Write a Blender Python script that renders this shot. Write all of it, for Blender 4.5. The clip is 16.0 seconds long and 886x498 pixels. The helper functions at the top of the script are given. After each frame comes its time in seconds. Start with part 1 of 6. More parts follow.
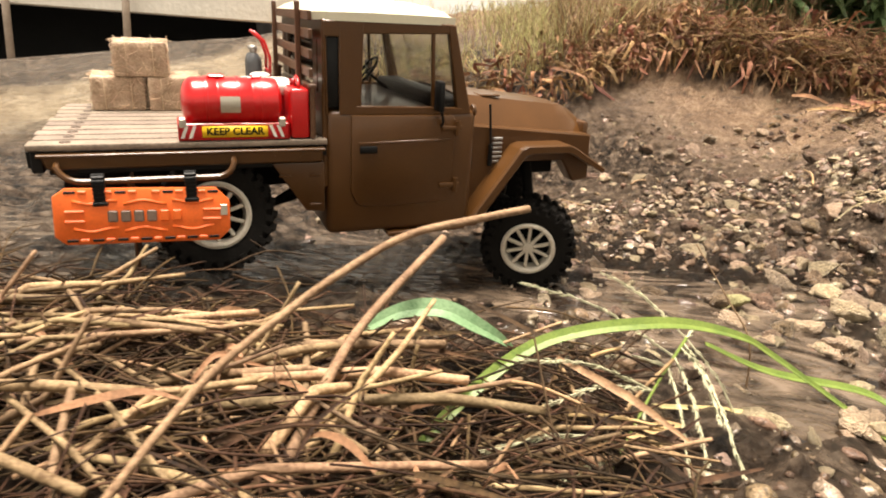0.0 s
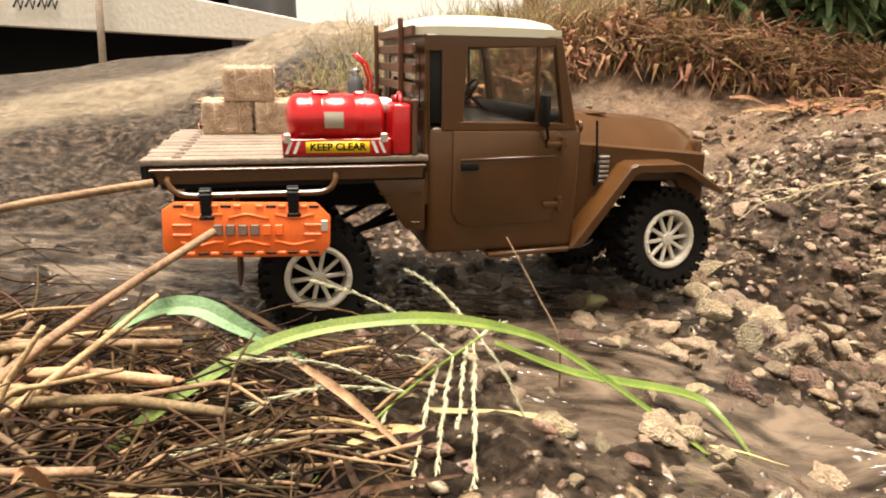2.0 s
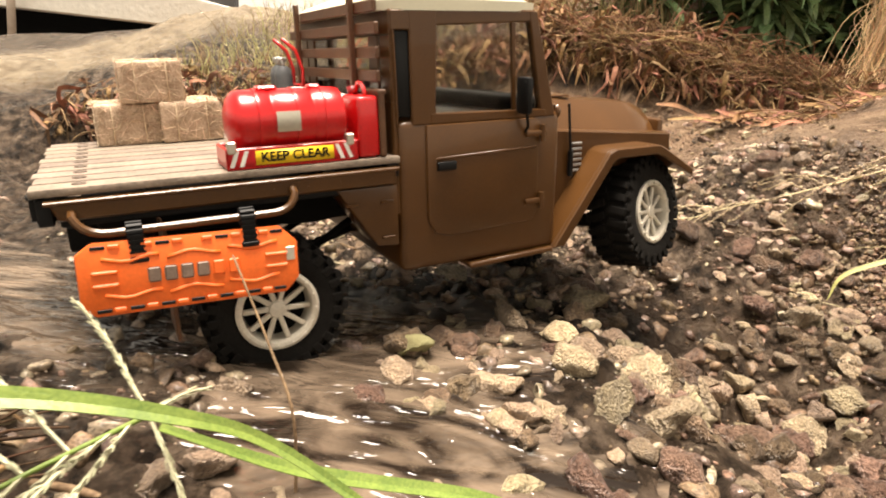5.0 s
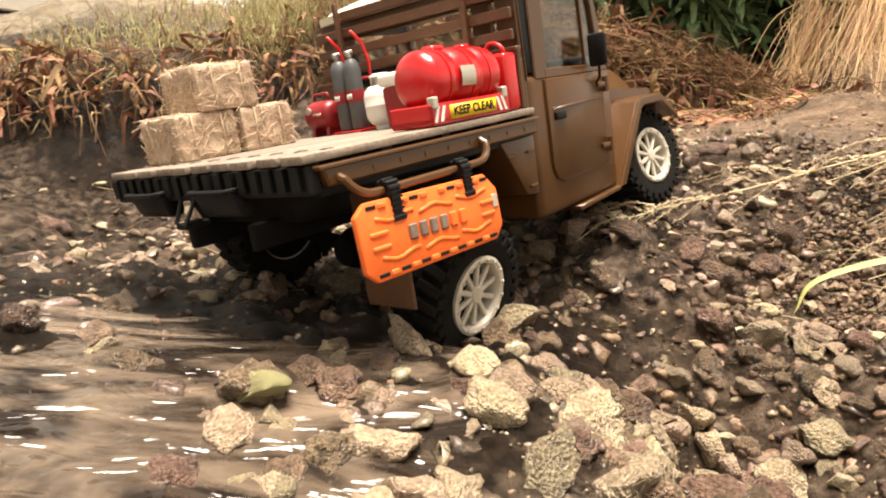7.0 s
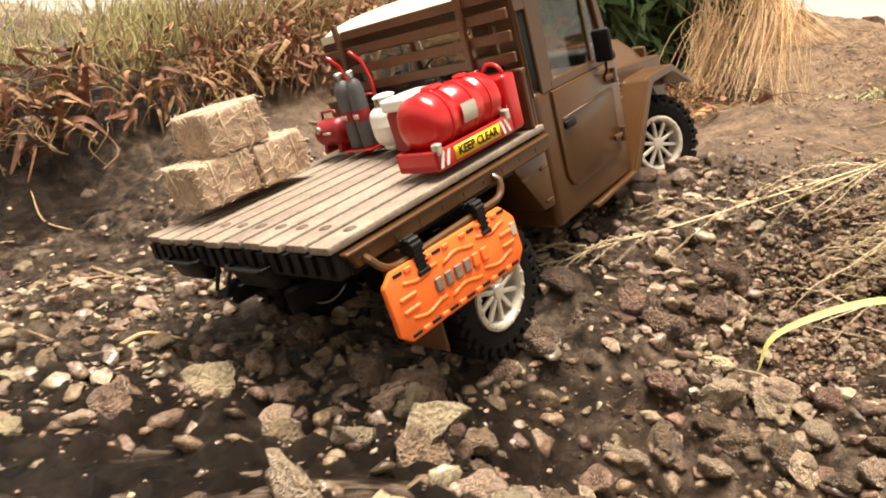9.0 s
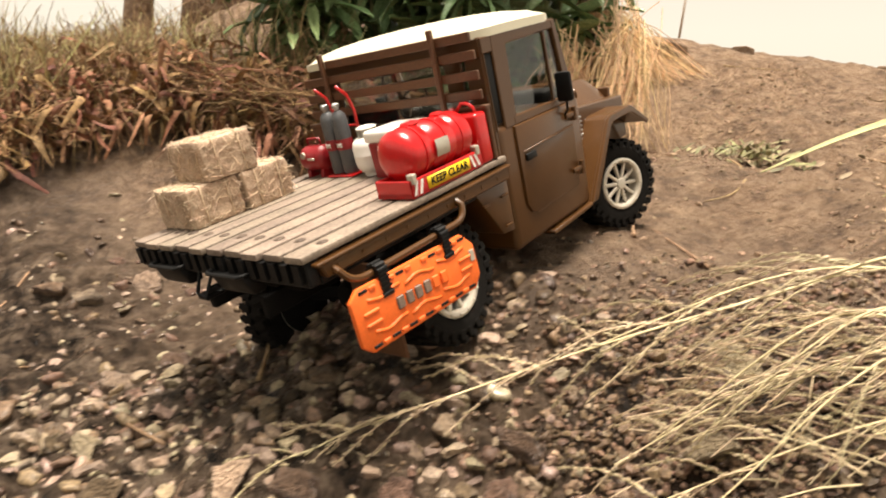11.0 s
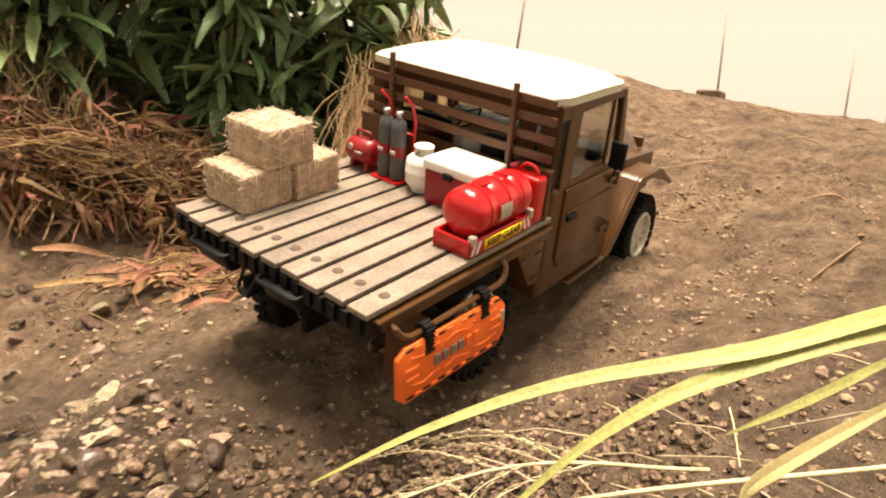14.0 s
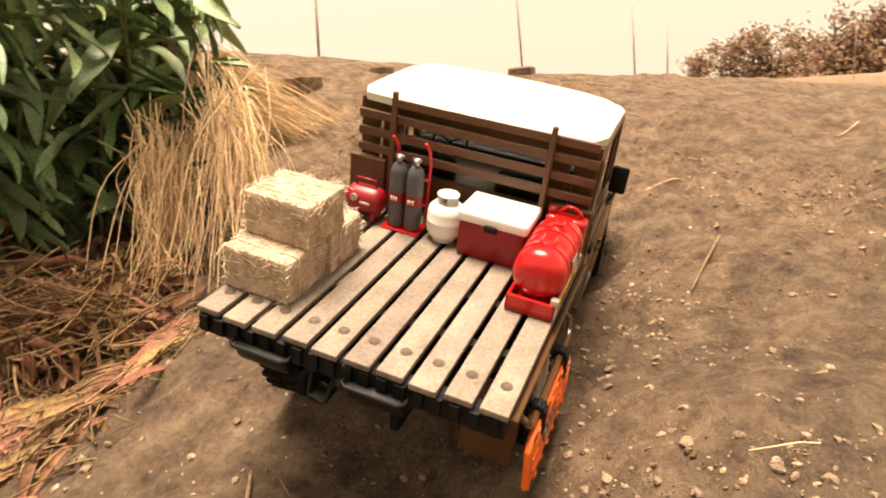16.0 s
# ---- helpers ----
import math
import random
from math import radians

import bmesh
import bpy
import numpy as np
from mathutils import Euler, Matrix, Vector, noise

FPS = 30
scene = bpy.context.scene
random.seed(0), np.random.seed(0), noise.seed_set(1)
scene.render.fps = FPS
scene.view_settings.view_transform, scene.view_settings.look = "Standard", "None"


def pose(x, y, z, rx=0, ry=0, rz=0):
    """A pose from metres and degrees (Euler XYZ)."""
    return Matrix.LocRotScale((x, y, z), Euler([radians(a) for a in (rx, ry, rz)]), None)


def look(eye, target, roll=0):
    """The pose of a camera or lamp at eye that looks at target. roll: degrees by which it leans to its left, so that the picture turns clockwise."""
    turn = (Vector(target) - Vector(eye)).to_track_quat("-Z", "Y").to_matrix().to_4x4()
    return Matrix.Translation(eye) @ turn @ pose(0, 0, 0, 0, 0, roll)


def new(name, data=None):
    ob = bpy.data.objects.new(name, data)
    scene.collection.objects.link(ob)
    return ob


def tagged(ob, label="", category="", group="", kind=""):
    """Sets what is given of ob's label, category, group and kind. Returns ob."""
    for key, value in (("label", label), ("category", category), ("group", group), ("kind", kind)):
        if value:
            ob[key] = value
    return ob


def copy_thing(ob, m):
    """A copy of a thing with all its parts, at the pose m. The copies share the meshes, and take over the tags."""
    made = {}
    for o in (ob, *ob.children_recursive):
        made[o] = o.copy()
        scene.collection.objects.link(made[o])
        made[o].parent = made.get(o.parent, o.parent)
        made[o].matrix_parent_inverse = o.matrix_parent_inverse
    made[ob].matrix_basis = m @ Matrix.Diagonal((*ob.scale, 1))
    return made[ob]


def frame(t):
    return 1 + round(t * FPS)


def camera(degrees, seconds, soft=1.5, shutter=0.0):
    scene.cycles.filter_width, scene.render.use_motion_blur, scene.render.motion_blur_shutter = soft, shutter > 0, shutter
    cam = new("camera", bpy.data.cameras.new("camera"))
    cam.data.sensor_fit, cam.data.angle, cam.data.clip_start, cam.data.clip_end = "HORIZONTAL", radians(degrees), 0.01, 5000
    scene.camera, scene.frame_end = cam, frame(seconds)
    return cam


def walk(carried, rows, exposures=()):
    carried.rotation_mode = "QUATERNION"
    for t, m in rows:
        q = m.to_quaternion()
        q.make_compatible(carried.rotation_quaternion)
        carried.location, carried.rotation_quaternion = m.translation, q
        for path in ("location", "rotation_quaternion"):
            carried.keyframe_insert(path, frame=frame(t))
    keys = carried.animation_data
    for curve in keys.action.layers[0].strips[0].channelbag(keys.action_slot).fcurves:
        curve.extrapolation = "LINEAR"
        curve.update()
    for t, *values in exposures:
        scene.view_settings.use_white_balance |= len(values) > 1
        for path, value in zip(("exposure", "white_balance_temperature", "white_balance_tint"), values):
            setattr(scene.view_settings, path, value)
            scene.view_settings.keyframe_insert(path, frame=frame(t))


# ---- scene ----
cam = camera(68.6, 16.0, soft=1.9, shutter=0.4)
PATH = [  # seconds, place, turn in degrees
    (0, -0.017, 0.003, 0.277, 74.9, -0.9, 0.0),
    (0.5, 0.020, 0.016, 0.265, 75.5, -0.4, 0.2),
    (1, 0.057, 0.017, 0.271, 75.8, -0.3, 0.4),
    (1.5, 0.108, 0.029, 0.254, 76.5, -0.2, 0.6),
    (2, 0.139, 0.030, 0.255, 76.4, 0.0, 0.5),
    (2.5, 0.166, 0.039, 0.252, 76.6, -0.2, 0.1),
    (3, 0.196, 0.043, 0.244, 77.0, -0.3, 0.1),
    (3.5, 0.196, 0.058, 0.241, 77.0, -0.4, -0.4),
    (4, 0.222, 0.083, 0.248, 77.1, -0.1, -0.4),
    (4.2, 0.235, 0.102, 0.248, 76.8, -0.9, -0.7),
    (6.3, 0.296, 0.284, 0.192, 78.1, -3.5, -5.1),
    (6.5, 0.302, 0.293, 0.194, 78.2, -3.7, -6.1),
    (7, 0.301, 0.311, 0.192, 79.0, -4.2, -9.0),
    (7.5, 0.299, 0.333, 0.201, 79.6, -3.8, -11.3),
    (8, 0.299, 0.348, 0.208, 80.2, -3.0, -13.8),
    (8.2, 0.296, 0.365, 0.209, 79.9, -3.1, -15.4),
    (10.3, 0.402, 0.437, 0.247, 80.8, -2.3, -20.2),
    (10.5, 0.412, 0.440, 0.279, 80.4, -2.3, -21.8),
    (11, 0.484, 0.490, 0.318, 80.1, -1.9, -24.4),
    (11.5, 0.532, 0.483, 0.360, 79.3, -2.0, -26.8),
    (12, 0.527, 0.492, 0.379, 78.7, -2.2, -29.4),
    (12.5, 0.536, 0.499, 0.398, 78.6, -2.3, -30.4),
    (13, 0.579, 0.519, 0.410, 78.7, -2.5, -31.1),
    (13.5, 0.627, 0.534, 0.420, 78.7, -2.8, -32.4),
    (14, 0.673, 0.545, 0.412, 78.9, -3.3, -34.8),
    (14.5, 0.688, 0.580, 0.418, 78.1, -1.7, -38.2),
    (15, 0.710, 0.603, 0.448, 77.7, 0.7, -42.2),
    (15.5, 0.733, 0.623, 0.471, 77.1, 3.2, -46.2),
    (16, 0.736, 0.644, 0.488, 76.5, 5.5, -51.2),
]
walk(cam, [(t, pose(x, y, z, a, b, c)) for t, x, y, z, a, b, c in PATH],
     exposures=[(0, 1.36, 7150, 12), (4.2, 1.44, 7350, 13), (6.3, 1.52, 7150, 12), (8.2, 1.52, 7150, 12), (10.3, 1.21, 7150, 12), (14, 1.19, 7900, 13), (16, 1.25, 8400, 16)])

# the pickup's way: seconds, the rear middle of its deck, turn in degrees
DRIVE = [
    (0, -0.337, 0.539, 0.235, 5.1, 0.0, 21.7),
    (0.5, -0.285, 0.572, 0.237, 2.0, 1.6, 18.2),
    (1, -0.214, 0.585, 0.232, -3.2, 3.5, 17.1),
    (1.5, -0.150, 0.587, 0.224, 3.0, 2.2, 15.9),
    (2, -0.102, 0.580, 0.214, 2.8, 0.4, 14.6),
    (2.5, -0.092, 0.584, 0.211, 3.2, -0.2, 13.9),
    (3, -0.080, 0.594, 0.205, 4.9, -0.8, 11.8),
    (3.5, -0.072, 0.590, 0.198, 4.8, -2.0, 13.4),
    (4, -0.036, 0.592, 0.193, 5.5, -3.0, 16.5),
    (4.2, -0.027, 0.602, 0.189, 4.9, -3.4, 17.1),
    (6.3, 0.168, 0.647, 0.160, -3.4, -8.7, 39.6),
    (6.5, 0.187, 0.668, 0.155, -4.4, -9.1, 40.1),
    (7, 0.218, 0.698, 0.157, -8.6, -9.8, 42.2),
    (7.5, 0.243, 0.744, 0.156, -13.3, -12.2, 41.9),
    (8, 0.245, 0.746, 0.154, -6.7, -14.9, 37.8),
    (8.2, 0.254, 0.757, 0.153, -6.0, -16.0, 36.6),
    (10.3, 0.428, 0.879, 0.172, -7.2, -21.8, 28.6),
    (10.5, 0.446, 0.880, 0.200, -6.4, -19.1, 28.9),
    (11, 0.516, 0.934, 0.240, -5.1, -15.7, 26.5),
    (11.5, 0.571, 0.924, 0.278, -0.2, -13.4, 26.6),
    (12, 0.613, 0.910, 0.278, 6.9, -15.7, 24.5),
    (12.5, 0.647, 0.920, 0.296, 9.7, -13.7, 19.6),
    (13, 0.690, 0.943, 0.312, 8.3, -11.0, 15.5),
    (13.5, 0.738, 0.945, 0.324, 10.4, -9.6, 15.2),
    (14, 0.817, 0.959, 0.319, 11.2, -11.8, 15.4),
    (14.5, 0.880, 0.949, 0.332, 9.9, -10.4, 15.9),
    (15, 0.918, 0.942, 0.336, 12.7, -10.8, 15.5),
    (15.5, 0.939, 0.934, 0.338, 15.4, -10.4, 15.1),
    (16, 0.963, 0.921, 0.346, 16.6, -9.9, 15.3),
]

# ---- world and light: a bright hazy day ----
world = bpy.data.worlds.new("world")
scene.world = world
world.use_nodes = True
wn = world.node_tree.nodes
wl = world.node_tree.links
sky = wn.new("ShaderNodeTexSky")
sky.sky_type, sky.sun_disc = "NISHITA", False
sky.sun_elevation, sky.sun_rotation = radians(86.6), radians(202)
sky.air_density, sky.dust_density = 1.0, 6.0
haze = wn.new("ShaderNodeRGB")
haze.outputs[0].default_value = (10.3, 9.8, 8.5, 1)
veil = wn.new("ShaderNodeMixRGB")
veil.inputs[0].default_value = 0.8
wl.new(sky.outputs[0], veil.inputs[1])
# the haze is brightest towards the horizon
where = wn.new("ShaderNodeTexCoord")
height = wn.new("ShaderNodeSeparateXYZ")
wl.new(where.outputs["Generated"], height.inputs[0])
fade = wn.new("ShaderNodeMapRange")
fade.inputs["From Min"].default_value, fade.inputs["From Max"].default_value = 0.15, 0.95
fade.inputs["To Min"].default_value, fade.inputs["To Max"].default_value = 1.0, 0.27
wl.new(height.outputs["Z"], fade.inputs["Value"])
dim = wn.new("ShaderNodeMixRGB")
dim.blend_type = "MULTIPLY"
dim.inputs[0].default_value = 1.0
wl.new(haze.outputs[0], dim.inputs[1])
wl.new(fade.outputs[0], dim.inputs[2])
wl.new(dim.outputs[0], veil.inputs[2])
wl.new(veil.outputs[0], wn["Background"].inputs[0])
wn["Background"].inputs[1].default_value = 0.05
sun = new("sun", bpy.data.lights.new("sun", "SUN"))
sun.data.energy, sun.data.angle, sun.data.color = 5.0, radians(30), (1.0, 0.95, 0.88)
sun.matrix_world = look((-0.1, -0.25, 4.5), (0, 0, 0))


# ---- materials ----
def material(name, colour, rough=0.7, metal=0.0, var=0.25, scale=60, bump=0.3, fine=400, spec=0.5, spread=None, coords="Object", coat=0.0):
    """A surface of one colour with variation at two scales and fine relief."""
    m = bpy.data.materials.new(name)
    m.use_nodes = True
    n, l = m.node_tree.nodes, m.node_tree.links
    b = n["Principled BSDF"]
    b.inputs["Roughness"].default_value, b.inputs["Metallic"].default_value = rough, metal
    b.inputs["Specular IOR Level"].default_value = spec
    b.inputs["Coat Weight"].default_value = coat
    tc = n.new("ShaderNodeTexCoord")
    n1 = n.new("ShaderNodeTexNoise")
    n1.inputs["Scale"].default_value, n1.inputs["Detail"].default_value = scale, 5
    n2 = n.new("ShaderNodeTexNoise")
    n2.inputs["Scale"].default_value, n2.inputs["Detail"].default_value = fine, 4
    l.new(tc.outputs[coords], n1.inputs["Vector"])
    l.new(tc.outputs[coords], n2.inputs["Vector"])
    add = n.new("ShaderNodeMath")
    add.operation = "MULTIPLY_ADD"
    add.inputs[1].default_value = 0.5
    l.new(n2.outputs["Fac"], add.inputs[0])
    half = n.new("ShaderNodeMath")
    half.operation = "MULTIPLY"
    half.inputs[1].default_value = 0.5
    l.new(n1.outputs["Fac"], half.inputs[0])
    l.new(half.outputs[0], add.inputs[2])
    ramp = n.new("ShaderNodeValToRGB")
    lo = [max(0, c * (1 - var)) for c in colour]
    hi = [min(1, c * (1 + var)) for c in colour]
    if spread:
        lo, hi = spread
    ramp.color_ramp.elements[0].position, ramp.color_ramp.elements[1].position = 0.32, 0.68
    ramp.color_ramp.elements[0].color, ramp.color_ramp.elements[1].color = (*lo, 1), (*hi, 1)
    l.new(add.outputs[0], ramp.inputs[0])
    l.new(ramp.outputs[0], b.inputs["Base Color"])
    if bump:
        bp = n.new("ShaderNodeBump")
        bp.inputs["Strength"].default_value, bp.inputs["Distance"].default_value = bump, 0.6 / fine
        l.new(n2.outputs["Fac"], bp.inputs["Height"])
        l.new(bp.outputs[0], b.inputs["Normal"])
    return m


def vary(m, how="Object", amount=0.3, hue=0.03):
    """Brighten and shift the colour of each piece by chance."""
    n, l = m.node_tree.nodes, m.node_tree.links
    b = n["Principled BSDF"]
    src = b.inputs["Base Color"].links[0].from_socket
    if how == "Object":
        r = n.new("ShaderNodeObjectInfo").outputs["Random"]
    else:
        r = n.new("ShaderNodeNewGeometry").outputs["Random Per Island"]
    hsv = n.new("ShaderNodeHueSaturation")
    v = n.new("ShaderNodeMapRange")
    v.inputs["To Min"].default_value, v.inputs["To Max"].default_value = 1 - amount, 1 + amount
    l.new(r, v.inputs["Value"])
    l.new(v.outputs[0], hsv.inputs["Value"])
    w = n.new("ShaderNodeMath")
    w.operation = "FRACT"
    k = n.new("ShaderNodeMath")
    k.operation = "MULTIPLY"
    k.inputs[1].default_value = 17.3
    l.new(r, k.inputs[0])
    l.new(k.outputs[0], w.inputs[0])
    h = n.new("ShaderNodeMapRange")
    h.inputs["To Min"].default_value, h.inputs["To Max"].default_value = 0.5 - hue, 0.5 + hue
    l.new(w.outputs[0], h.inputs["Value"])
    l.new(h.outputs[0], hsv.inputs["Hue"])
    l.new(src, hsv.inputs["Color"])
    l.new(hsv.outputs[0], b.inputs["Base Color"])
    return m


BODY = material("body_paint", (0.076, 0.032, 0.0090), 0.32, 0, 0.2, 25, 0.06, 900, spec=0.35, coat=0.2)
ROOF = material("roof_paint", (0.62, 0.58, 0.44), 0.45, 0, 0.06, 25, 0.05, 500)
BLACK = material("black_plastic", (0.005, 0.005, 0.005), 0.5, 0, 0.4, 60, 0.1, 600, spec=0.22)
RUBBER = material("tyre_rubber", (0.008, 0.007, 0.006), 0.85, 0, 0.5, 90, 0.3, 700, spec=0.14)
RIM = material("rim_paint", (0.60, 0.55, 0.46), 0.4, 0.2, 0.15, 80, 0.1, 600)
STEEL = material("steel", (0.45, 0.44, 0.42), 0.35, 0.9, 0.2, 80, 0.1, 600)
BOLT = material("dull_bolt", (0.09, 0.062, 0.045), 0.6, 0.2, 0.3, 80, 0.2, 600)
WORN = material("worn_mark", (0.17, 0.115, 0.085), 0.6, 0.0, 0.35, 90, 0.2, 600)
DARKMETAL = material("dark_metal", (0.006, 0.0055, 0.005), 0.8, 0.0, 0.4, 60, 0.2, 500, spec=0.15)
PLANK = vary(material("deck_plank", (0.208, 0.160, 0.122), 0.75, 0, 0.4, 45, 0.35, 350), "Object", 0.12, 0.01)
WOODB = material("brown_wood", (0.10, 0.042, 0.017), 0.5, 0, 0.3, 60, 0.2, 500)
RED = material("red_paint", (0.52, 0.008, 0.010), 0.28, 0, 0.15, 40, 0.05, 700, coat=0.3)
DARKRED = material("dark_red_plastic", (0.24, 0.006, 0.010), 0.4, 0, 0.2, 40, 0.1, 700)
WHITE = material("white_plastic", (0.80, 0.78, 0.72), 0.45, 0, 0.06, 40, 0.05, 500)
GREY = material("cylinder_grey", (0.075, 0.078, 0.082), 0.45, 0, 0.2, 60, 0.08, 600)
ORANGE = material("orange_plastic", (0.80, 0.135, 0.018), 0.5, 0, 0.14, 60, 0.12, 500)
YELLOW = material("yellow_sign", (0.85, 0.55, 0.02), 0.5, 0, 0.08, 60, 0.03, 500)
SILVER = material("silver_sticker", (0.50, 0.46, 0.38), 0.35, 0.5, 0.1, 60, 0.05, 500)
STRAW = material("straw", (0.50, 0.36, 0.17), 0.9, 0, 0.4, 120, 1.0, 900, spread=((0.25, 0.16, 0.10), (0.68, 0.52, 0.38)))
STRAWBIT = vary(material("straw_bits", (0.64, 0.49, 0.35), 0.85, 0, 0.3, 100, 0.3, 500), "Island", 0.35, 0.015)
GLASS = bpy.data.materials.new("window_glass")
GLASS.use_nodes = True
g = GLASS.node_tree.nodes["Principled BSDF"]
g.inputs["Transmission Weight"].default_value, g.inputs["Roughness"].default_value = 1.0, 0.03
g.inputs["IOR"].default_value, g.inputs["Base Color"].default_value = 1.35, (0.80, 0.80, 0.77, 1)


# ---- mesh helpers ----
def box(bm, x0, x1, y0, y1, z0, z1, bevel=0.0, seg=2):
    vs = [bm.verts.new((x, y, z)) for x in (x0, x1) for y in (y0, y1) for z in (z0, z1)]
    fs = [bm.faces.new([vs[i] for i in q]) for q in ((0, 1, 3, 2), (4, 6, 7, 5), (0, 4, 5, 1), (2, 3, 7, 6), (0, 2, 6, 4), (1, 5, 7, 3))]
    if bevel:
        es = list({e for f in fs for e in f.edges})
        bmesh.ops.bevel(bm, geom=es, offset=bevel, segments=seg, affect="EDGES", profile=0.5)
    return bm


def prism(bm, poly, y0, y1, bevel=0.0, seg=2):
    """A polygon of (x, z) drawn out from y0 to y1."""
    a = [bm.verts.new((x, y0, z)) for x, z in poly]
    b = [bm.verts.new((x, y1, z)) for x, z in poly]
    fs = [bm.faces.new(a), bm.faces.new(b[::-1])]
    for i in range(len(poly)):
        j = (i + 1) % len(poly)
        fs.append(bm.faces.new((a[i], b[i], b[j], a[j])))
    bmesh.ops.recalc_face_normals(bm, faces=fs)
    if bevel:
        es = list({e for f in fs for e in f.edges})
        bmesh.ops.bevel(bm, geom=es, offset=bevel, segments=seg, affect="EDGES", profile=0.5)
    return bm


def tube(bm, pts, r, sides=8, taper=None, caps=True):
    """A round bar along points; taper: radius at the end."""
    pts = [Vector(p) for p in pts]
    rings = []
    up = None
    for i, p in enumerate(pts):
        d = (pts[min(i + 1, len(pts) - 1)] - pts[max(i - 1, 0)]).normalized()
        if up is None:
            up = d.orthogonal().normalized()
        up = (up - d * up.dot(d))
        up = up.normalized() if up.length > 1e-6 else d.orthogonal().normalized()
        s = d.cross(up)
        k = i / max(1, len(pts) - 1)
        rr = r if taper is None else r + (taper - r) * k
        rings.append([bm.verts.new(p + (up * math.cos(a) + s * math.sin(a)) * rr) for a in [2 * math.pi * q / sides for q in range(sides)]])
    for a, b in zip(rings, rings[1:]):
        for q in range(sides):
            bm.faces.new((a[q], a[(q + 1) % sides], b[(q + 1) % sides], b[q]))
    if caps:
        bm.faces.new(rings[0][::-1])
        bm.faces.new(rings[-1])
    return bm


def lathe(bm, prof, sides=24, axis="Z", at=(0, 0, 0), close=False):
    """Turn a profile of (radius, height) about an axis."""
    at = Vector(at)
    rings = []
    for r, h in prof:
        ring = []
        for q in range(sides):
            a = 2 * math.pi * q / sides
            c, s = r * math.cos(a), r * math.sin(a)
            v = {"Z": (c, s, h), "Y": (c, h, s), "X": (h, c, s)}[axis]
            ring.append(bm.verts.new(Vector(v) + at))
        rings.append(ring)
    fs = []
    pairs = list(zip(rings, rings[1:])) + ([(rings[-1], rings[0])] if close else [])
    for a, b in pairs:
        for q in range(sides):
            fs.append(bm.faces.new((a[q], a[(q + 1) % sides], b[(q + 1) % sides], b[q])))
    if not close:
        for ring in (rings[0], rings[-1]):
            if (ring[0].co - ring[sides // 2].co).length > 1e-6:
                fs.append(bm.faces.new(ring))
    bmesh.ops.recalc_face_normals(bm, faces=fs)
    return bm


def arc(p0, p1, p2, n=6):
    """Points on a soft bend from p0 to p2, drawn towards p1."""
    p0, p1, p2 = Vector(p0), Vector(p1), Vector(p2)
    return [(1 - k) ** 2 * p0 + 2 * k * (1 - k) * p1 + k * k * p2 for k in [i / n for i in range(n + 1)]]


def mesh_of(bm, name, mat, smooth=True, angle=35):
    me = bpy.data.meshes.new(name)
    if smooth:
        lim = radians(angle)
        for f in bm.faces:
            f.smooth = True
        for e in bm.edges:
            if len(e.link_faces) == 2 and e.calc_face_angle(0) > lim:
                e.smooth = False
    bm.to_mesh(me)
    bm.free()
    me.materials.append(mat)
    return me


def part(name, bm, mat, parent, label="", smooth=True):
    """One mesh object under a thing or a part."""
    ob = new(name, mesh_of(bm, name, mat, smooth))
    ob.parent = parent
    if label:
        tagged(ob, label)
    return ob


def thing(name, label, category, group="", kind=""):
    return tagged(new(name), label, category, group, kind)


B = bmesh.new


# ---- the ground's heights ----
HX, HY, STEP = -0.8, -0.4, 0.4
HEIGHTS = [
    (0.19, 0.13, 0.09, 0.08, 0.12, 0.19, 0.26, 0.33, 0.40),
    (0.17, 0.14, 0.08, 0.04, 0.10, 0.22, 0.30, 0.35, 0.39),
    (0.14, 0.14, 0.08, 0.02, 0.09, 0.25, 0.33, 0.37, 0.39),
    (0.09, 0.09, 0.07, 0.04, 0.15, 0.25, 0.32, 0.39, 0.40),
    (0.11, 0.06, 0.04, 0.09, 0.21, 0.28, 0.36, 0.44, 0.46),
    (0.20, 0.11, 0.11, 0.28, 0.23, 0.33, 0.50, 0.53, 0.50),
    (0.28, 0.23, 0.22, 0.36, 0.37, 0.50, 0.62, 0.61, 0.53),
    (0.38, 0.39, 0.32, 0.40, 0.53, 0.65, 0.69, 0.65, 0.57),
]
# mounds and hollows: x, y, height, reach
MOUNDS = [
    (0.42, 0.64, 0.028, 0.08),
    (0.57, 0.87, 0.030, 0.12),
    (0.72, 0.91, 0.036, 0.12),
    (0.59, 0.65, -0.089, 0.13),
    (0.95, 1.52, -0.067, 0.18),
    (1.1, 0.71, 0.059, 0.13),
    (0.71, 0.8, -0.058, 0.09),
    (0.83, 1.03, 0.026, 0.13),
    (0.6, 1.7, 0.043, 0.18),
    (0.63, 1.23, -0.04, 0.13),
    (0.9, 2, -0.042, 0.09),
    (1.07, 0.93, -0.025, 0.09),
    (0.34, 0.67, 0.017, 0.13),
    (0.59, 0.65, -0.029, 0.18),
    (1.03, 1.16, 0.025, 0.09),
    (1, 1.38, -0.036, 0.09),
    (0.4, 0.4, -0.035, 0.09),
    (1.38, 1.01, -0.021, 0.09),
    (0.03, 1.1, -0.04, 0.09),
]


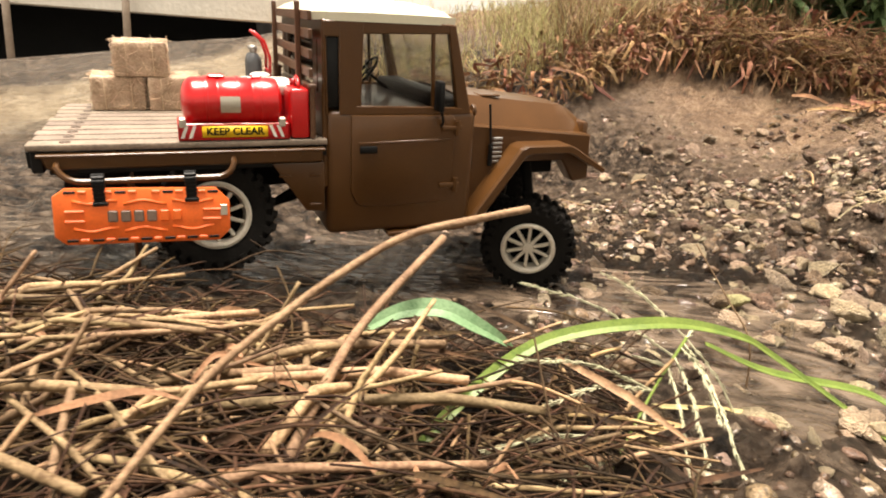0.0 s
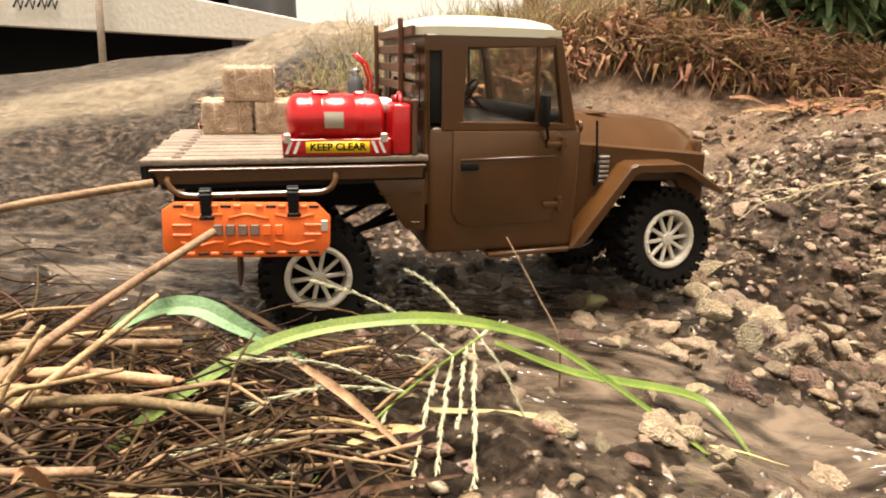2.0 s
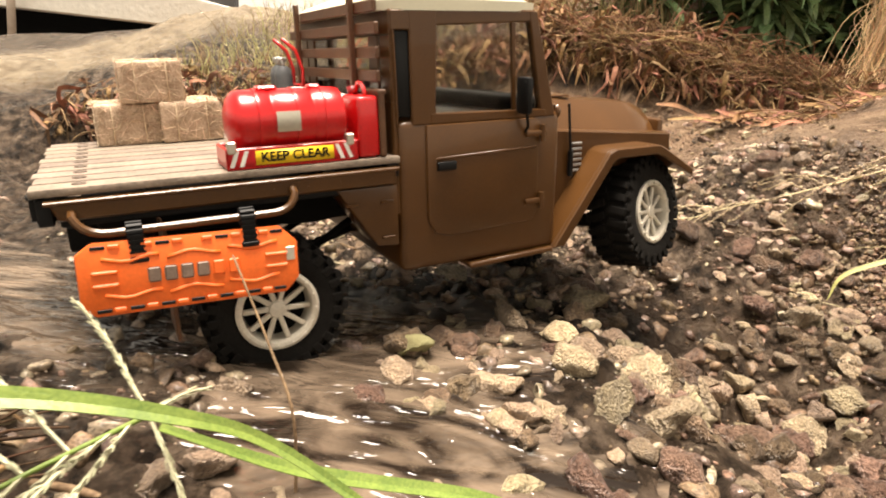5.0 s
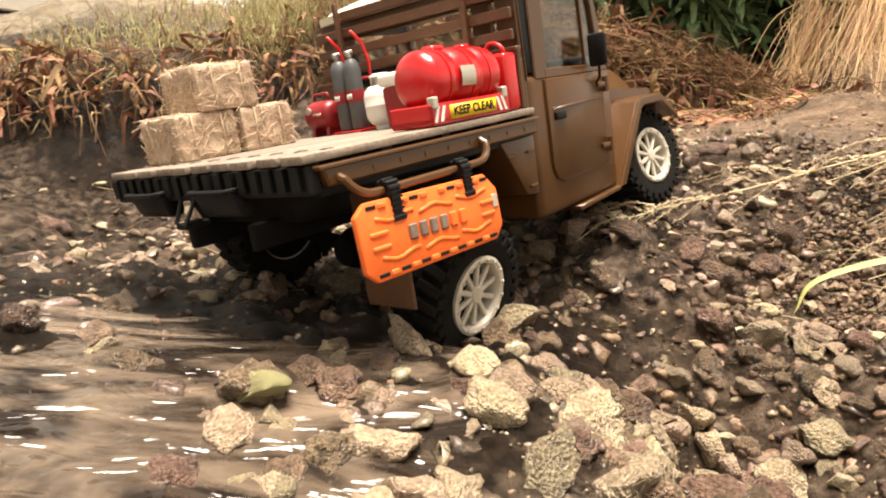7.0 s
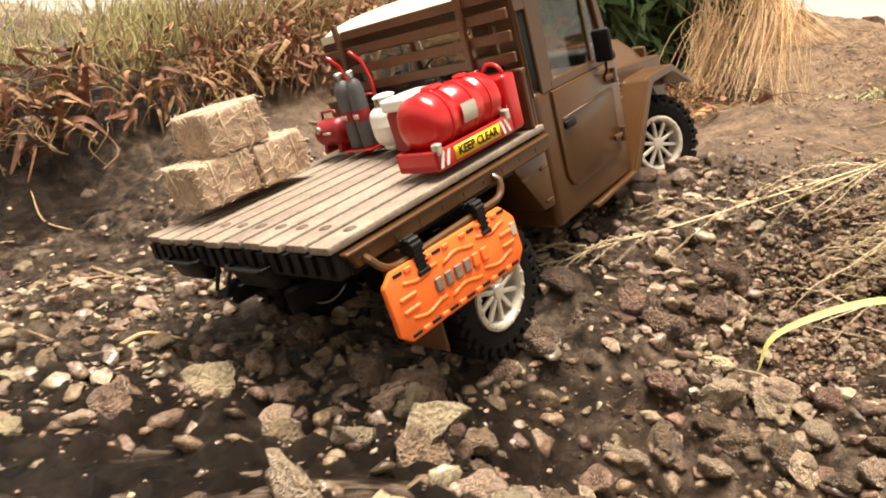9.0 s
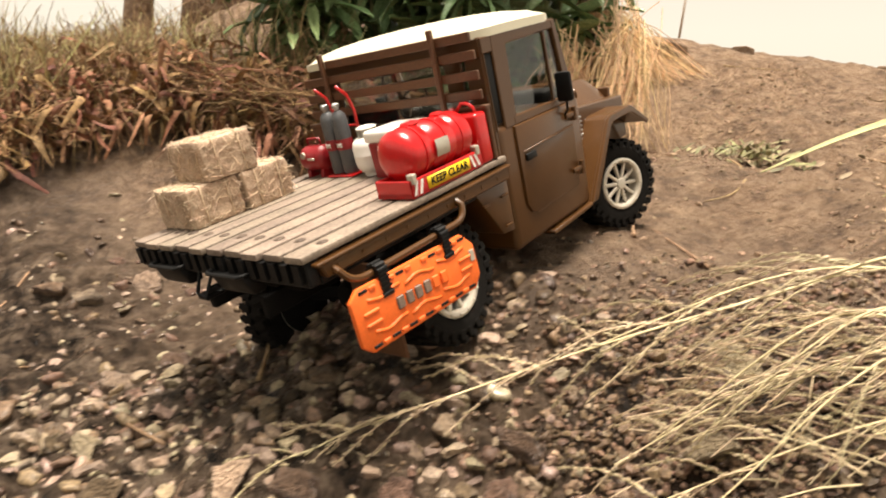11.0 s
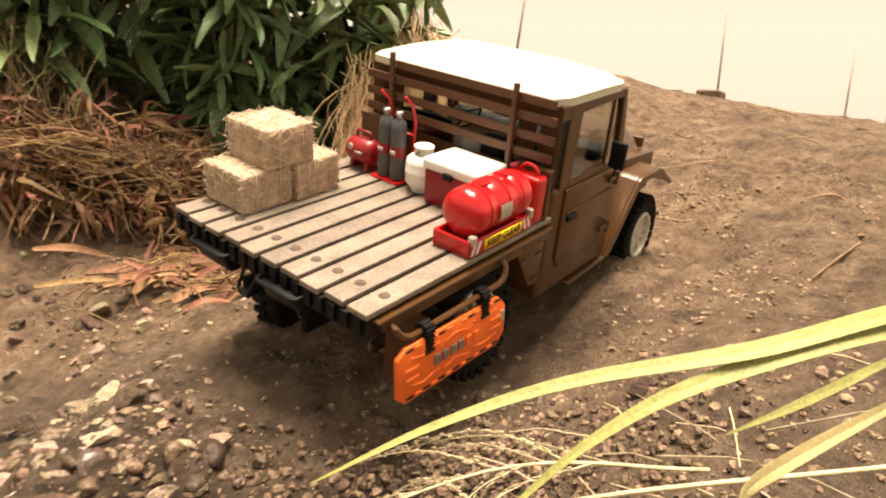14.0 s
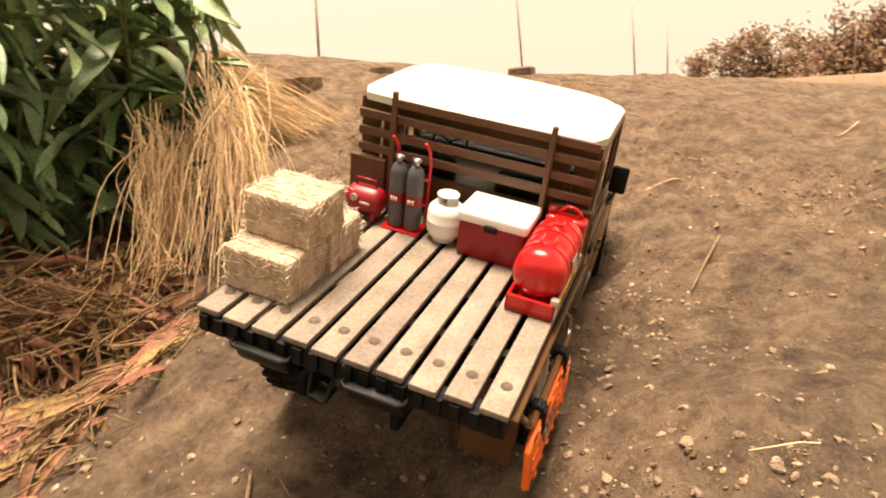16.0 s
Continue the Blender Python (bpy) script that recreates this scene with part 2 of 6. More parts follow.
def lie_all(x, y):
    """The heights of the land, without its small relief, over arrays of places."""
    x, y = np.asarray(x, float), np.asarray(y, float)
    cx, cy = np.clip(x, -0.9, 2.5), np.clip(y, -0.5, 2.5)
    h = np.array(HEIGHTS)
    wx = np.exp(-((cx[..., None] - HX - STEP * np.arange(h.shape[1])) / 0.26) ** 2)
    wy = np.exp(-((cy[..., None] - HY - STEP * np.arange(h.shape[0])) / 0.26) ** 2)
    z = np.einsum("...j,ji,...i->...", wy, h, wx) / (wx.sum(-1) * wy.sum(-1))
    amp = (0.165 - 0.055 * np.exp(-((x - 0.45) / 0.27) ** 4)) / (1 + np.exp(np.clip((x - 1.04) / 0.045, -40, 40))) / (1 + np.exp(np.clip(-(x + 0.45) / 0.12, -40, 40)))
    z = z + amp / (1 + np.exp(np.clip((bank_edge(x) - y) / 0.022, -40, 40)))
    for mx, my, mh, mr in MOUNDS:
        z = z + mh * np.exp(-((x - mx) ** 2 + (y - my) ** 2) / (mr * mr))
    east, north = np.maximum(0.0, x - 2.5), np.maximum(0.0, y - 2.9)
    west, south = np.maximum(0.0, -0.9 - x), np.maximum(0.0, -0.5 - y)
    z = z + (0.2 - z) * np.minimum(1, (west + north + south) / 1.6)
    return z - 0.06 * np.minimum(east, 3) - 0.03 * np.maximum(0, np.minimum(east, 60) - 3) - 0.03 * np.maximum(0, west + north + south - 3)


def bank_edge(x):
    """Where the steep undercut step of the far bank stands."""
    return 1.42 + 0.14 * np.exp(-((x - 0.45) / 0.27) ** 4) + 0.02 * np.sin(x * 17)


def lie(x, y):
    return float(lie_all(x, y))


# ---- the pickup ----
GROUND = 0.143  # the deck's height over the tyres' feet
MID = 0.27
SHIFT = Vector((-MID, 0, GROUND))
AXLES = []


def tpart(name, bm, mat, parent, label="", smooth=True):
    bmesh.ops.translate(bm, verts=bm.verts, vec=SHIFT)
    return part(name, bm, mat, parent, label, smooth)


def build_pickup():
    car = thing("pickup_truck", "brown model pickup with a flat plank deck and white roof", "model truck")
    # cab
    bm = B()
    prism(bm, [(0.206, -0.081), (0.206, 0.022), (0.336, 0.022), (0.336, -0.02), (0.334, -0.081)], -0.1, 0.1, 0.006, 3)
    cab = tpart("cab", bm, BODY, car, "brown painted cab shell")
    for s in (-1, 1):
        bm = B()  # door skin, a little proud of the shell
        prism(bm, [(0.226, 0.018), (0.226, -0.046), (0.231, -0.055), (0.240, -0.0585), (0.311, -0.0565), (0.3145, -0.050), (0.316, 0.014), (0.312, 0.018)], s * 0.0985, s * 0.1025, 0.0012, 2)
        door = tpart("door", bm, BODY, car)
        bm = B()
        prism(bm, [(0.232, -0.0035), (0.312, -0.0015), (0.312, -0.0035), (0.232, -0.0055)], s * 0.1022, s * 0.1036, 0.0005, 1)
        tpart("crease", bm, BODY, door)
        bm = B()
        box(bm, 0.2325, 0.247, min(s * 0.1022, s * 0.1052), max(s * 0.1022, s * 0.1052), -0.0125, -0.0065, 0.0012)
        tpart("door_handle", bm, BLACK, door, "black door handle")
        for hz in (0.007, -0.042):
            bm = B()
            box(bm, 0.303, 0.321, min(s * 0.1022, s * 0.1045), max(s * 0.1022, s * 0.1045), hz - 0.0022, hz + 0.0022, 0.0008)
            lathe(bm, [(0.0022, -0.006), (0.0022, 0.006)], 8, "Z", (0.3175, s * 0.1035, hz))
            tpart("hinge", bm, BODY, door)
        bm = B()  # sill strip under the door
        prism(bm, [(0.258, -0.0815), (0.330, -0.0795), (0.330, -0.0835), (0.258, -0.0855)], s * 0.078, s * 0.1035, 0.001, 1)
        tpart("running_board", bm, BODY, car)
        # pillars and window frame
        bm = B()
        prism(bm, [(0.206, 0.018), (0.2045, 0.089), (0.2065, 0.089), (0.208, 0.018)], s * 0.082, s * 0.0995, 0.0007, 1)
        prism(bm, [(0.217, 0.018), (0.2165, 0.089), (0.2365, 0.089), (0.2345, 0.030), (0.236, 0.018)], s * 0.0955, s * 0.1, 0.0009, 1)
        prism(bm, [(0.204, 0.077), (0.204, 0.089), (0.222, 0.089), (0.222, 0.077)], s * 0.0955, s * 0.0997, 0.0008, 1)
        prism(bm, [(0.318, 0.018), (0.306, 0.089), (0.313, 0.089), (0.3305, 0.018)], s * 0.093, s * 0.1, 0.0009, 1)
        prism(bm, [(0.230, 0.0795), (0.230, 0.0895), (0.312, 0.0895), (0.310, 0.0820)], s * 0.094, s * 0.0997, 0.0008, 1)
        prism(bm, [(0.230, 0.018), (0.230, 0.0255), (0.322, 0.0235), (0.324, 0.018)], s * 0.094, s * 0.1003, 0.0008, 1)
        prism(bm, [(0.2945, 0.023), (0.2925, 0.082), (0.2955, 0.082), (0.2975, 0.023)], s * 0.0962, s * 0.0992, 0.0004, 1)
        tpart("window_frame", bm, BODY, car)
        bm = B()
        prism(bm, [(0.234, 0.024), (0.234, 0.081), (0.309, 0.083), (0.318, 0.023)], s * 0.0968, s * 0.0975)
        g = tpart("side_window", bm, GLASS, car, "clear side window pane", False)
        g.visible_shadow = False
        bm = B()
        prism(bm, [(0.2075, 0.024), (0.2065, 0.077), (0.2175, 0.077), (0.2175, 0.024)], s * 0.0965, s * 0.0985, 0.002, 2)
        tpart("quarter_window", bm, BLACK, car, "dark quarter window with a rubber seal")
        # mirror
        bm = B()
        tube(bm, [(0.303, s * 0.100, 0.006), (0.303, s * 0.106, 0.013), (0.299, s * 0.109, 0.026)], 0.0011, 6)
        arm = tpart("mirror_arm", bm, BLACK, car)
        bm = B()
        box(bm, 0.2950, 0.3000, min(s * 0.1015, s * 0.1165), max(s * 0.1015, s * 0.1165), 0.0215, 0.0465, 0.0022, 2)
        tpart("mirror", bm, BLACK, car, "black door mirror")
        # wing with its flare
        bm = B()
        prism(bm, [(0.334, -0.081), (0.334, 0.006), (0.470, -0.006), (0.472, -0.050), (0.455, -0.052), (0.440, -0.030), (0.398, -0.030), (0.352, -0.081)], s * 0.060, s * 0.0775, 0.0015, 1)
        tpart("wing", bm, BODY, car)
        bm = B()
        outer = [(0.330, -0.0815), (0.381, -0.0135), (0.388, -0.0105), (0.432, -0.0105), (0.439, -0.0135), (0.4735, -0.0345)]
        inner = [(0.4720, -0.0390), (0.4375, -0.0205), (0.431, -0.0180), (0.392, -0.0180), (0.386, -0.0210), (0.341, -0.0815)]
        prism(bm, outer + inner, s * 0.0995, s * 0.1035, 0.001, 1)
        prism(bm, outer + [(0.4725, -0.0375), (0.4380, -0.0165), (0.431, -0.0135), (0.3895, -0.0135), (0.3835, -0.0165), (0.3345, -0.0815)], s * 0.066, s * 0.1, 0.0008, 1)
        tpart("wheel_flare", bm, BODY, car, "wide angular wheel arch flare")
        if s < 0:
            for i in range(6):  # louvres
                bm = B()
                z = -0.0075 - i * 0.0042
                box(bm, 0.3635, 0.3735, -0.0795, -0.0765, z - 0.0012, z + 0.0012, 0.0006, 1)
                tpart("louvre", bm, STEEL, car, "pale vent slat")
            bm = B()
            tube(bm, [(0.361, -0.0805, -0.032), (0.3605, -0.081, -0.012)], 0.0022, 8)
            tube(bm, [(0.3605, -0.081, -0.012), (0.357, -0.0815, 0.024)], 0.0011, 6)
            tpart("aerial", bm, BLACK, car, "black rubber aerial")
            bm = B()
            lathe(bm, [(0.0, -0.002), (0.005, -0.0015), (0.0058, 0.0), (0.005, 0.0015), (0, 0.002)], 12, "X", (0.3345, -0.094, 0.0205))
            tpart("side_lamp", bm, BODY, car)
    # rear wall of the cab with its window
    bm = B()
    box(bm, 0.2035, 0.2075, -0.0985, 0.0985, -0.04, 0.034, 0.001, 1)
    box(bm, 0.2035, 0.2075, -0.0985, 0.0985, 0.074, 0.0895, 0.001, 1)
    wall = tpart("rear_wall", bm, BODY, car)
    for y in (-0.0985, -0.078, 0.062, 0.0815):
        bm = B()
        box(bm, 0.2037, 0.2073, y, y + 0.017, 0.033, 0.075, 0.001, 1)
        tpart("window_post", bm, BODY, wall)
    bm = B()
    box(bm, 0.2048, 0.2056, -0.082, 0.082, 0.033, 0.075)
    tpart("rear_window", bm, GLASS, car, "clear rear window pane", False).visible_shadow = False
    bm = B()
    prism(bm, [(0.3245, 0.022), (0.3095, 0.088), (0.3105, 0.088), (0.3255, 0.022)], -0.09, 0.09)
    tpart("windscreen", bm, GLASS, car, "clear windscreen pane", False).visible_shadow = False
    # roof: a shallow crowned slab
    bm = B()
    n, k = 14, 12
    top = [[None] * (k + 1) for _ in range(n + 1)]
    for i in range(n + 1):
        for j in range(k + 1):
            u, v = 2 * i / n - 1, 2 * j / k - 1
            w = 0.100 - 0.008 * max(0, abs(u) - 0.75) / 0.25
            edge = max(abs(u) ** 6, abs(v) ** 6)
            top[i][j] = bm.verts.new((0.2565 + u * (0.0625 - 0.004 * abs(v) ** 4), v * w, 0.0925 + 0.0145 * (1 - 0.75 * edge) * (1 - 0.3 * u * u) * (1 - 0.25 * v * v)))
    for i in range(n):
        for j in range(k):
            bm.faces.new((top[i][j], top[i + 1][j], top[i + 1][j + 1], top[i][j + 1]))
    low = bmesh.ops.extrude_face_region(bm, geom=bm.faces[:])
    for v in [q for q in low["geom"] if isinstance(q, bmesh.types.BMVert)]:
        v.co.z = 0.0885
    bmesh.ops.recalc_face_normals(bm, faces=bm.faces[:])
    tpart("roof", bm, ROOF, car, "white crowned roof panel")
    # bonnet
    bm = B()
    rows = []
    for i in range(13):
        u = i / 12
        x = 0.336 + u * 0.140
        crown = 0.0275 - 0.014 * u - 0.012 * max(0, u - 0.86) / 0.14
        row = []
        for j in range(13):
            v = 2 * j / 12 - 1
            half = 0.076 - 0.012 * u
            drop = 0.030 * max(0, abs(v) - 0.72) / 0.28 if abs(v) > 0.72 else 0.0
            row.append(bm.verts.new((x, v * half if abs(v) < 0.99 else math.copysign(half, v), crown + 0.004 * (1 - v * v) - drop * (0.9 - 0.2 * u))))
        rows.append(row)
    for a, b in zip(rows, rows[1:]):
        for j in range(12):
            bm.faces.new((a[j], b[j], b[j + 1], a[j + 1]))
    bmesh.ops.recalc_face_normals(bm, faces=bm.faces[:])
    tpart("bonnet", bm, BODY, car, "brown rounded bonnet")
    bm = B()
    box(bm, 0.470, 0.477, -0.062, 0.062, -0.045, 0.004, 0.003, 2)
    tpart("grille", bm, BODY, car)
    bm = B()
    box(bm, 0.362, 0.382, -0.050, -0.030, 0.0265, 0.0285, 0.0008, 1)
    tpart("bonnet_vent", bm, BODY, car)
    # inside
    for y in (-0.048, 0.048):
        bm = B()
        box(bm, 0.214, 0.230, y - 0.03, y + 0.03, 0.01, 0.048, 0.006, 3)
        tpart("seat", bm, BLACK, car, "black seat back")
    bm = B()
    box(bm, 0.300, 0.328, -0.088, 0.088, 0.012, 0.032, 0.005, 3)
    tpart("dashboard", bm, BLACK, car, "black dashboard")
    bm = B()
    c, ax = Vector((0.278, 0.046, 0.040)), Vector((0.62, 0, -0.5)).normalized()
    u, v = Vector((0, 1, 0)), ax.cross(Vector((0, 1, 0)))
    tube(bm, [c + (u * math.cos(a) + v * math.sin(a)) * 0.0165 for a in [2 * math.pi * i / 20 for i in range(21)]], 0.0013, 6)
    for a in (0.4, 2.7, 4.7):
        tube(bm, [c, c + (u * math.cos(a) + v * math.sin(a)) * 0.016], 0.001, 5)
    tube(bm, [c, c + ax * 0.03], 0.0018, 6)
    tpart("steering_wheel", bm, BLACK, car, "black steering wheel")
    # deck
    bm = B()
    box(bm, 0.012, 0.203, -0.0995, -0.088, -0.022, -0.0075, 0.001, 1)
    box(bm, 0.012, 0.203, 0.088, 0.0995, -0.022, -0.0075, 0.001, 1)
    for x in (0.004, 0.055, 0.105, 0.155, 0.198):
        box(bm, x, x + 0.008, -0.101, 0.101, -0.0135, -0.0045, 0.0005, 1)
    deck = tpart("deck_frame", bm, BLACK, car, "black frame under the deck")
    for s in (-1, 1):
        bm = B()
        lo, hi = sorted((s * 0.1000, s * 0.1062))
        prism(bm, [(0.008, -0.0062), (0.202, -0.0062), (0.202, -0.0172), (0.012, -0.0172)], lo, hi, 0.0012, 1)
        prism(bm, [(0.006, -0.0062), (0.204, -0.0062), (0.204, -0.0085), (0.006, -0.0085)], min(s * 0.1, s * 0.1075), max(s * 0.1, s * 0.1075), 0.0006, 1)
        rail = tpart("side_rail", bm, BODY, car, "brown side rail with rivets")
        for i in range(9):
            bm = B()
            lathe(bm, [(0.0, 0.0009), (0.0012, 0.0005), (0.0014, -0.0004)], 6, "Y", (0.022 + i * 0.0205, s * 0.1064, -0.0125))
            tpart("rivet", bm, BODY, rail)
        # hanging rail
        bm = B()
        pts = [(0.018, s * 0.1035, -0.012)] + arc((0.018, s * 0.110, -0.015), (0.022, s * 0.113, -0.024), (0.034, s * 0.1125, -0.0245), 5) + arc((0.120, s * 0.1125, -0.0245), (0.132, s * 0.113, -0.0245), (0.1345, s * 0.110, -0.015), 5) + [(0.1345, s * 0.1035, -0.011)]
        tube(bm, pts, 0.0023, 8)
        tpart("tie_rail", bm, BODY, car, "round brown tie-down rail")
        # tapered side box before the cab
        bm = B()
        prism(bm, [(0.163, -0.0185), (0.2045, -0.0185), (0.2045, -0.0600), (0.189, -0.0585)], min(s * 0.072, s * 0.101), max(s * 0.072, s * 0.101), 0.0015, 2)
        sb = tpart("side_box", bm, BODY, car, "tapered brown side locker")
        for x, z in ((0.172, -0.029), (0.196, -0.029), (0.196, -0.053)):
            bm = B()
            lo, hi = sorted((s * 0.1008, s * 0.1028))
            box(bm, x - 0.004, x + 0.005, lo, hi, z - 0.001, z + 0.001, 0.0005, 1)
            tpart("hinge", bm, BODY, sb)
        if s < 0:
            bm = B()  # mud flap behind the rear wheel
            box(bm, 0.060, 0.0625, -0.101, -0.062, -0.098, -0.030, 0.001, 1)
            tpart("mud_flap", bm, WOODB, car, "brown mud flap")
        bm = B()  # open pocket under the tail
        y = 0.054 if s > 0 else -0.024
        prism(bm, [(-0.005, -0.0150), (0.012, -0.0150), (0.012, -0.0300), (0.001, -0.0300)], y - 0.0195, y + 0.0195, 0.003, 2)
        pocket = tpart("tail_pocket", bm, BLACK, car, "black open pocket under the tail")
        bm = B()
        tube(bm, [(0.012, y - 0.020, -0.0145), (-0.004, y - 0.020, -0.0145), (-0.0065, y - 0.017, -0.0145), (-0.0065, y + 0.017, -0.0145), (-0.004, y + 0.020, -0.0145), (0.012, y + 0.020, -0.0145)], 0.0014, 8)
        tpart("rim", bm, BLACK, pocket, "black rounded rim")
    for i in range(10):
        y = -0.105 + 0.0105 + i * 0.021
        bm = B()
        dx = 0.0012 * math.sin(i * 2.3)
        box(bm, 0.0 + dx, 0.2065, y - 0.0084, y + 0.0084, -0.0045, 0.0, 0.0009, 2)
        p = tpart("plank", bm, PLANK, car, "bare weathered deck plank" if i == 0 else "")
        bm = B()
        lathe(bm, [(0.0, 0.0008), (0.0019, 0.0008), (0.0024, 0.0004), (0.0036, 0.0005), (0.0040, -0.0003)], 12, "Z", (0.0235, y, 0))
        tpart("bolt", bm, BOLT, p, "dull brown bolt head with a washer")
    bm = B()
    box(bm, 0.002, 0.010, -0.102, 0.102, -0.020, -0.005, 0.001, 1)
    for i in range(18):
        y = -0.098 + i * 0.0113
        box(bm, -0.0005, 0.004, y, y + 0.006, -0.017, -0.0055)
    tpart("tail_beam", bm, BLACK, car, "black ribbed tail beam")
    bm = B()
    tube(bm, [(0.004, 0.020, -0.016), (-0.005, 0.018, -0.032), (-0.006, 0.006, -0.033), (0.004, 0.004, -0.016)], 0.0013, 6)
    box(bm, -0.006, 0.010, 0.006, 0.018, -0.036, -0.032, 0.001, 1)
    tpart("tow_hitch", bm, BLACK, car, "black tow hitch bracket")
    # headboard
    for y in (-0.064, 0.064):
        bm = B()
        box(bm, 0.1895, 0.1935, y - 0.0022, y + 0.0022, 0.0, 0.1015, 0.0006, 1)
        tpart("headboard_post", bm, WOODB, car)
    for z, y0, y1 in ((0.0915, -0.098, 0.062), (0.0785, -0.1, 0.096), (0.0640, -0.1, 0.096), (0.0500, -0.1, 0.096)):
        bm = B()
        box(bm, 0.1935, 0.1965, y0, y1, z - 0.0035, z + 0.0035, 0.0006, 1)
        tpart("headboard_slat", bm, WOODB, car)
    for y0, y1 in ((-0.103, -0.070), (0.070, 0.103)):
        bm = B()
        box(bm, 0.1935, 0.1975, y0, y1, 0.0005, 0.041, 0.001, 1)
        box(bm, 0.1925, 0.1985, y0, y1, 0.039, 0.042, 0.0006, 1)
        tpart("headboard_panel", bm, WOODB, car)
    # frame, axles
    for s in (-1, 1):
        bm = B()
        box(bm, 0.01, 0.455, min(s * 0.030, s * 0.036), max(s * 0.030, s * 0.036), -0.052, -0.036, 0.001, 1)
        tpart("chassis_rail", bm, DARKMETAL, car)
        for x in (0.122, 0.420):
            bm = B()
            tube(bm, [(x, s * 0.04, -0.034), (x + 0.004, s * 0.052, -0.085)], 0.0055, 10)
            tube(bm, [(x, s * 0.04, -0.03), (x + 0.004, s * 0.054, -0.09)], 0.0028, 8)
            tpart("shock_absorber", bm, DARKMETAL, car)
            bm = B()
            tube(bm, [(x + 0.01, s * 0.038, -0.09), (x + (0.075 if x < 0.3 else -0.075), s * 0.030, -0.055)], 0.003, 6)
            tpart("link_arm", bm, DARKMETAL, car)
    for x in (0.122, 0.420):
        bm = B()
        tube(bm, [(x, -0.075, -0.098), (x, 0.075, -0.098)], 0.006, 10)
        lathe(bm, [(0.0, -0.016), (0.011, -0.012), (0.016, 0), (0.011, 0.012), (0, 0.016)], 14, "X", (x, 0.012, -0.098))
        AXLES.append(tpart("axle", bm, DARKMETAL, car))
    # filler block added to keep the space under the deck black
    bm = B()
    prism(bm, [(0.020, -0.016), (0.200, -0.016), (0.200, -0.046), (0.160, -0.050), (0.030, -0.040)], -0.052, 0.052, 0.003, 2)
    tpart("shade_filler", bm, DARKMETAL, car, "added dark block that fills the space between the rear wheels")
    bm = B()
    tube(bm, [(0.135, 0.008, -0.093), (0.27, 0.004, -0.055)], 0.0035, 8)
    box(bm, 0.25, 0.31, -0.022, 0.022, -0.07, -0.04, 0.004, 2)
    tpart("gearbox", bm, DARKMETAL, car)
    return car


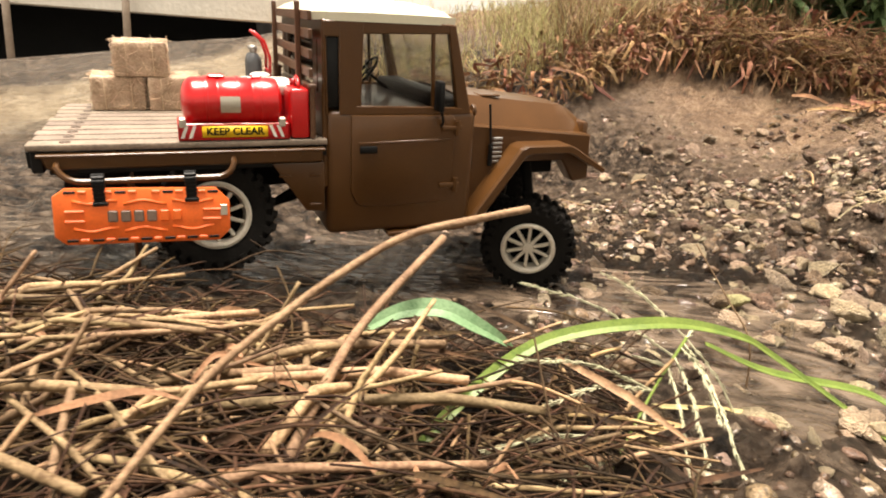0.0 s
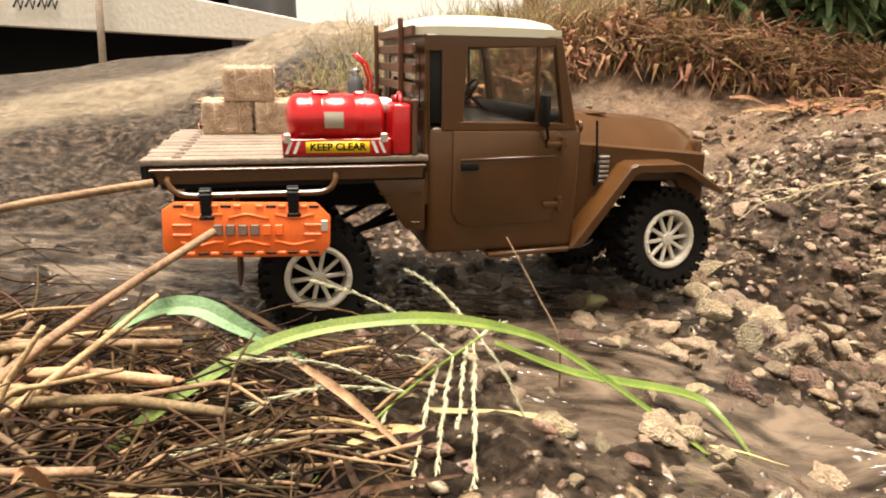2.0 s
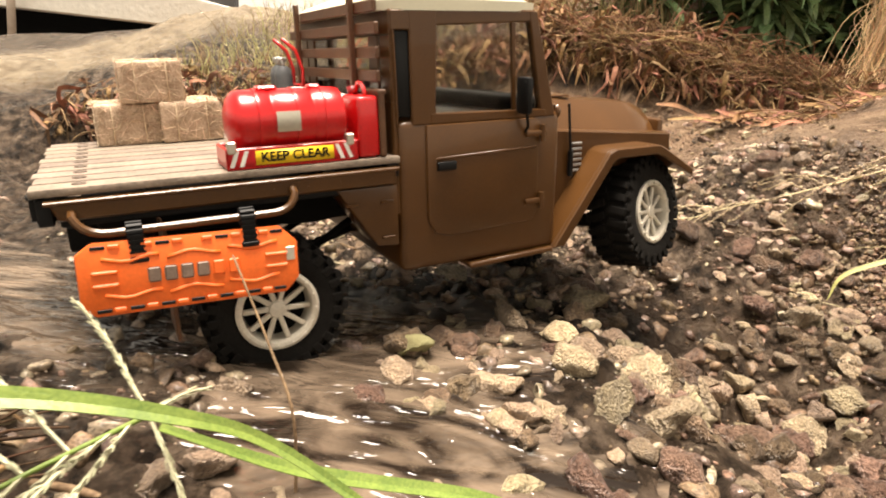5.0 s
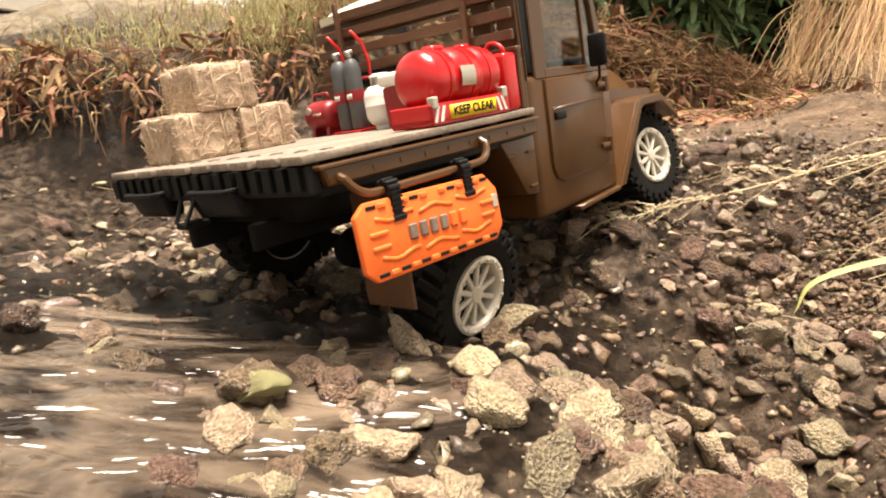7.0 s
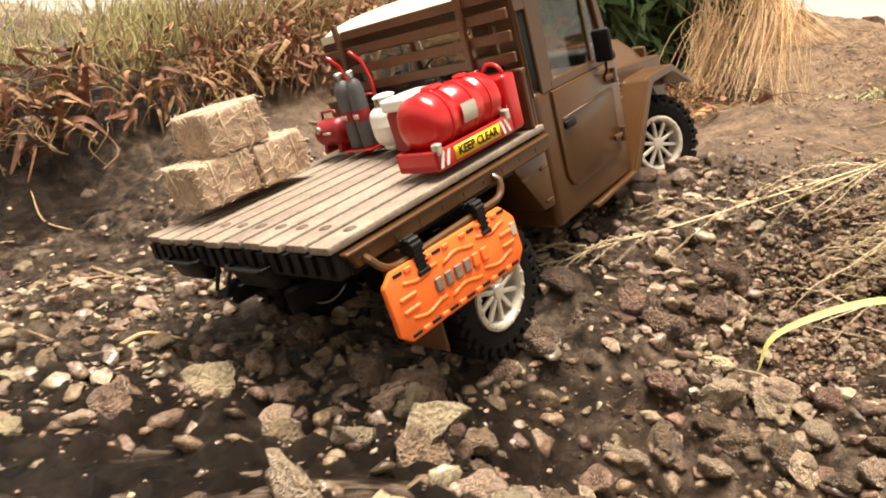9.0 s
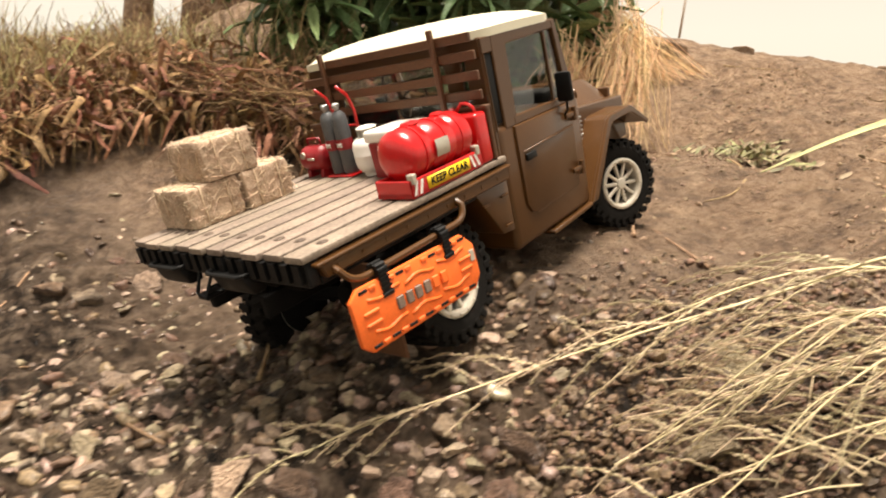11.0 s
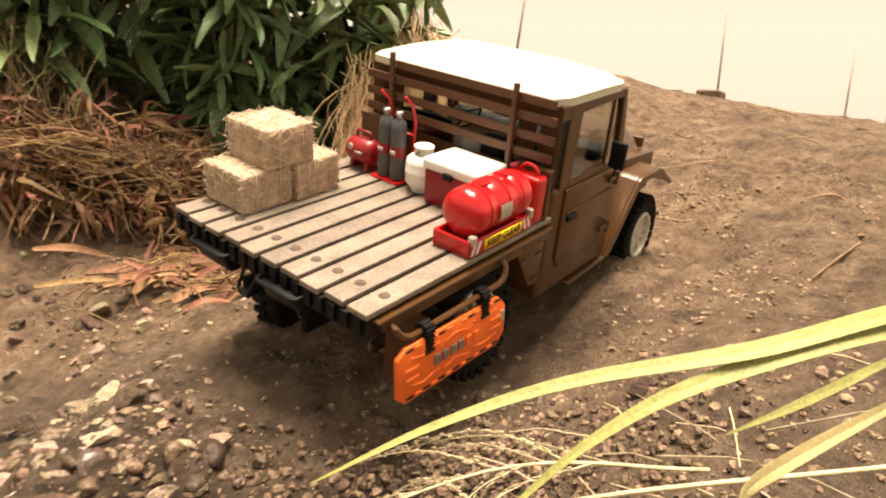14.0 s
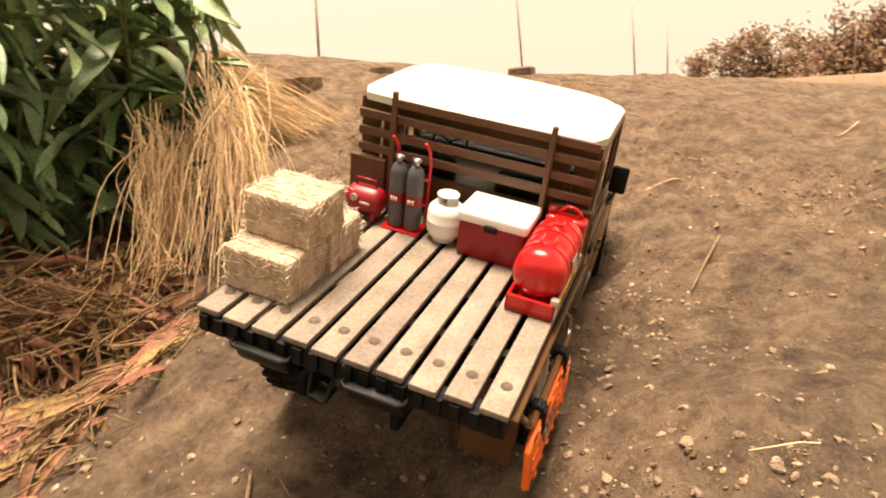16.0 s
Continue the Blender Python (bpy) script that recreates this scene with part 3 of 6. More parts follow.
def build_wheel():
    """A wheel about the y axis; its face looks to -y."""
    wheel = new("wheel")
    bm = B()
    R, w = 0.0435, 0.0185
    lathe(bm, [(0.0262, -w + 0.002), (0.0300, -w), (0.0375, -w + 0.0005), (0.0415, -w + 0.004), (R - 0.001, -w + 0.008), (R, 0), (R - 0.001, w - 0.008), (0.0415, w - 0.004), (0.0375, w - 0.0005), (0.0300, w), (0.0262, w - 0.002)], 40, "Y", close=True)
    part("tyre", bm, RUBBER, wheel, "black off-road tyre")
    bm = B()
    lugs = 26
    for i in range(lugs):
        a = 2 * math.pi * i / lugs
        for s, o in ((-1, 0), (1, 0.5)):
            c = a + o * 2 * math.pi / lugs
            q = B()
            box(q, -0.0030, 0.0030, s * 0.0015 if s > 0 else -w + 0.0005, w - 0.0005 if s > 0 else -0.0015, R - 0.002, R + 0.0026, 0.0006, 1)
            bmesh.ops.rotate(q, verts=q.verts, cent=(0, 0, 0), matrix=Matrix.Rotation(s * 0.22, 3, "Z"))
            bmesh.ops.rotate(q, verts=q.verts, cent=(0, 0, 0), matrix=Matrix.Rotation(c, 3, "Y"))
            tmp = bpy.data.meshes.new("t")
            q.to_mesh(tmp)
            q.free()
            bm.from_mesh(tmp)
            bpy.data.meshes.remove(tmp)
            q = B()
            box(q, -0.0028, 0.0028, s * (w - 0.0012) - 0.0012, s * (w - 0.0012) + 0.0012, R - 0.008, R - 0.0005, 0.0005, 1)
            bmesh.ops.rotate(q, verts=q.verts, cent=(0, 0, 0), matrix=Matrix.Rotation(c, 3, "Y"))
            tmp = bpy.data.meshes.new("t")
            q.to_mesh(tmp)
            q.free()
            bm.from_mesh(tmp)
            bpy.data.meshes.remove(tmp)
    tagged(part("tread", bm, RUBBER, wheel, "deep knobbly tread blocks"), kind="stuff")
    bm = B()
    lathe(bm, [(0.0263, -0.0165), (0.0263, -0.0185), (0.0245, -0.0192), (0.0222, -0.0185), (0.0215, -0.016), (0.0205, -0.008), (0.0205, 0.012), (0.0263, 0.0165), (0.0263, 0.012)], 36, "Y", close=True)
    for i in range(16):
        a = 2 * math.pi * (i + 0.5) / 16
        lathe(bm, [(0.0, -0.0205), (0.0011, -0.0202), (0.0011, -0.0185)], 6, "Y", (0.0240 * math.cos(a), 0, 0.0240 * math.sin(a)))
    rim = part("rim", bm, RIM, wheel, "cream beadlock rim")
    bm = B()
    lathe(bm, [(0.0, -0.0175), (0.0050, -0.0170), (0.0062, -0.0150), (0.0062, -0.010)], 16, "Y")
    for i in range(10):
        a = 2 * math.pi * i / 10
        q = B()
        box(q, -0.0016, 0.0016, -0.0158, -0.0125, 0.004, 0.0212, 0.0006, 1)
        bmesh.ops.rotate(q, verts=q.verts, cent=(0, 0, 0), matrix=Matrix.Rotation(a, 3, "Y"))
        tmp = bpy.data.meshes.new("t")
        q.to_mesh(tmp)
        q.free()
        bm.from_mesh(tmp)
        bpy.data.meshes.remove(tmp)
    part("spokes", bm, RIM, wheel, "ten cream spokes round a hub")
    bm = B()
    lathe(bm, [(0.0205, -0.006), (0.0, -0.006)], 20, "Y")
    part("brake_disc", bm, DARKMETAL, wheel)
    # dark disc added over the rim's back in place of its shade
    bm = B()
    lathe(bm, [(0.0262, 0.0150), (0.022, 0.0175), (0.010, 0.0185), (0.0, 0.0185)], 24, "Y")
    part("rim_shade_disc", bm, DARKMETAL, wheel)
    return wheel


pickup = build_pickup()
HUBS = [(0.120, -0.083), (0.110, 0.088), (0.423, -0.082), (0.423, 0.082)]
wheels = []
master = build_wheel()
for i, (x, y) in enumerate(HUBS):
    w = master if i == 0 else copy_thing(master, Matrix())
    w.parent = pickup
    wheels.append(w)


# ---- the load on the deck; each thing's own origin stands at (x, y) on the planks ----
LOAD = []


def loaded(ob, x, y, z=0.0, turn=0.0):
    LOAD.append((ob, Matrix.Translation((x, y, z)) @ Matrix.Rotation(radians(turn), 4, "Z")))
    return ob


def build_bale(seed, label):
    rnd = random.Random(seed)
    bale = thing("straw_bale", label, "straw bale", "straw bales on the deck")
    bm = B()
    L, Wd, H = 0.0445, 0.050, 0.0305
    box(bm, -L / 2, L / 2, -Wd / 2, Wd / 2, 0, H, 0.0022, 2)
    bmesh.ops.subdivide_edges(bm, edges=[e for e in bm.edges if e.calc_length() > 0.01], cuts=9, use_grid_fill=True)
    for v in bm.verts:
        nz = noise.noise(v.co * 190 + Vector((seed, 0, 0)))
        v.co += v.co.normalized() * 0.0011 * nz
        for sx in (-0.011, 0.011):  # pinched by the twine
            d = abs(v.co.x - sx)
            if d < 0.003:
                v.co.y *= 1 - 0.025 * (1 - d / 0.003)
                v.co.z -= 0.0008 * (1 - d / 0.003) * (1 if v.co.z > H / 2 else 0)
    part("core", bm, STRAW, bale)
    bm = B()
    for _ in range(420):
        f = rnd.choice("xXyYzz")
        a, b = rnd.uniform(-1, 1), rnd.uniform(-1, 1)
        o = 0.0007
        if f in "xX":
            p, n_, t1, t2 = Vector(((1 if f == "x" else -1) * (L / 2 + o), a * Wd / 2, (b + 1) * H / 2)), 0, Vector((0, 1, 0)), Vector((0, 0, 1))
        elif f in "yY":
            p, t1, t2 = Vector((a * L / 2, (1 if f == "y" else -1) * (Wd / 2 + o), (b + 1) * H / 2)), Vector((1, 0, 0)), Vector((0, 0, 1))
        else:
            p, t1, t2 = Vector((a * L / 2, b * Wd / 2, H + o)), Vector((1, 0, 0)), Vector((0, 1, 0))
        an = rnd.gauss(0, 0.8)
        d = t1 * math.cos(an) + t2 * math.sin(an)
        n_ = t1.cross(t2)
        ln = rnd.uniform(0.002, 0.006)
        tube(bm, [p - d * ln, p + n_ * rnd.uniform(-0.0004, 0.0006), p + d * ln], 0.00028, 3, caps=False)
    tagged(part("chaff", bm, STRAWBIT, bale), kind="stuff")
    for sx in (-0.011, 0.011):
        bm = B()
        q = 0.0004
        pts = [(sx, -Wd / 2 - q, 0.001), (sx, -Wd / 2 - q, H - 0.001), (sx, -Wd / 2 + 0.002, H), (sx, Wd / 2 - 0.002, H), (sx, Wd / 2 + q, H - 0.001), (sx, Wd / 2 + q, 0.001)]
        tube(bm, pts, 0.0005, 5)
        part("twine", bm, STRAWBIT, bale)
    return bale


loaded(build_bale(1, "small square straw bale standing on the deck planks"), 0.050, 0.078)
loaded(build_bale(2, "small square straw bale beside another bale"), 0.0965, 0.076, 0, 2)
loaded(build_bale(3, "small square straw bale stacked on two bales"), 0.071, 0.076, 0.0306, -1)


def build_tank():
    tank = thing("fuel_tank", "glossy red fuel tank in a red tray with a warning sign", "tank")
    bm = B()  # tray: length along x, face to -y
    box(bm, -0.040, 0.040, -0.0168, 0.0168, 0.0, 0.005, 0.0012, 1)
    box(bm, -0.040, 0.040, -0.0168, -0.0143, 0.0, 0.0125, 0.0008, 1)
    box(bm, -0.040, 0.040, 0.0143, 0.0168, 0.0, 0.0125, 0.0008, 1)
    box(bm, -0.040, -0.0375, -0.0168, 0.0168, 0.0, 0.0125, 0.0008, 1)
    box(bm, 0.0375, 0.040, -0.0168, 0.0168, 0.0, 0.0125, 0.0008, 1)
    tray = part("tray", bm, RED, tank, "red tray")
    bm = B()
    prof = [(0.0, -0.0365), (0.008, -0.036), (0.0135, -0.034), (0.0172, -0.0305), (0.0180, -0.027), (0.0180, -0.0125), (0.0173, -0.0115), (0.0173, -0.0095), (0.0180, -0.0085), (0.0180, 0.0125), (0.0173, 0.0135), (0.0173, 0.0150), (0.0180, 0.016), (0.0180, 0.029), (0.0172, 0.0325), (0.0135, 0.0345), (0.008, 0.036), (0, 0.0365)]
    lathe(bm, prof, 30, "X", (0, 0, 0.0262))
    part("barrel", bm, RED, tank)
    for x in (-0.0185, 0.004, 0.021):
        bm = B()
        lathe(bm, [(0.0175, x - 0.001), (0.0187, x - 0.0008), (0.0187, x + 0.0008), (0.0175, x + 0.001)], 30, "X", (0, 0, 0.0262))
        part("band", bm, RED, tank)
    bm = B()
    box(bm, -0.017, -0.005, -0.005, 0.005, 0.0430, 0.0462, 0.0012, 1)
    part("filler_cap", bm, RED, tank)
    bm = B()
    box(bm, 0.014, 0.022, -0.004, 0.004, 0.0430, 0.0460, 0.0012, 1)
    part("valve_cap", bm, RED, tank)
    bm = B()
    for k in range(6):
        a0, a1 = radians(-18 + k * 6), radians(-12 + k * 6)
        r = 0.0189
        q = [(x, -r * math.cos(a), 0.0262 + r * math.sin(a)) for x, a in ((-0.0095, a0), (0.0045, a0), (0.0045, a1), (-0.0095, a1))]
        bm.faces.new([bm.verts.new(p) for p in q])
    bmesh.ops.remove_doubles(bm, verts=bm.verts, dist=1e-6)
    bmesh.ops.solidify(bm, geom=bm.faces[:], thickness=0.0003)
    part("sticker", bm, SILVER, tank, "silver square sticker")
    for x in (-0.0365, 0.0345):
        bm = B()
        box(bm, x - 0.0025, x + 0.0025, -0.0183, -0.0128, 0.0095, 0.0165, 0.0008, 1)
        part("bracket", bm, SILVER, tank, "silver corner bracket")
    bm = B()
    box(bm, -0.0235, 0.0235, -0.0174, -0.0168, 0.0022, 0.0105)
    sign = part("sign_plate", bm, YELLOW, tank, "yellow plate reading KEEP CLEAR")
    for x in (-0.0355, -0.0300, 0.0275, 0.0330):
        bm = B()
        lean = 0.003 if x > 0 else -0.003
        vs = [(x - lean / 2 + 0.0012, 0.0018), (x - lean / 2 - 0.0012, 0.0018), (x + lean / 2 - 0.0012, 0.0108), (x + lean / 2 + 0.0012, 0.0108)]
        if x > 0:
            vs = [(x + 0.0030, 0.0018), (x + 0.0006, 0.0018), (x - 0.0030, 0.0108), (x - 0.0006, 0.0108)]
        else:
            vs = [(x - 0.0006, 0.0018), (x - 0.0030, 0.0018), (x + 0.0006, 0.0108), (x + 0.0030, 0.0108)]
        prism(bm, vs, -0.0172, -0.0167)
        part("hazard_stripe", bm, WHITE, tank, "white slanting hazard stripe")
    cu = bpy.data.curves.new("lettering", "FONT")
    cu.body, cu.size, cu.align_x, cu.align_y, cu.extrude, cu.offset = "KEEP CLEAR", 0.0076, "CENTER", "CENTER", 0.0001, 0.00022
    tmp = new("lettering_curve", cu)
    me = bpy.data.meshes.new_from_object(tmp)
    bpy.data.objects.remove(tmp)
    me.materials.clear()
    me.materials.append(BLACK)
    t = new("lettering", me)
    t.parent = tank
    t.matrix_local = Matrix.Translation((0, -0.0176, 0.0064)) @ Matrix.Rotation(radians(90), 4, "X")
    return tank


loaded(build_tank(), 0.1375, -0.0858, 0.0008)


def build_cooler():
    c = thing("cool_box", "red cool box with a white lid", "cool box")
    bm = B()
    prism(bm, [(-0.0178, 0.0), (0.0178, 0.0), (0.0190, 0.029), (-0.0190, 0.029)], -0.0255, 0.0255, 0.002, 2)
    part("body", bm, DARKRED, c, "dark red box")
    bm = B()
    box(bm, -0.0208, 0.0208, -0.0275, 0.0275, 0.029, 0.0385, 0.0028, 3)
    part("lid", bm, WHITE, c, "white lid")
    bm = B()
    box(bm, -0.0225, -0.0203, -0.005, 0.005, 0.026, 0.0315, 0.0008, 1)
    part("latch", bm, BLACK, c)
    return c


loaded(build_cooler(), 0.1700, -0.0385)


def build_can():
    c = thing("jerry_can", "red plastic jerry can", "jerry can")
    bm = B()
    box(bm, -0.0075, 0.0075, -0.0155, 0.0155, 0.0, 0.038, 0.003, 3)
    part("body", bm, RED, c)
    bm = B()
    tube(bm, arc((0.0, -0.011, 0.0375), (0.0, -0.009, 0.046), (0.0, 0.001, 0.0455), 4) + [(0, 0.009, 0.0375)], 0.0014, 6)
    part("grip", bm, RED, c)
    bm = B()
    tube(bm, [(0, 0.011, 0.037), (0, 0.0125, 0.0425)], 0.0035, 10)
    part("cap", bm, DARKRED, c)
    return c


loaded(build_can(), 0.1858, -0.0865, 0.0006)


def build_gas():
    c = thing("gas_bottle", "white propane gas bottle with a guarded valve", "gas bottle")
    bm = B()
    lathe(bm, [(0.009, 0.0), (0.0095, 0.002), (0.0095, 0.003), (0.0115, 0.004), (0.0142, 0.008), (0.0148, 0.012), (0.0148, 0.0165), (0.0151, 0.017), (0.0151, 0.018), (0.0148, 0.0185), (0.0148, 0.024), (0.0135, 0.0285), (0.010, 0.0315), (0.004, 0.0325), (0, 0.0325)], 24)
    part("bottle", bm, WHITE, c)
    bm = B()
    for a0, a1 in ((0.3, 2.85), (3.4, 6.0)):
        r0, n = 0.0080, 10
        pts = [a0 + (a1 - a0) * i / n for i in range(n + 1)]
        lo = [bm.verts.new((r0 * math.cos(a), r0 * math.sin(a), 0.0305)) for a in pts]
        hi = [bm.verts.new((r0 * math.cos(a), r0 * math.sin(a), 0.0388)) for a in pts]
        for i in range(n):
            bm.faces.new((lo[i], lo[i + 1], hi[i + 1], hi[i]))
    bmesh.ops.solidify(bm, geom=bm.faces[:], thickness=0.0012)
    tube(bm, [(0.0080 * math.cos(a), 0.0080 * math.sin(a), 0.0385) for a in [i * 2 * math.pi / 18 for i in range(19)]], 0.0008, 6)
    part("collar", bm, WHITE, c)
    bm = B()
    lathe(bm, [(0.0076, 0.0385), (0.0072, 0.0398), (0.0050, 0.0405), (0.0, 0.0406)], 18)
    part("cap", bm, WHITE, c)
    bm = B()
    tube(bm, [(0, 0, 0.032), (0, 0, 0.040)], 0.0022, 8)
    part("valve", bm, STEEL, c)
    return c


loaded(build_gas(), 0.1690, 0.0035)


def build_trolley():
    c = thing("bottle_trolley", "red tubular bottle trolley leaning at the headboard", "trolley")
    bm = B()
    box(bm, -0.011, 0.011, -0.016, 0.016, 0.0, 0.0018, 0.0005, 1)
    part("foot_plate", bm, RED, c)
    for y in (-0.0135, 0.0135):
        bm = B()
        tube(bm, [(0.0105, y, 0.001), (0.0120, y, 0.052), (0.0075, y, 0.066), (-0.002, y, 0.0745)], 0.0014, 7)
        part("handle_bar", bm, RED, c)
    bm = B()
    for z in (0.018, 0.040):
        tube(bm, [(0.011, -0.0135, z), (0.011, 0.0135, z)], 0.0011, 6)
    part("cross_bar", bm, RED, c)
    return c


def build_cylinder():
    c = thing("gas_cylinder", "slim dark grey gas cylinder strapped on a trolley", "gas cylinder", "gas cylinders on the trolley")
    bm = B()
    lathe(bm, [(0.0, 0.0), (0.0062, 0.0005), (0.0068, 0.002), (0.0068, 0.045), (0.0058, 0.050), (0.0035, 0.0530), (0.0, 0.0535)], 18)
    part("bottle", bm, GREY, c)
    bm = B()
    lathe(bm, [(0.00695, 0.021), (0.0070, 0.0212), (0.0070, 0.0298), (0.00695, 0.030)], 18)
    part("label_band", bm, DARKRED, c, "dark red label band")
    bm = B()
    for i in range(3):
        box(bm, -0.0073, -0.0068, -0.0028 + i * 0.0021, -0.0016 + i * 0.0021, 0.0235, 0.0272)
    part("print", bm, WHITE, c, "pale unreadable print")
    bm = B()
    tube(bm, [(0, 0, 0.053), (0, 0, 0.0575)], 0.0022, 8)
    tube(bm, [(-0.0035, 0, 0.0575), (0.003, 0, 0.0575)], 0.0020, 8)
    tube(bm, [(0, 0.0035, 0.0585), (0, -0.0035, 0.0585)], 0.0013, 6)
    part("valve", bm, STEEL, c, "worn steel valve")
    return c


loaded(build_trolley(), 0.1690, 0.0385)
cyl = build_cylinder()
loaded(cyl, 0.1675, 0.0455, 0.0018)
loaded(copy_thing(cyl, Matrix()), 0.1675, 0.0312, 0.0018)


def build_compressor():
    c = thing("air_tank", "dull red portable air tank with a carrying handle", "air tank")
    bm = B()
    lathe(bm, [(0.0, -0.0165), (0.007, -0.0155), (0.0105, -0.0125), (0.0115, -0.009), (0.0115, 0.009), (0.0105, 0.0125), (0.007, 0.0155), (0, 0.0165)], 22, "Y", (0, 0, 0.0165))
    part("barrel", bm, DARKRED, c)
    bm = B()
    tube(bm, [(0, -0.009, 0.027), (0, -0.008, 0.0335), (0, 0.008, 0.0335), (0, 0.009, 0.027)], 0.0012, 6)
    part("carry_handle", bm, DARKRED, c)
    for y in (-0.009, 0.009):
        bm = B()
        prism(bm, [(-0.008, 0.0), (0.008, 0.0), (0.006, 0.008), (-0.006, 0.008)], y - 0.002, y + 0.002, 0.0005, 1)
        part("foot", bm, DARKRED, c)
    bm = B()
    lathe(bm, [(0.0, -0.0012), (0.003, -0.001), (0.003, 0.001), (0, 0.0012)], 10, "X", (-0.0118, 0.005, 0.021))
    box(bm, -0.0122, -0.0112, -0.009, 0.000, 0.0165, 0.0185)
    part("gauge", bm, SILVER, c)
    return c


loaded(build_compressor(), 0.1685, 0.0735)


def build_board():
    """A moulded recovery board hung on the tie rail; its face looks to -y."""
    c = thing("recovery_board", "orange plastic recovery board hung on the tie-down rail", "recovery board")
    bm = B()
    L, H = 0.116, 0.040
    out = [(-L / 2, -H / 2 + 0.006), (-L / 2 + 0.007, -H / 2), (L / 2 - 0.008, -H / 2), (L / 2, -H / 2 + 0.008), (L / 2, H / 2 - 0.010), (L / 2 - 0.010, H / 2), (-L / 2 + 0.008, H / 2), (-L / 2, H / 2 - 0.006)]
    prism(bm, out, -0.0020, 0.0020, 0.0012, 2)
    part("panel", bm, ORANGE, c)
    for z in (0.0098, -0.0098):  # low wavy ribs pressed into the panel
        for x0 in (-0.046, -0.014, 0.018):
            bm = B()
            pts = [(x0 + i * 0.0047, -0.0014, z + 0.0014 * math.sin(i * 1.05 + x0 * 90)) for i in range(7)]
            tube(bm, pts, 0.0015, 6)
            part("rib", bm, ORANGE, c)
    for x in (-0.045, 0.045):
        for z in (-0.0035, 0.0035):
            bm = B()
            box(bm, x - 0.0065, x + 0.0065, -0.0031, -0.0015, z - 0.0012, z + 0.0012, 0.0007, 1)
            part("cleat", bm, ORANGE, c)
    for i, x in enumerate((-0.047, -0.031, -0.0155, 0.0, 0.0155, 0.031, 0.046)):
        for z in (-0.0170, 0.0170):
            if z < 0 or i in (0, 2, 4, 6):
                bm = B()
                box(bm, x - 0.0036, x + 0.0036, -0.0024, -0.0016, z - 0.0010, z + 0.0010, 0.0003, 1)
                part("slot", bm, BLACK, c, "dark hand slot")
            bm = B()
            box(bm, x + 0.0045, x + 0.0105, -0.0029, -0.0015, z - 0.0014, z + 0.0014, 0.0006, 1)
            if abs(x + 0.0075) < 0.05:
                part("tooth", bm, ORANGE, c)
            else:
                bm.free()
    for i in range(6):  # the maker's mark as plain blocks
        bm = B()
        x = -0.0210 + i * 0.0084
        box(bm, x - 0.0033, x + 0.0033, -0.0034, -0.0018, -0.0042, 0.0042, 0.0009, 1)
        part("emblem_block", bm, WORN if i < 4 else ORANGE, c, "worn brownish block of an emblem")
    bm = B()
    box(bm, L / 2 - 0.007, L / 2 - 0.002, -0.0027, -0.0018, -0.001, 0.007, 0.0003, 1)
    part("tag", bm, SILVER, c)
    return c


board = build_board()
LOAD.append((board, Matrix.Translation((0.071, -0.1165, -0.0495)) @ Matrix.Rotation(radians(2.2), 4, "Y") @ Matrix.Rotation(radians(-6), 4, "X")))


def build_strap():
    c = thing("rubber_strap", "ribbed black rubber strap tied round the rail", "strap", "straps of the recovery board")
    bm = B()
    lathe(bm, [(0.0026, -0.0042), (0.0046, -0.004), (0.0046, 0.004), (0.0026, 0.0042)], 16, "X")
    wrap = part("wrap", bm, BLACK, c)
    for k in range(9):
        bm = B()
        box(bm, -0.0042, 0.0042, -0.0011, 0.0011, 0.0036, 0.0056, 0.0004, 1)
        bmesh.ops.rotate(bm, verts=bm.verts, cent=(0, 0, 0), matrix=Matrix.Rotation(math.pi * 2 * k / 9, 3, "X"))
        part("rib", bm, BLACK, wrap)
    bm = B()
    box(bm, -0.0036, 0.0036, -0.0052, -0.0036, -0.0155, 0.000, 0.0006, 1)
    for k in range(5):
        box(bm, -0.0040, 0.0040, -0.0058, -0.0034, -0.014 + k * 0.003, -0.0128 + k * 0.003)
    box(bm, -0.005, 0.005, -0.0062, -0.0030, -0.0165, -0.0135, 0.0006, 1)
    part("tongue", bm, BLACK, c)
    return c


strap = build_strap()
LOAD.append((strap, Matrix.Translation((0.043, -0.1125, -0.0245))))
LOAD.append((copy_thing(strap, Matrix()), Matrix.Translation((0.103, -0.1125, -0.0245))))


# ---- ground ----
def stream(x, y):
    """1 in the middle of the creek, 0 away from it."""
    line = ((-0.7, 0.72), (0.0, 0.66), (0.22, 0.58), (0.34, 0.48), (0.42, 0.30), (0.40, 0.0))
    best = 9
    for (ax, ay), (bx, by) in zip(line, line[1:]):
        k = max(0, min(1, ((x - ax) * (bx - ax) + (y - ay) * (by - ay)) / ((bx - ax) ** 2 + (by - ay) ** 2)))
        best = min(best, math.hypot(x - ax - k * (bx - ax), y - ay - k * (by - ay)))
    return math.exp(-(best / 0.20) ** 2)


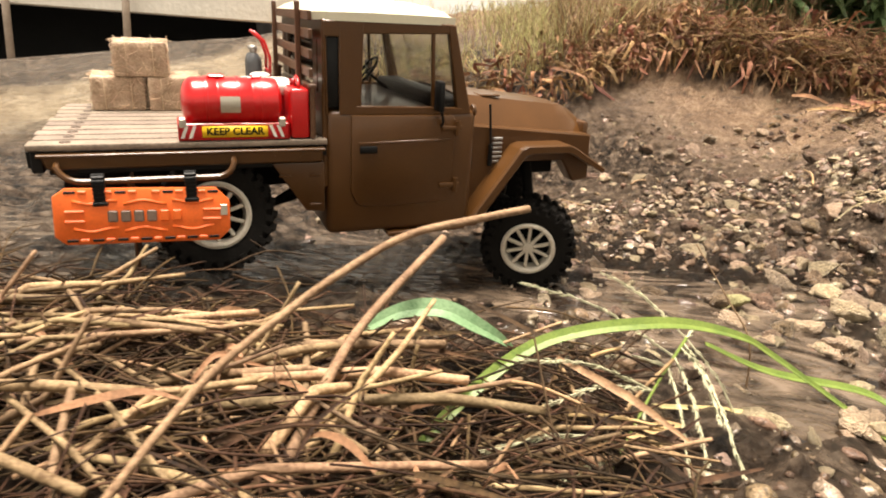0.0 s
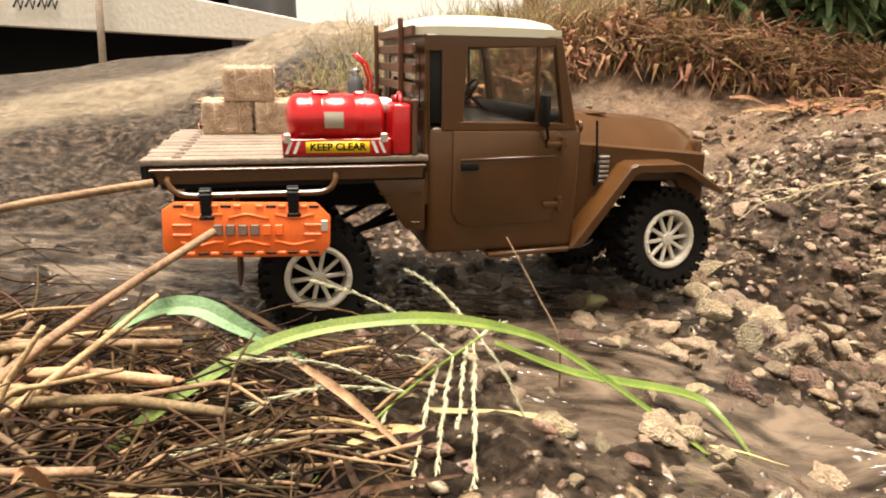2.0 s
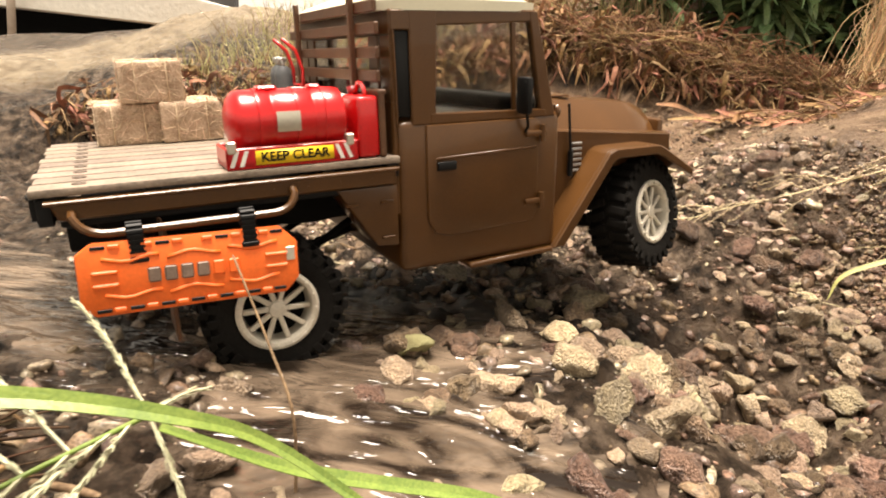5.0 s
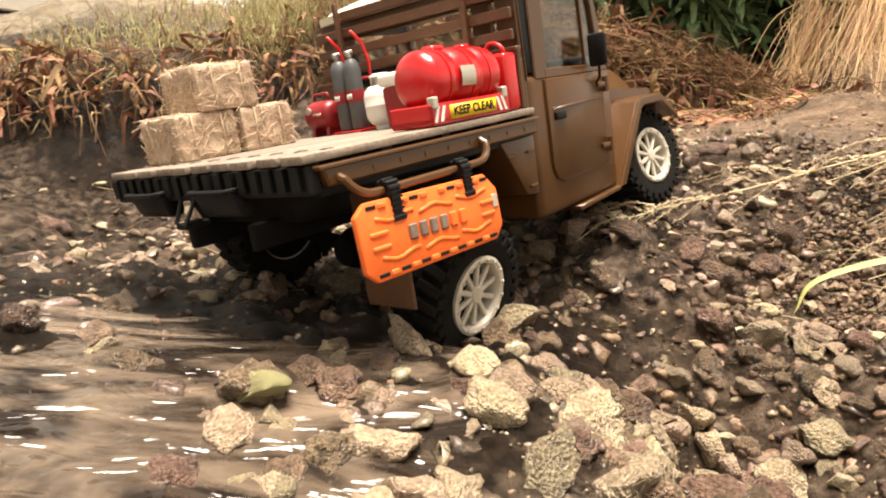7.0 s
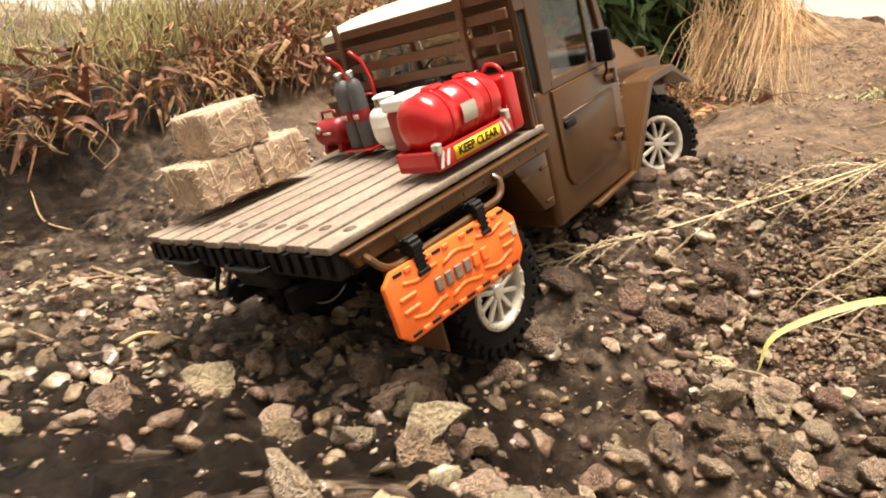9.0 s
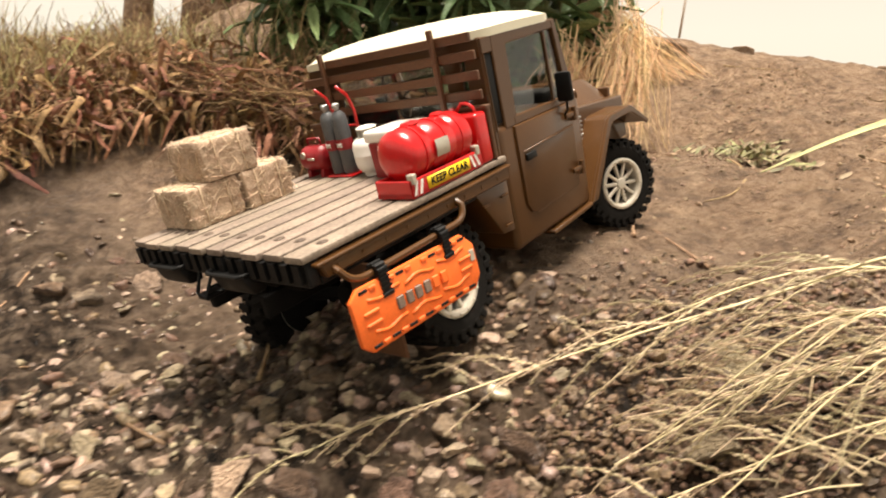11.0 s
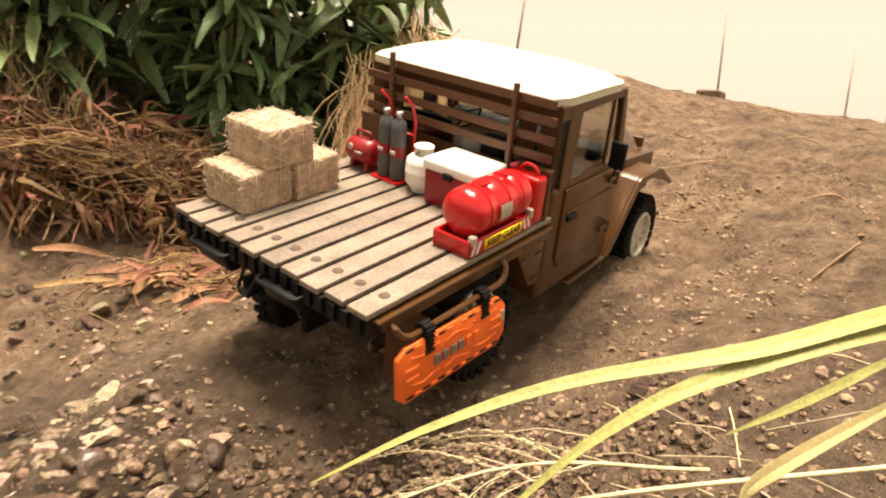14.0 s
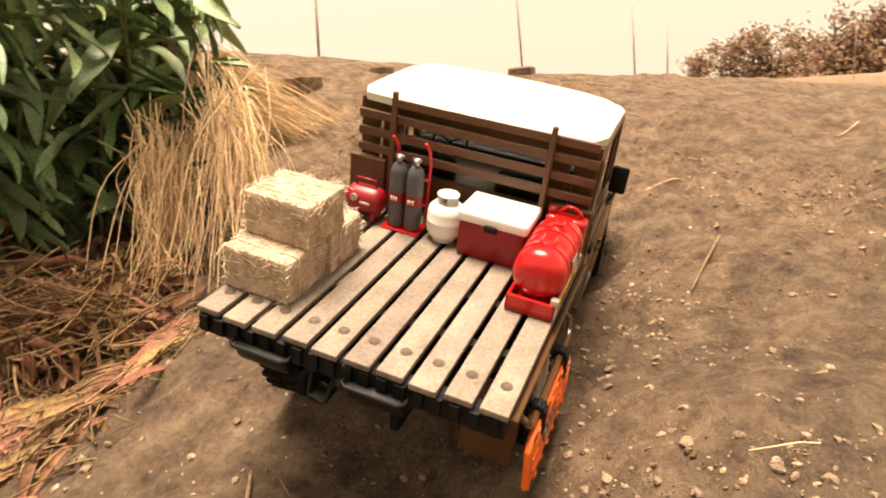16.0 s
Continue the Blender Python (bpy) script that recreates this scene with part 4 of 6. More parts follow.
def relief(x, y):
    """Small ruts, clods and pits of the wet ground."""
    wet = 1 / (1 + math.exp((x - 0.70) / 0.08)) * (1 - 0.55 * stream(x, y))
    p = Vector((x, y, 0.0))
    r = 0.013 * noise.noise(p * 7.0) + 0.008 * noise.noise(p * 19.0 + Vector((5, 1, 0))) * (0.6 + 0.7 * wet)
    lump = max(0.0, 0.5 + 0.9 * noise.noise(p * 5.0 + Vector((2, 7, 0))))
    d = noise.voronoi(p * 38.0 + Vector((noise.noise(p * 60), noise.noise(p * 60 + Vector((9, 3, 0))), 0)) * 0.5)[0]
    r += (0.0165 * wet + 0.0075) * lump * min(0.9, d[1] - d[0])
    e = noise.voronoi(p * 17.0 + Vector((noise.noise(p * 30), noise.noise(p * 30 + Vector((4, 8, 0))), 0)) * 0.4)[0]
    r += 0.021 * wet * lump * (min(0.8, e[1] - e[0]) - 0.3)
    r += 0.0042 * noise.noise(p * 52.0) * (0.6 + 0.8 * wet) + 0.0022 * noise.noise(p * 120.0)
    # broken crust and scuffs of the dry dirt
    scuff = max(0.0, 0.35 + 1.1 * noise.noise(p * 3.3 + Vector((1, 4, 6))))
    r += (1 - wet) * (0.25 + scuff) * (0.024 * (0.4 - abs(noise.noise(p * 13.0 + Vector((3, 3, 1))))) - 0.018 * abs(noise.noise(p * 29.0)) + 0.009 * noise.noise(p * 64.0))
    return r


def build_ground():
    me = bpy.data.meshes.new("ground")

    def axis(a, b, fine, far):
        q = list(np.arange(a, b + 1e-6, fine))
        s, v = fine, b
        while v < far:
            s *= 1.35
            v += s
            q.append(v)
        s, v = fine, a
        while v > -far:
            s *= 1.35
            v -= s
            q.insert(0, v)
        return q
    xs, ys = axis(-0.55, 1.75, 0.0058, 120), axis(0.12, 1.75, 0.0058, 120)
    gx, gy = np.meshgrid(xs, ys)
    gz = lie_all(gx, gy)
    vs = []
    for j, y in enumerate(ys):
        for i, x in enumerate(xs):
            z = float(gz[j, i])
            if -3 < x < 5 and -3 < y < 5:
                z += relief(x, y)
            vs.append((x, y, z))
    n = len(xs)
    fs = [(j * n + i, j * n + i + 1, (j + 1) * n + i + 1, (j + 1) * n + i) for j in range(len(ys) - 1) for i in range(n - 1)]
    me.from_pydata(vs, [], fs)
    me.polygons.foreach_set("use_smooth", [True] * len(fs))
    return me


DIRT = bpy.data.materials.new("dirt")
DIRT.use_nodes = True
dn, dl = DIRT.node_tree.nodes, DIRT.node_tree.links
db = dn["Principled BSDF"]
geo = dn.new("ShaderNodeNewGeometry")
sep = dn.new("ShaderNodeSeparateXYZ")
dl.new(geo.outputs["Position"], sep.inputs[0])


def dnoise(scale, detail=6, rough=0.6):
    q = dn.new("ShaderNodeTexNoise")
    q.inputs["Scale"].default_value, q.inputs["Detail"].default_value, q.inputs["Roughness"].default_value = scale, detail, rough
    dl.new(geo.outputs["Position"], q.inputs["Vector"])
    return q.outputs["Fac"]


def dramp(fac, stops):
    r = dn.new("ShaderNodeValToRGB")
    while len(r.color_ramp.elements) < len(stops):
        r.color_ramp.elements.new(0.5)
    for e, (p, c) in zip(r.color_ramp.elements, stops):
        e.position, e.color = p, (*c, 1)
    dl.new(fac, r.inputs[0])
    return r.outputs[0]


dry = dramp(dnoise(30, 9, 0.78), [(0.32, (0.090, 0.052, 0.031)), (0.48, (0.300, 0.186, 0.110)), (0.68, (0.56, 0.385, 0.245))])
mud = dramp(dnoise(55), [(0.36, (0.010, 0.007, 0.005)), (0.5, (0.105, 0.073, 0.051)), (0.68, (0.33, 0.245, 0.178))])
wetx = dn.new("ShaderNodeMapRange")
wetx.inputs["From Min"].default_value, wetx.inputs["From Max"].default_value = 0.58, 0.92
damp = dn.new("ShaderNodeMath")
damp.operation = "MULTIPLY_ADD"
damp.inputs[1].default_value = 0.8
dl.new(sep.outputs["Y"], damp.inputs[0])
dshift = dn.new("ShaderNodeMath")
dshift.operation = "SUBTRACT"
dshift.inputs[1].default_value = 0.8
dl.new(sep.outputs["X"], dshift.inputs[0])
dl.new(dshift.outputs[0], damp.inputs[2])
dl.new(damp.outputs[0], wetx.inputs["Value"])
edge = dn.new("ShaderNodeMath")
edge.operation = "MULTIPLY_ADD"
edge.inputs[1].default_value = 0.7
dl.new(dnoise(6), edge.inputs[0])
shift = dn.new("ShaderNodeMath")
shift.operation = "SUBTRACT"
shift.inputs[1].default_value = 0.35
shift.use_clamp = True
dl.new(wetx.outputs[0], edge.inputs[2])
dl.new(edge.outputs[0], shift.inputs[0])
dmix = dn.new("ShaderNodeMixRGB")
dl.new(shift.outputs[0], dmix.inputs[0])
dl.new(mud, dmix.inputs[1])
dl.new(dry, dmix.inputs[2])


def dmath(op, a, b=None, clamp=False):
    m = dn.new("ShaderNodeMath")
    m.operation, m.use_clamp = op, clamp
    for i, v in enumerate((a, b)):
        if v is None:
            continue
        if isinstance(v, (int, float)):
            m.inputs[i].default_value = v
        else:
            dl.new(v, m.inputs[i])
    return m.outputs[0]


def dblend(fac, a, b):
    m = dn.new("ShaderNodeMixRGB")
    dl.new(fac, m.inputs[0])
    dl.new(a, m.inputs[1])
    dl.new(b, m.inputs[2])
    return m.outputs[0]


# pale dry sand of the path that climbs behind the creek
ridge = dmath("ADD", dmath("MULTIPLY", sep.outputs["X"], 0.74), dmath("MULTIPLY", sep.outputs["Y"], -0.67))
off = dmath("ABSOLUTE", dmath("ADD", ridge, 1.78))
sandy = dmath("SUBTRACT", dmath("ADD", 1.55, dmath("MULTIPLY", dnoise(5), 0.6)), dmath("MULTIPLY", off, 7.0), True)
sand = dramp(dnoise(30), [(0.3, (0.30, 0.22, 0.14)), (0.55, (0.52, 0.41, 0.28)), (0.75, (0.68, 0.56, 0.40))])
soil = dblend(sandy, dmix.outputs[0], sand)
# dark damp stains in the dirt
stain = dramp(dnoise(9, 5), [(0.36, (0.30, 0.27, 0.25)), (0.50, (1, 1, 1))])
dstain = dn.new("ShaderNodeMixRGB")
dstain.blend_type = "MULTIPLY"
dstain.inputs[0].default_value = 0.42
dl.new(soil, dstain.inputs[1])
dl.new(stain, dstain.inputs[2])
# black rooty soil, carrying painted shade, where the bank breaks off and under straw
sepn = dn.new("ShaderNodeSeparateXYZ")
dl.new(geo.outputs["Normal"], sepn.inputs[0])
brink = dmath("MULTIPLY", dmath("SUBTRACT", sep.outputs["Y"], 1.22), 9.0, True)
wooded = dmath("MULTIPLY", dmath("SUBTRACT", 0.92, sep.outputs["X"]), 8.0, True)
# faces that turn steep get the dark colour as painted shade
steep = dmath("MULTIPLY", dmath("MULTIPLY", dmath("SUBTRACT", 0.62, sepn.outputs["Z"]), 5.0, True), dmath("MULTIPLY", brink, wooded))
ragged = dmath("MULTIPLY", dmath("SUBTRACT", dnoise(7), 0.5), 0.35)


def patch(x, y, rx, ry, soft):
    """1 inside a ragged round patch of ground, 0 outside it."""
    u = dmath("POWER", dmath("MULTIPLY", dmath("SUBTRACT", sep.outputs["X"], x), 1 / rx), 2.0)
    v = dmath("POWER", dmath("MULTIPLY", dmath("SUBTRACT", sep.outputs["Y"], y), 1 / ry), 2.0)
    d = dmath("ADD", dmath("SQRT", dmath("ADD", u, v)), ragged)
    return dmath("MULTIPLY", dmath("SUBTRACT", 1.0, d), soft, True)


# painted straw-gap shade on the matted bank before the creek, and the dark crumbly mound under the flattened grass
# the patch at y 0.71 is black mud with the truck's shade painted in
# the patch at y 1.37 paints the shade of the far bank's hollow
near = dmath("MAXIMUM", patch(-0.24, 0.26, 0.43, 0.24, 5.0), dmath("MAXIMUM", dmath("MULTIPLY", dmath("MAXIMUM", patch(0.84, 0.80, 0.13, 0.095, 3.0), patch(0.02, 1.37, 0.20, 0.09, 3.0)), 0.85), dmath("MULTIPLY", patch(0.27, 0.71, 0.36, 0.17, 2.5), 0.9)))
humus_shade = dramp(dnoise(60), [(0.34, (0.006, 0.004, 0.003)), (0.7, (0.040, 0.024, 0.014))])
dl.new(dblend(dmath("MAXIMUM", steep, near), dstain.outputs[0], humus_shade), db.inputs["Base Color"])
rr = dn.new("ShaderNodeMapRange")
rr.inputs["To Min"].default_value, rr.inputs["To Max"].default_value = 0.26, 0.92
dl.new(shift.outputs[0], rr.inputs["Value"])
dl.new(rr.outputs[0], db.inputs["Roughness"])
# a film of water on the mud
dl.new(dmath("MULTIPLY", dmath("SUBTRACT", 1.0, shift.outputs[0], True), 0.4), db.inputs["Coat Weight"])
db.inputs["Coat Roughness"].default_value = 0.22
dbump = dn.new("ShaderNodeBump")
dbump.inputs["Strength"].default_value, dbump.inputs["Distance"].default_value = 1.0, 0.028
dl.new(dnoise(95, 10, 0.76), dbump.inputs["Height"])
dl.new(dbump.outputs[0], db.inputs["Normal"])
dl.new(dbump.outputs[0], db.inputs["Coat Normal"])

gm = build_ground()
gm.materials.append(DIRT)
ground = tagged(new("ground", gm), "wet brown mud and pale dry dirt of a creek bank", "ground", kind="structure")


def at(x, y, up=0.0):
    return Vector((x, y, lie(x, y) + relief(x, y) + up))


# ---- scatter helpers ----
def joined(name, verts, faces, mat, label, category, kind="stuff", smooth=False):
    me = bpy.data.meshes.new(name)
    me.from_pydata(verts, [], faces)
    if smooth:
        me.polygons.foreach_set("use_smooth", [True] * len(faces))
    me.materials.append(mat)
    return tagged(new(name, me), label, category, kind=kind)


def strand(vs, fs, pts, r, end, sides=4):
    """Add a thin round stem along points to a list of verts and faces."""
    n0 = len(vs)
    pts = [Vector(p) for p in pts]
    up = None
    for i, p in enumerate(pts):
        d = (pts[min(i + 1, len(pts) - 1)] - pts[max(i - 1, 0)]).normalized()
        up = d.orthogonal().normalized() if up is None else (up - d * up.dot(d)).normalized()
        s = d.cross(up)
        rr = r + (end - r) * i / (len(pts) - 1)
        for q in range(sides):
            a = 2 * math.pi * q / sides
            vs.append(tuple(p + (up * math.cos(a) + s * math.sin(a)) * rr))
    for i in range(len(pts) - 1):
        for q in range(sides):
            a, b = n0 + i * sides + q, n0 + i * sides + (q + 1) % sides
            fs.append((a, b, b + sides, a + sides))


def ribbon(vs, fs, pts, width, face=Vector((0, -0.4, 1)), fold=0.25, tip=0.1, base=0.5):
    """Add a folded leaf blade along points."""
    n0 = len(vs)
    pts = [Vector(p) for p in pts]
    m = len(pts) - 1
    for i, p in enumerate(pts):
        d = (pts[min(i + 1, m)] - pts[max(i - 1, 0)]).normalized()
        side = d.cross(face).normalized()
        nor = side.cross(d).normalized()
        k = i / m
        w = width * (base + (1 - base) * min(1, k / 0.3)) * (1 if k < 0.5 else tip + (1 - tip) * (1 - (k - 0.5) / 0.5) ** 0.8)
        vs += [tuple(p - side * w / 2 + nor * fold * w / 2), tuple(p), tuple(p + side * w / 2 + nor * fold * w / 2)]
    for i in range(m):
        a = n0 + 3 * i
        fs += [(a, a + 1, a + 4, a + 3), (a + 1, a + 2, a + 5, a + 4)]


def curve_pts(ctrl, n=6):
    """A smooth line through control points."""
    c = [Vector(p) for p in ctrl]
    c = [c[0] * 2 - c[1]] + c + [c[-1] * 2 - c[-2]]
    out = []
    for i in range(1, len(c) - 2):
        for k in range(n):
            t = k / n
            a, b, d, e = c[i - 1], c[i], c[i + 1], c[i + 2]
            out.append(0.5 * ((2 * b) + (d - a) * t + (2 * a - 5 * b + 4 * d - e) * t * t + (3 * b - a - 3 * d + e) * t ** 3))
    out.append(c[-2])
    return out


# ---- stones ----
STONE = vary(material("stone", (0.34, 0.28, 0.21), 0.6, 0, 0.35, 240, 0.8, 700, spec=0.35, spread=((0.085, 0.058, 0.039), (0.40, 0.305, 0.21))), "Island", 0.45, 0.03)
ROCK = vary(material("rock", (0.36, 0.29, 0.20), 0.45, 0, 0.35, 2.2, 0.55, 9, spread=((0.12, 0.083, 0.050), (0.46, 0.35, 0.232))), "Object", 0.4, 0.02)
WETSTONE = vary(material("wet_stone", (0.12, 0.10, 0.075), 0.2, 0, 0.4, 240, 0.6, 700, spread=((0.025, 0.018, 0.013), (0.32, 0.24, 0.175))), "Island", 0.6, 0.03)


def ico(sub):
    bm = B()
    bmesh.ops.create_icosphere(bm, subdivisions=sub, radius=1)
    v = np.array([q.co[:] for q in bm.verts])
    f = [tuple(q.index for q in p.verts) for p in bm.faces]
    bm.free()
    return v, f


ICO1, ICO2, ICO3 = ico(1), ico(2), ico(3)


def stone_verts(rnd, base, size, cuts=5):
    """A broken stone: a lump cut flat on several sides."""
    v = base.copy()
    for _ in range(cuts):
        n = np.array((rnd.gauss(0, 1), rnd.gauss(0, 1), rnd.gauss(0, 1)))
        n /= np.linalg.norm(n)
        over = np.maximum(0, v @ n - rnd.uniform(0.35, 0.75))
        v = v - over[:, None] * n
    v = v * (1 + 0.16 * np.array([rnd.uniform(-1, 1) for _ in v]))[:, None] if len(v) < 50 else v
    v = v * np.array((rnd.uniform(0.7, 1.25), rnd.uniform(0.6, 1.0), rnd.uniform(0.5, 0.85))) * size
    e = Euler((rnd.uniform(-0.5, 0.5), rnd.uniform(-0.5, 0.5), rnd.uniform(0, 6.28))).to_matrix()
    return v @ np.array(e).T


def stony(x, y):
    """How many stones lie at a place, from 0 to 1."""
    creek = 1 / (1 + math.exp((x - 0.74) / 0.05)) / (1 + math.exp((y - 1.38) / 0.03))
    slope = math.exp(-((x - 0.78) / 0.22) ** 2 - ((y - 1.25) / 0.14) ** 2)
    left = 1 / (1 + math.exp((-0.10 - x + 0.4 * max(0, y - 0.7)) / 0.08))
    straw = 1 / (1 + math.exp((0.06 - x) / 0.03)) if y < 0.45 else 1.0
    rut = 1 - 0.85 * math.exp(-((x - 0.30) / 0.15) ** 2 - ((y - 0.71) / 0.09) ** 2)
    pool = rut * (1 - 0.88 * math.exp(-((x - 0.13) / 0.13) ** 2 - ((y - 0.40) / 0.11) ** 2))
    return pool * (1 - 0.3 * stream(x, y)) * max(creek * left * straw, 0.7 * slope, 0.06 if x < 0.9 else 0.006) * (0.35 + 0.65 * max(0, min(1, 0.5 + 1.3 * noise.noise(Vector((x * 4.2, y * 4.2, 3.3))))))


def scatter_stones():
    rnd = random.Random(5)
    sets = {"dry": ([], []), "wet": ([], []), "mud": ([], [])}
    moulds = [stone_verts(rnd, ICO1[0], 1.0) for _ in range(160)]
    big = [stone_verts(rnd, ICO2[0], 1.0, 8) for _ in range(80)]
    for _ in range(72000):
        near = rnd.random() < 0.5
        x, y = (rnd.uniform(0.05, 0.80), rnd.uniform(0.25, 1.1)) if near else (rnd.uniform(-0.4, 1.35), rnd.uniform(0.2, 1.6))
        w = stream(x, y)
        if rnd.random() > stony(x, y) * (0.55 if y < 0.8 and x < 0.7 else 0.85):
            continue
        size = 0.0016 + 0.0115 * rnd.random() ** 4.2
        c = rnd.random()
        key = "wet" if c < w * 0.7 + 0.08 else "mud" if c < w * 0.6 + (0.90 if y < 0.52 else 0.80 if y < 0.8 and x < 0.7 else 0.50) or size < 0.0026 else "dry"
        vs, fs = sets[key]
        v, tri = (rnd.choice(moulds), ICO1[1]) if size < 0.008 else (rnd.choice(big), ICO2[1])
        n0 = len(vs)
        vs.extend((v * size + np.array(at(x, y, size * rnd.uniform(-0.75, 0.0)))).tolist())
        fs.extend([tuple(i + n0 for i in f) for f in tri])
    joined("gravel", *sets["dry"], STONE, "loose pale broken gravel lying on the mud", "gravel")
    joined("wet_gravel", *sets["wet"], WETSTONE, "dark wet gravel in the creek", "gravel", smooth=True)
    joined("mud_crumbs", *sets["mud"], CRUMB, "dark brown crumbs of broken mud", "mud", smooth=True)


CRUMB = vary(material("mud_crumb", (0.09, 0.055, 0.034), 0.36, 0, 0.4, 260, 1.0, 700, spec=0.3, spread=((0.016, 0.010, 0.007), (0.24, 0.155, 0.098))), "Island", 0.6, 0.02)
CLOD = vary(material("mud_clod", (0.11, 0.07, 0.045), 0.32, 0, 0.4, 2.5, 0.6, 9, spec=0.4, spread=((0.018, 0.011, 0.008), (0.27, 0.18, 0.12))), "Object", 0.45, 0.02)
scatter_stones()


def mound_crumbs():
    """Dark crumbly earth on the mound under the flattened grass."""
    rnd = random.Random(90)
    vs, fs = [], []
    moulds = [stone_verts(rnd, ICO1[0], 1.0, 3) for _ in range(60)]
    for _ in range(11000):
        x, y = rnd.gauss(0.84, 0.08), rnd.gauss(0.79, 0.06)
        size = 0.0011 + 0.0042 * rnd.random() ** 3 + (0.004 if rnd.random() < 0.012 and x < 0.85 else 0)
        n0 = len(vs)
        vs.extend((rnd.choice(moulds) * size + np.array(at(x, y, size * rnd.uniform(-0.2, 0.4)))).tolist())
        fs.extend([tuple(i + n0 for i in f) for f in ICO1[1]])
    joined("earth_crumbs", vs, fs, CRUMB, "dark crumbled earth on the mound", "earth")


DRYCRUMB = vary(material("dirt_crumb", (0.24, 0.155, 0.095), 0.9, 0, 0.4, 200, 1.0, 700, spread=((0.10, 0.060, 0.037), (0.40, 0.275, 0.175))), "Island", 0.4, 0.015)


def dirt_crumbs():
    """Loose crumbs of dry earth strewn over the dirt, thicker in patches."""
    rnd = random.Random(91)
    vs, fs = [], []
    moulds = [stone_verts(rnd, ICO1[0], 1.0, 3) for _ in range(60)]
    for _ in range(40000):
        x, y = rnd.uniform(0.72, 1.75), rnd.uniform(0.62, 1.55)
        if rnd.random() > 0.12 + 1.3 * max(0, noise.noise(Vector((x * 6, y * 6, 8.8)))):
            continue
        size = 0.0009 + 0.0042 * rnd.random() ** 4.5
        n0 = len(vs)
        vs.extend((rnd.choice(moulds) * size + np.array(at(x, y, size * rnd.uniform(-0.4, 0.3)))).tolist())
        fs.extend([tuple(i + n0 for i in f) for f in ICO1[1]])
    joined("dirt_crumbs", vs, fs, DRYCRUMB, "loose crumbs of dry brown earth on the dirt", "earth")


mound_crumbs()
dirt_crumbs()


def build_rock(seed, mat, cuts=4):
    rnd = random.Random(seed)
    v = stone_verts(rnd, ICO3[0], 1.0, cuts)
    for i, p in enumerate(v):
        q = Vector(p)
        v[i] = v[i] * (1 + 0.28 * noise.noise(q * 2.2 + Vector((seed, 0, 0))) + 0.20 * noise.noise(q * 5.0) + 0.13 * noise.noise(q * 11))
    me = bpy.data.meshes.new("rock")
    me.from_pydata(v.tolist(), [], ICO3[1])
    me.polygons.foreach_set("use_smooth", [True] * len(ICO3[1]))
    me.materials.append(mat)
    return me


ROCKS = [build_rock(i + 20, ROCK) for i in range(10)]
CLODS = [build_rock(i + 40, CLOD, 3) for i in range(8)]


def lay_rock(i, x, y, size, turn=0.0, sink=0.42, clod=False):
    if clod:
        ob = tagged(new("mud_clod", CLODS[i % 8]), "dark brown clod of wet mud", "mud clod", "clods on the creek bank")
    else:
        ob = tagged(new("rock", ROCKS[i % 10]), "pale buff rock half sunk in the mud", "rock", "rocks of the creek bed")
    ob.matrix_world = Matrix.Translation(at(x, y, size * (0.45 - sink))) @ Matrix.Rotation(turn, 4, "Z") @ Matrix.Diagonal((size, size, size, 1))
    return ob


rr_ = random.Random(11)
for i in range(300):
    for _ in range(40):
        x, y = (rr_.uniform(0.12, 0.72), rr_.uniform(0.38, 0.95)) if i % 3 else (rr_.uniform(-0.1, 1.0), rr_.uniform(0.6, 1.42))
        if rr_.random() < stony(x, y):
            break
    lay_rock(i, x, y, 0.008 + 0.013 * rr_.random() ** 2, rr_.uniform(0, 6.28), clod=i % 5 < 3)
for i in range(44):  # rough pale rocks crowding the creek's edge
    lay_rock(i, rr_.gauss(0.52, 0.09), rr_.gauss(0.64, 0.075), 0.012 + 0.014 * rr_.random() ** 1.6, rr_.uniform(0, 6.28), sink=0.30, clod=i % 3 == 0)
for i in range(70):  # stones standing in the shallow water
    lay_rock(i + 2, rr_.gauss(0.31, 0.09), rr_.gauss(0.52, 0.08), 0.006 + 0.012 * rr_.random() ** 1.8, rr_.uniform(0, 6.28), sink=0.34, clod=i % 4 == 0)
for i in range(170):  # clods thrown up beside the ruts
    x, y = ((rr_.gauss(0.66, 0.08), rr_.gauss(0.70, 0.10)), (rr_.uniform(0.6, 1.0), rr_.gauss(1.33, 0.05)), (rr_.gauss(0.74, 0.10), rr_.gauss(0.80, 0.06)))[i % 3]
    lay_rock(i, x, y, 0.004 + 0.012 * rr_.random() ** 2.5, rr_.uniform(0, 6.28), clod=i % 4 > 0)
for i, (x, y, s) in enumerate(((0.53, 0.70, 0.024), (0.60, 0.66, 0.020), (0.45, 0.66, 0.016), (0.40, 0.56, 0.017), (0.86, 0.80, 0.018), (0.80, 0.76, 0.020), (0.88, 0.83, 0.014), (0.48, 1.30, 0.02), (0.42, 1.27, 0.018))):
    lay_rock(i + 3, x, y, s, i * 1.1)
MOSSY = material("mossy_stone", (0.5, 0.45, 0.22), 0.85, 0, 0.3, 60, 0.8, 300, spread=((0.10, 0.11, 0.03), (0.66, 0.58, 0.30)))
ob = tagged(new("rock", build_rock(77, MOSSY)), "yellowish rock with a green mossy foot standing in the creek", "rock", "rocks of the creek bed")
ob.matrix_world = Matrix.Translation(at(0.270, 0.605, 0.006)) @ Matrix.Diagonal((0.017, 0.016, 0.018, 1))

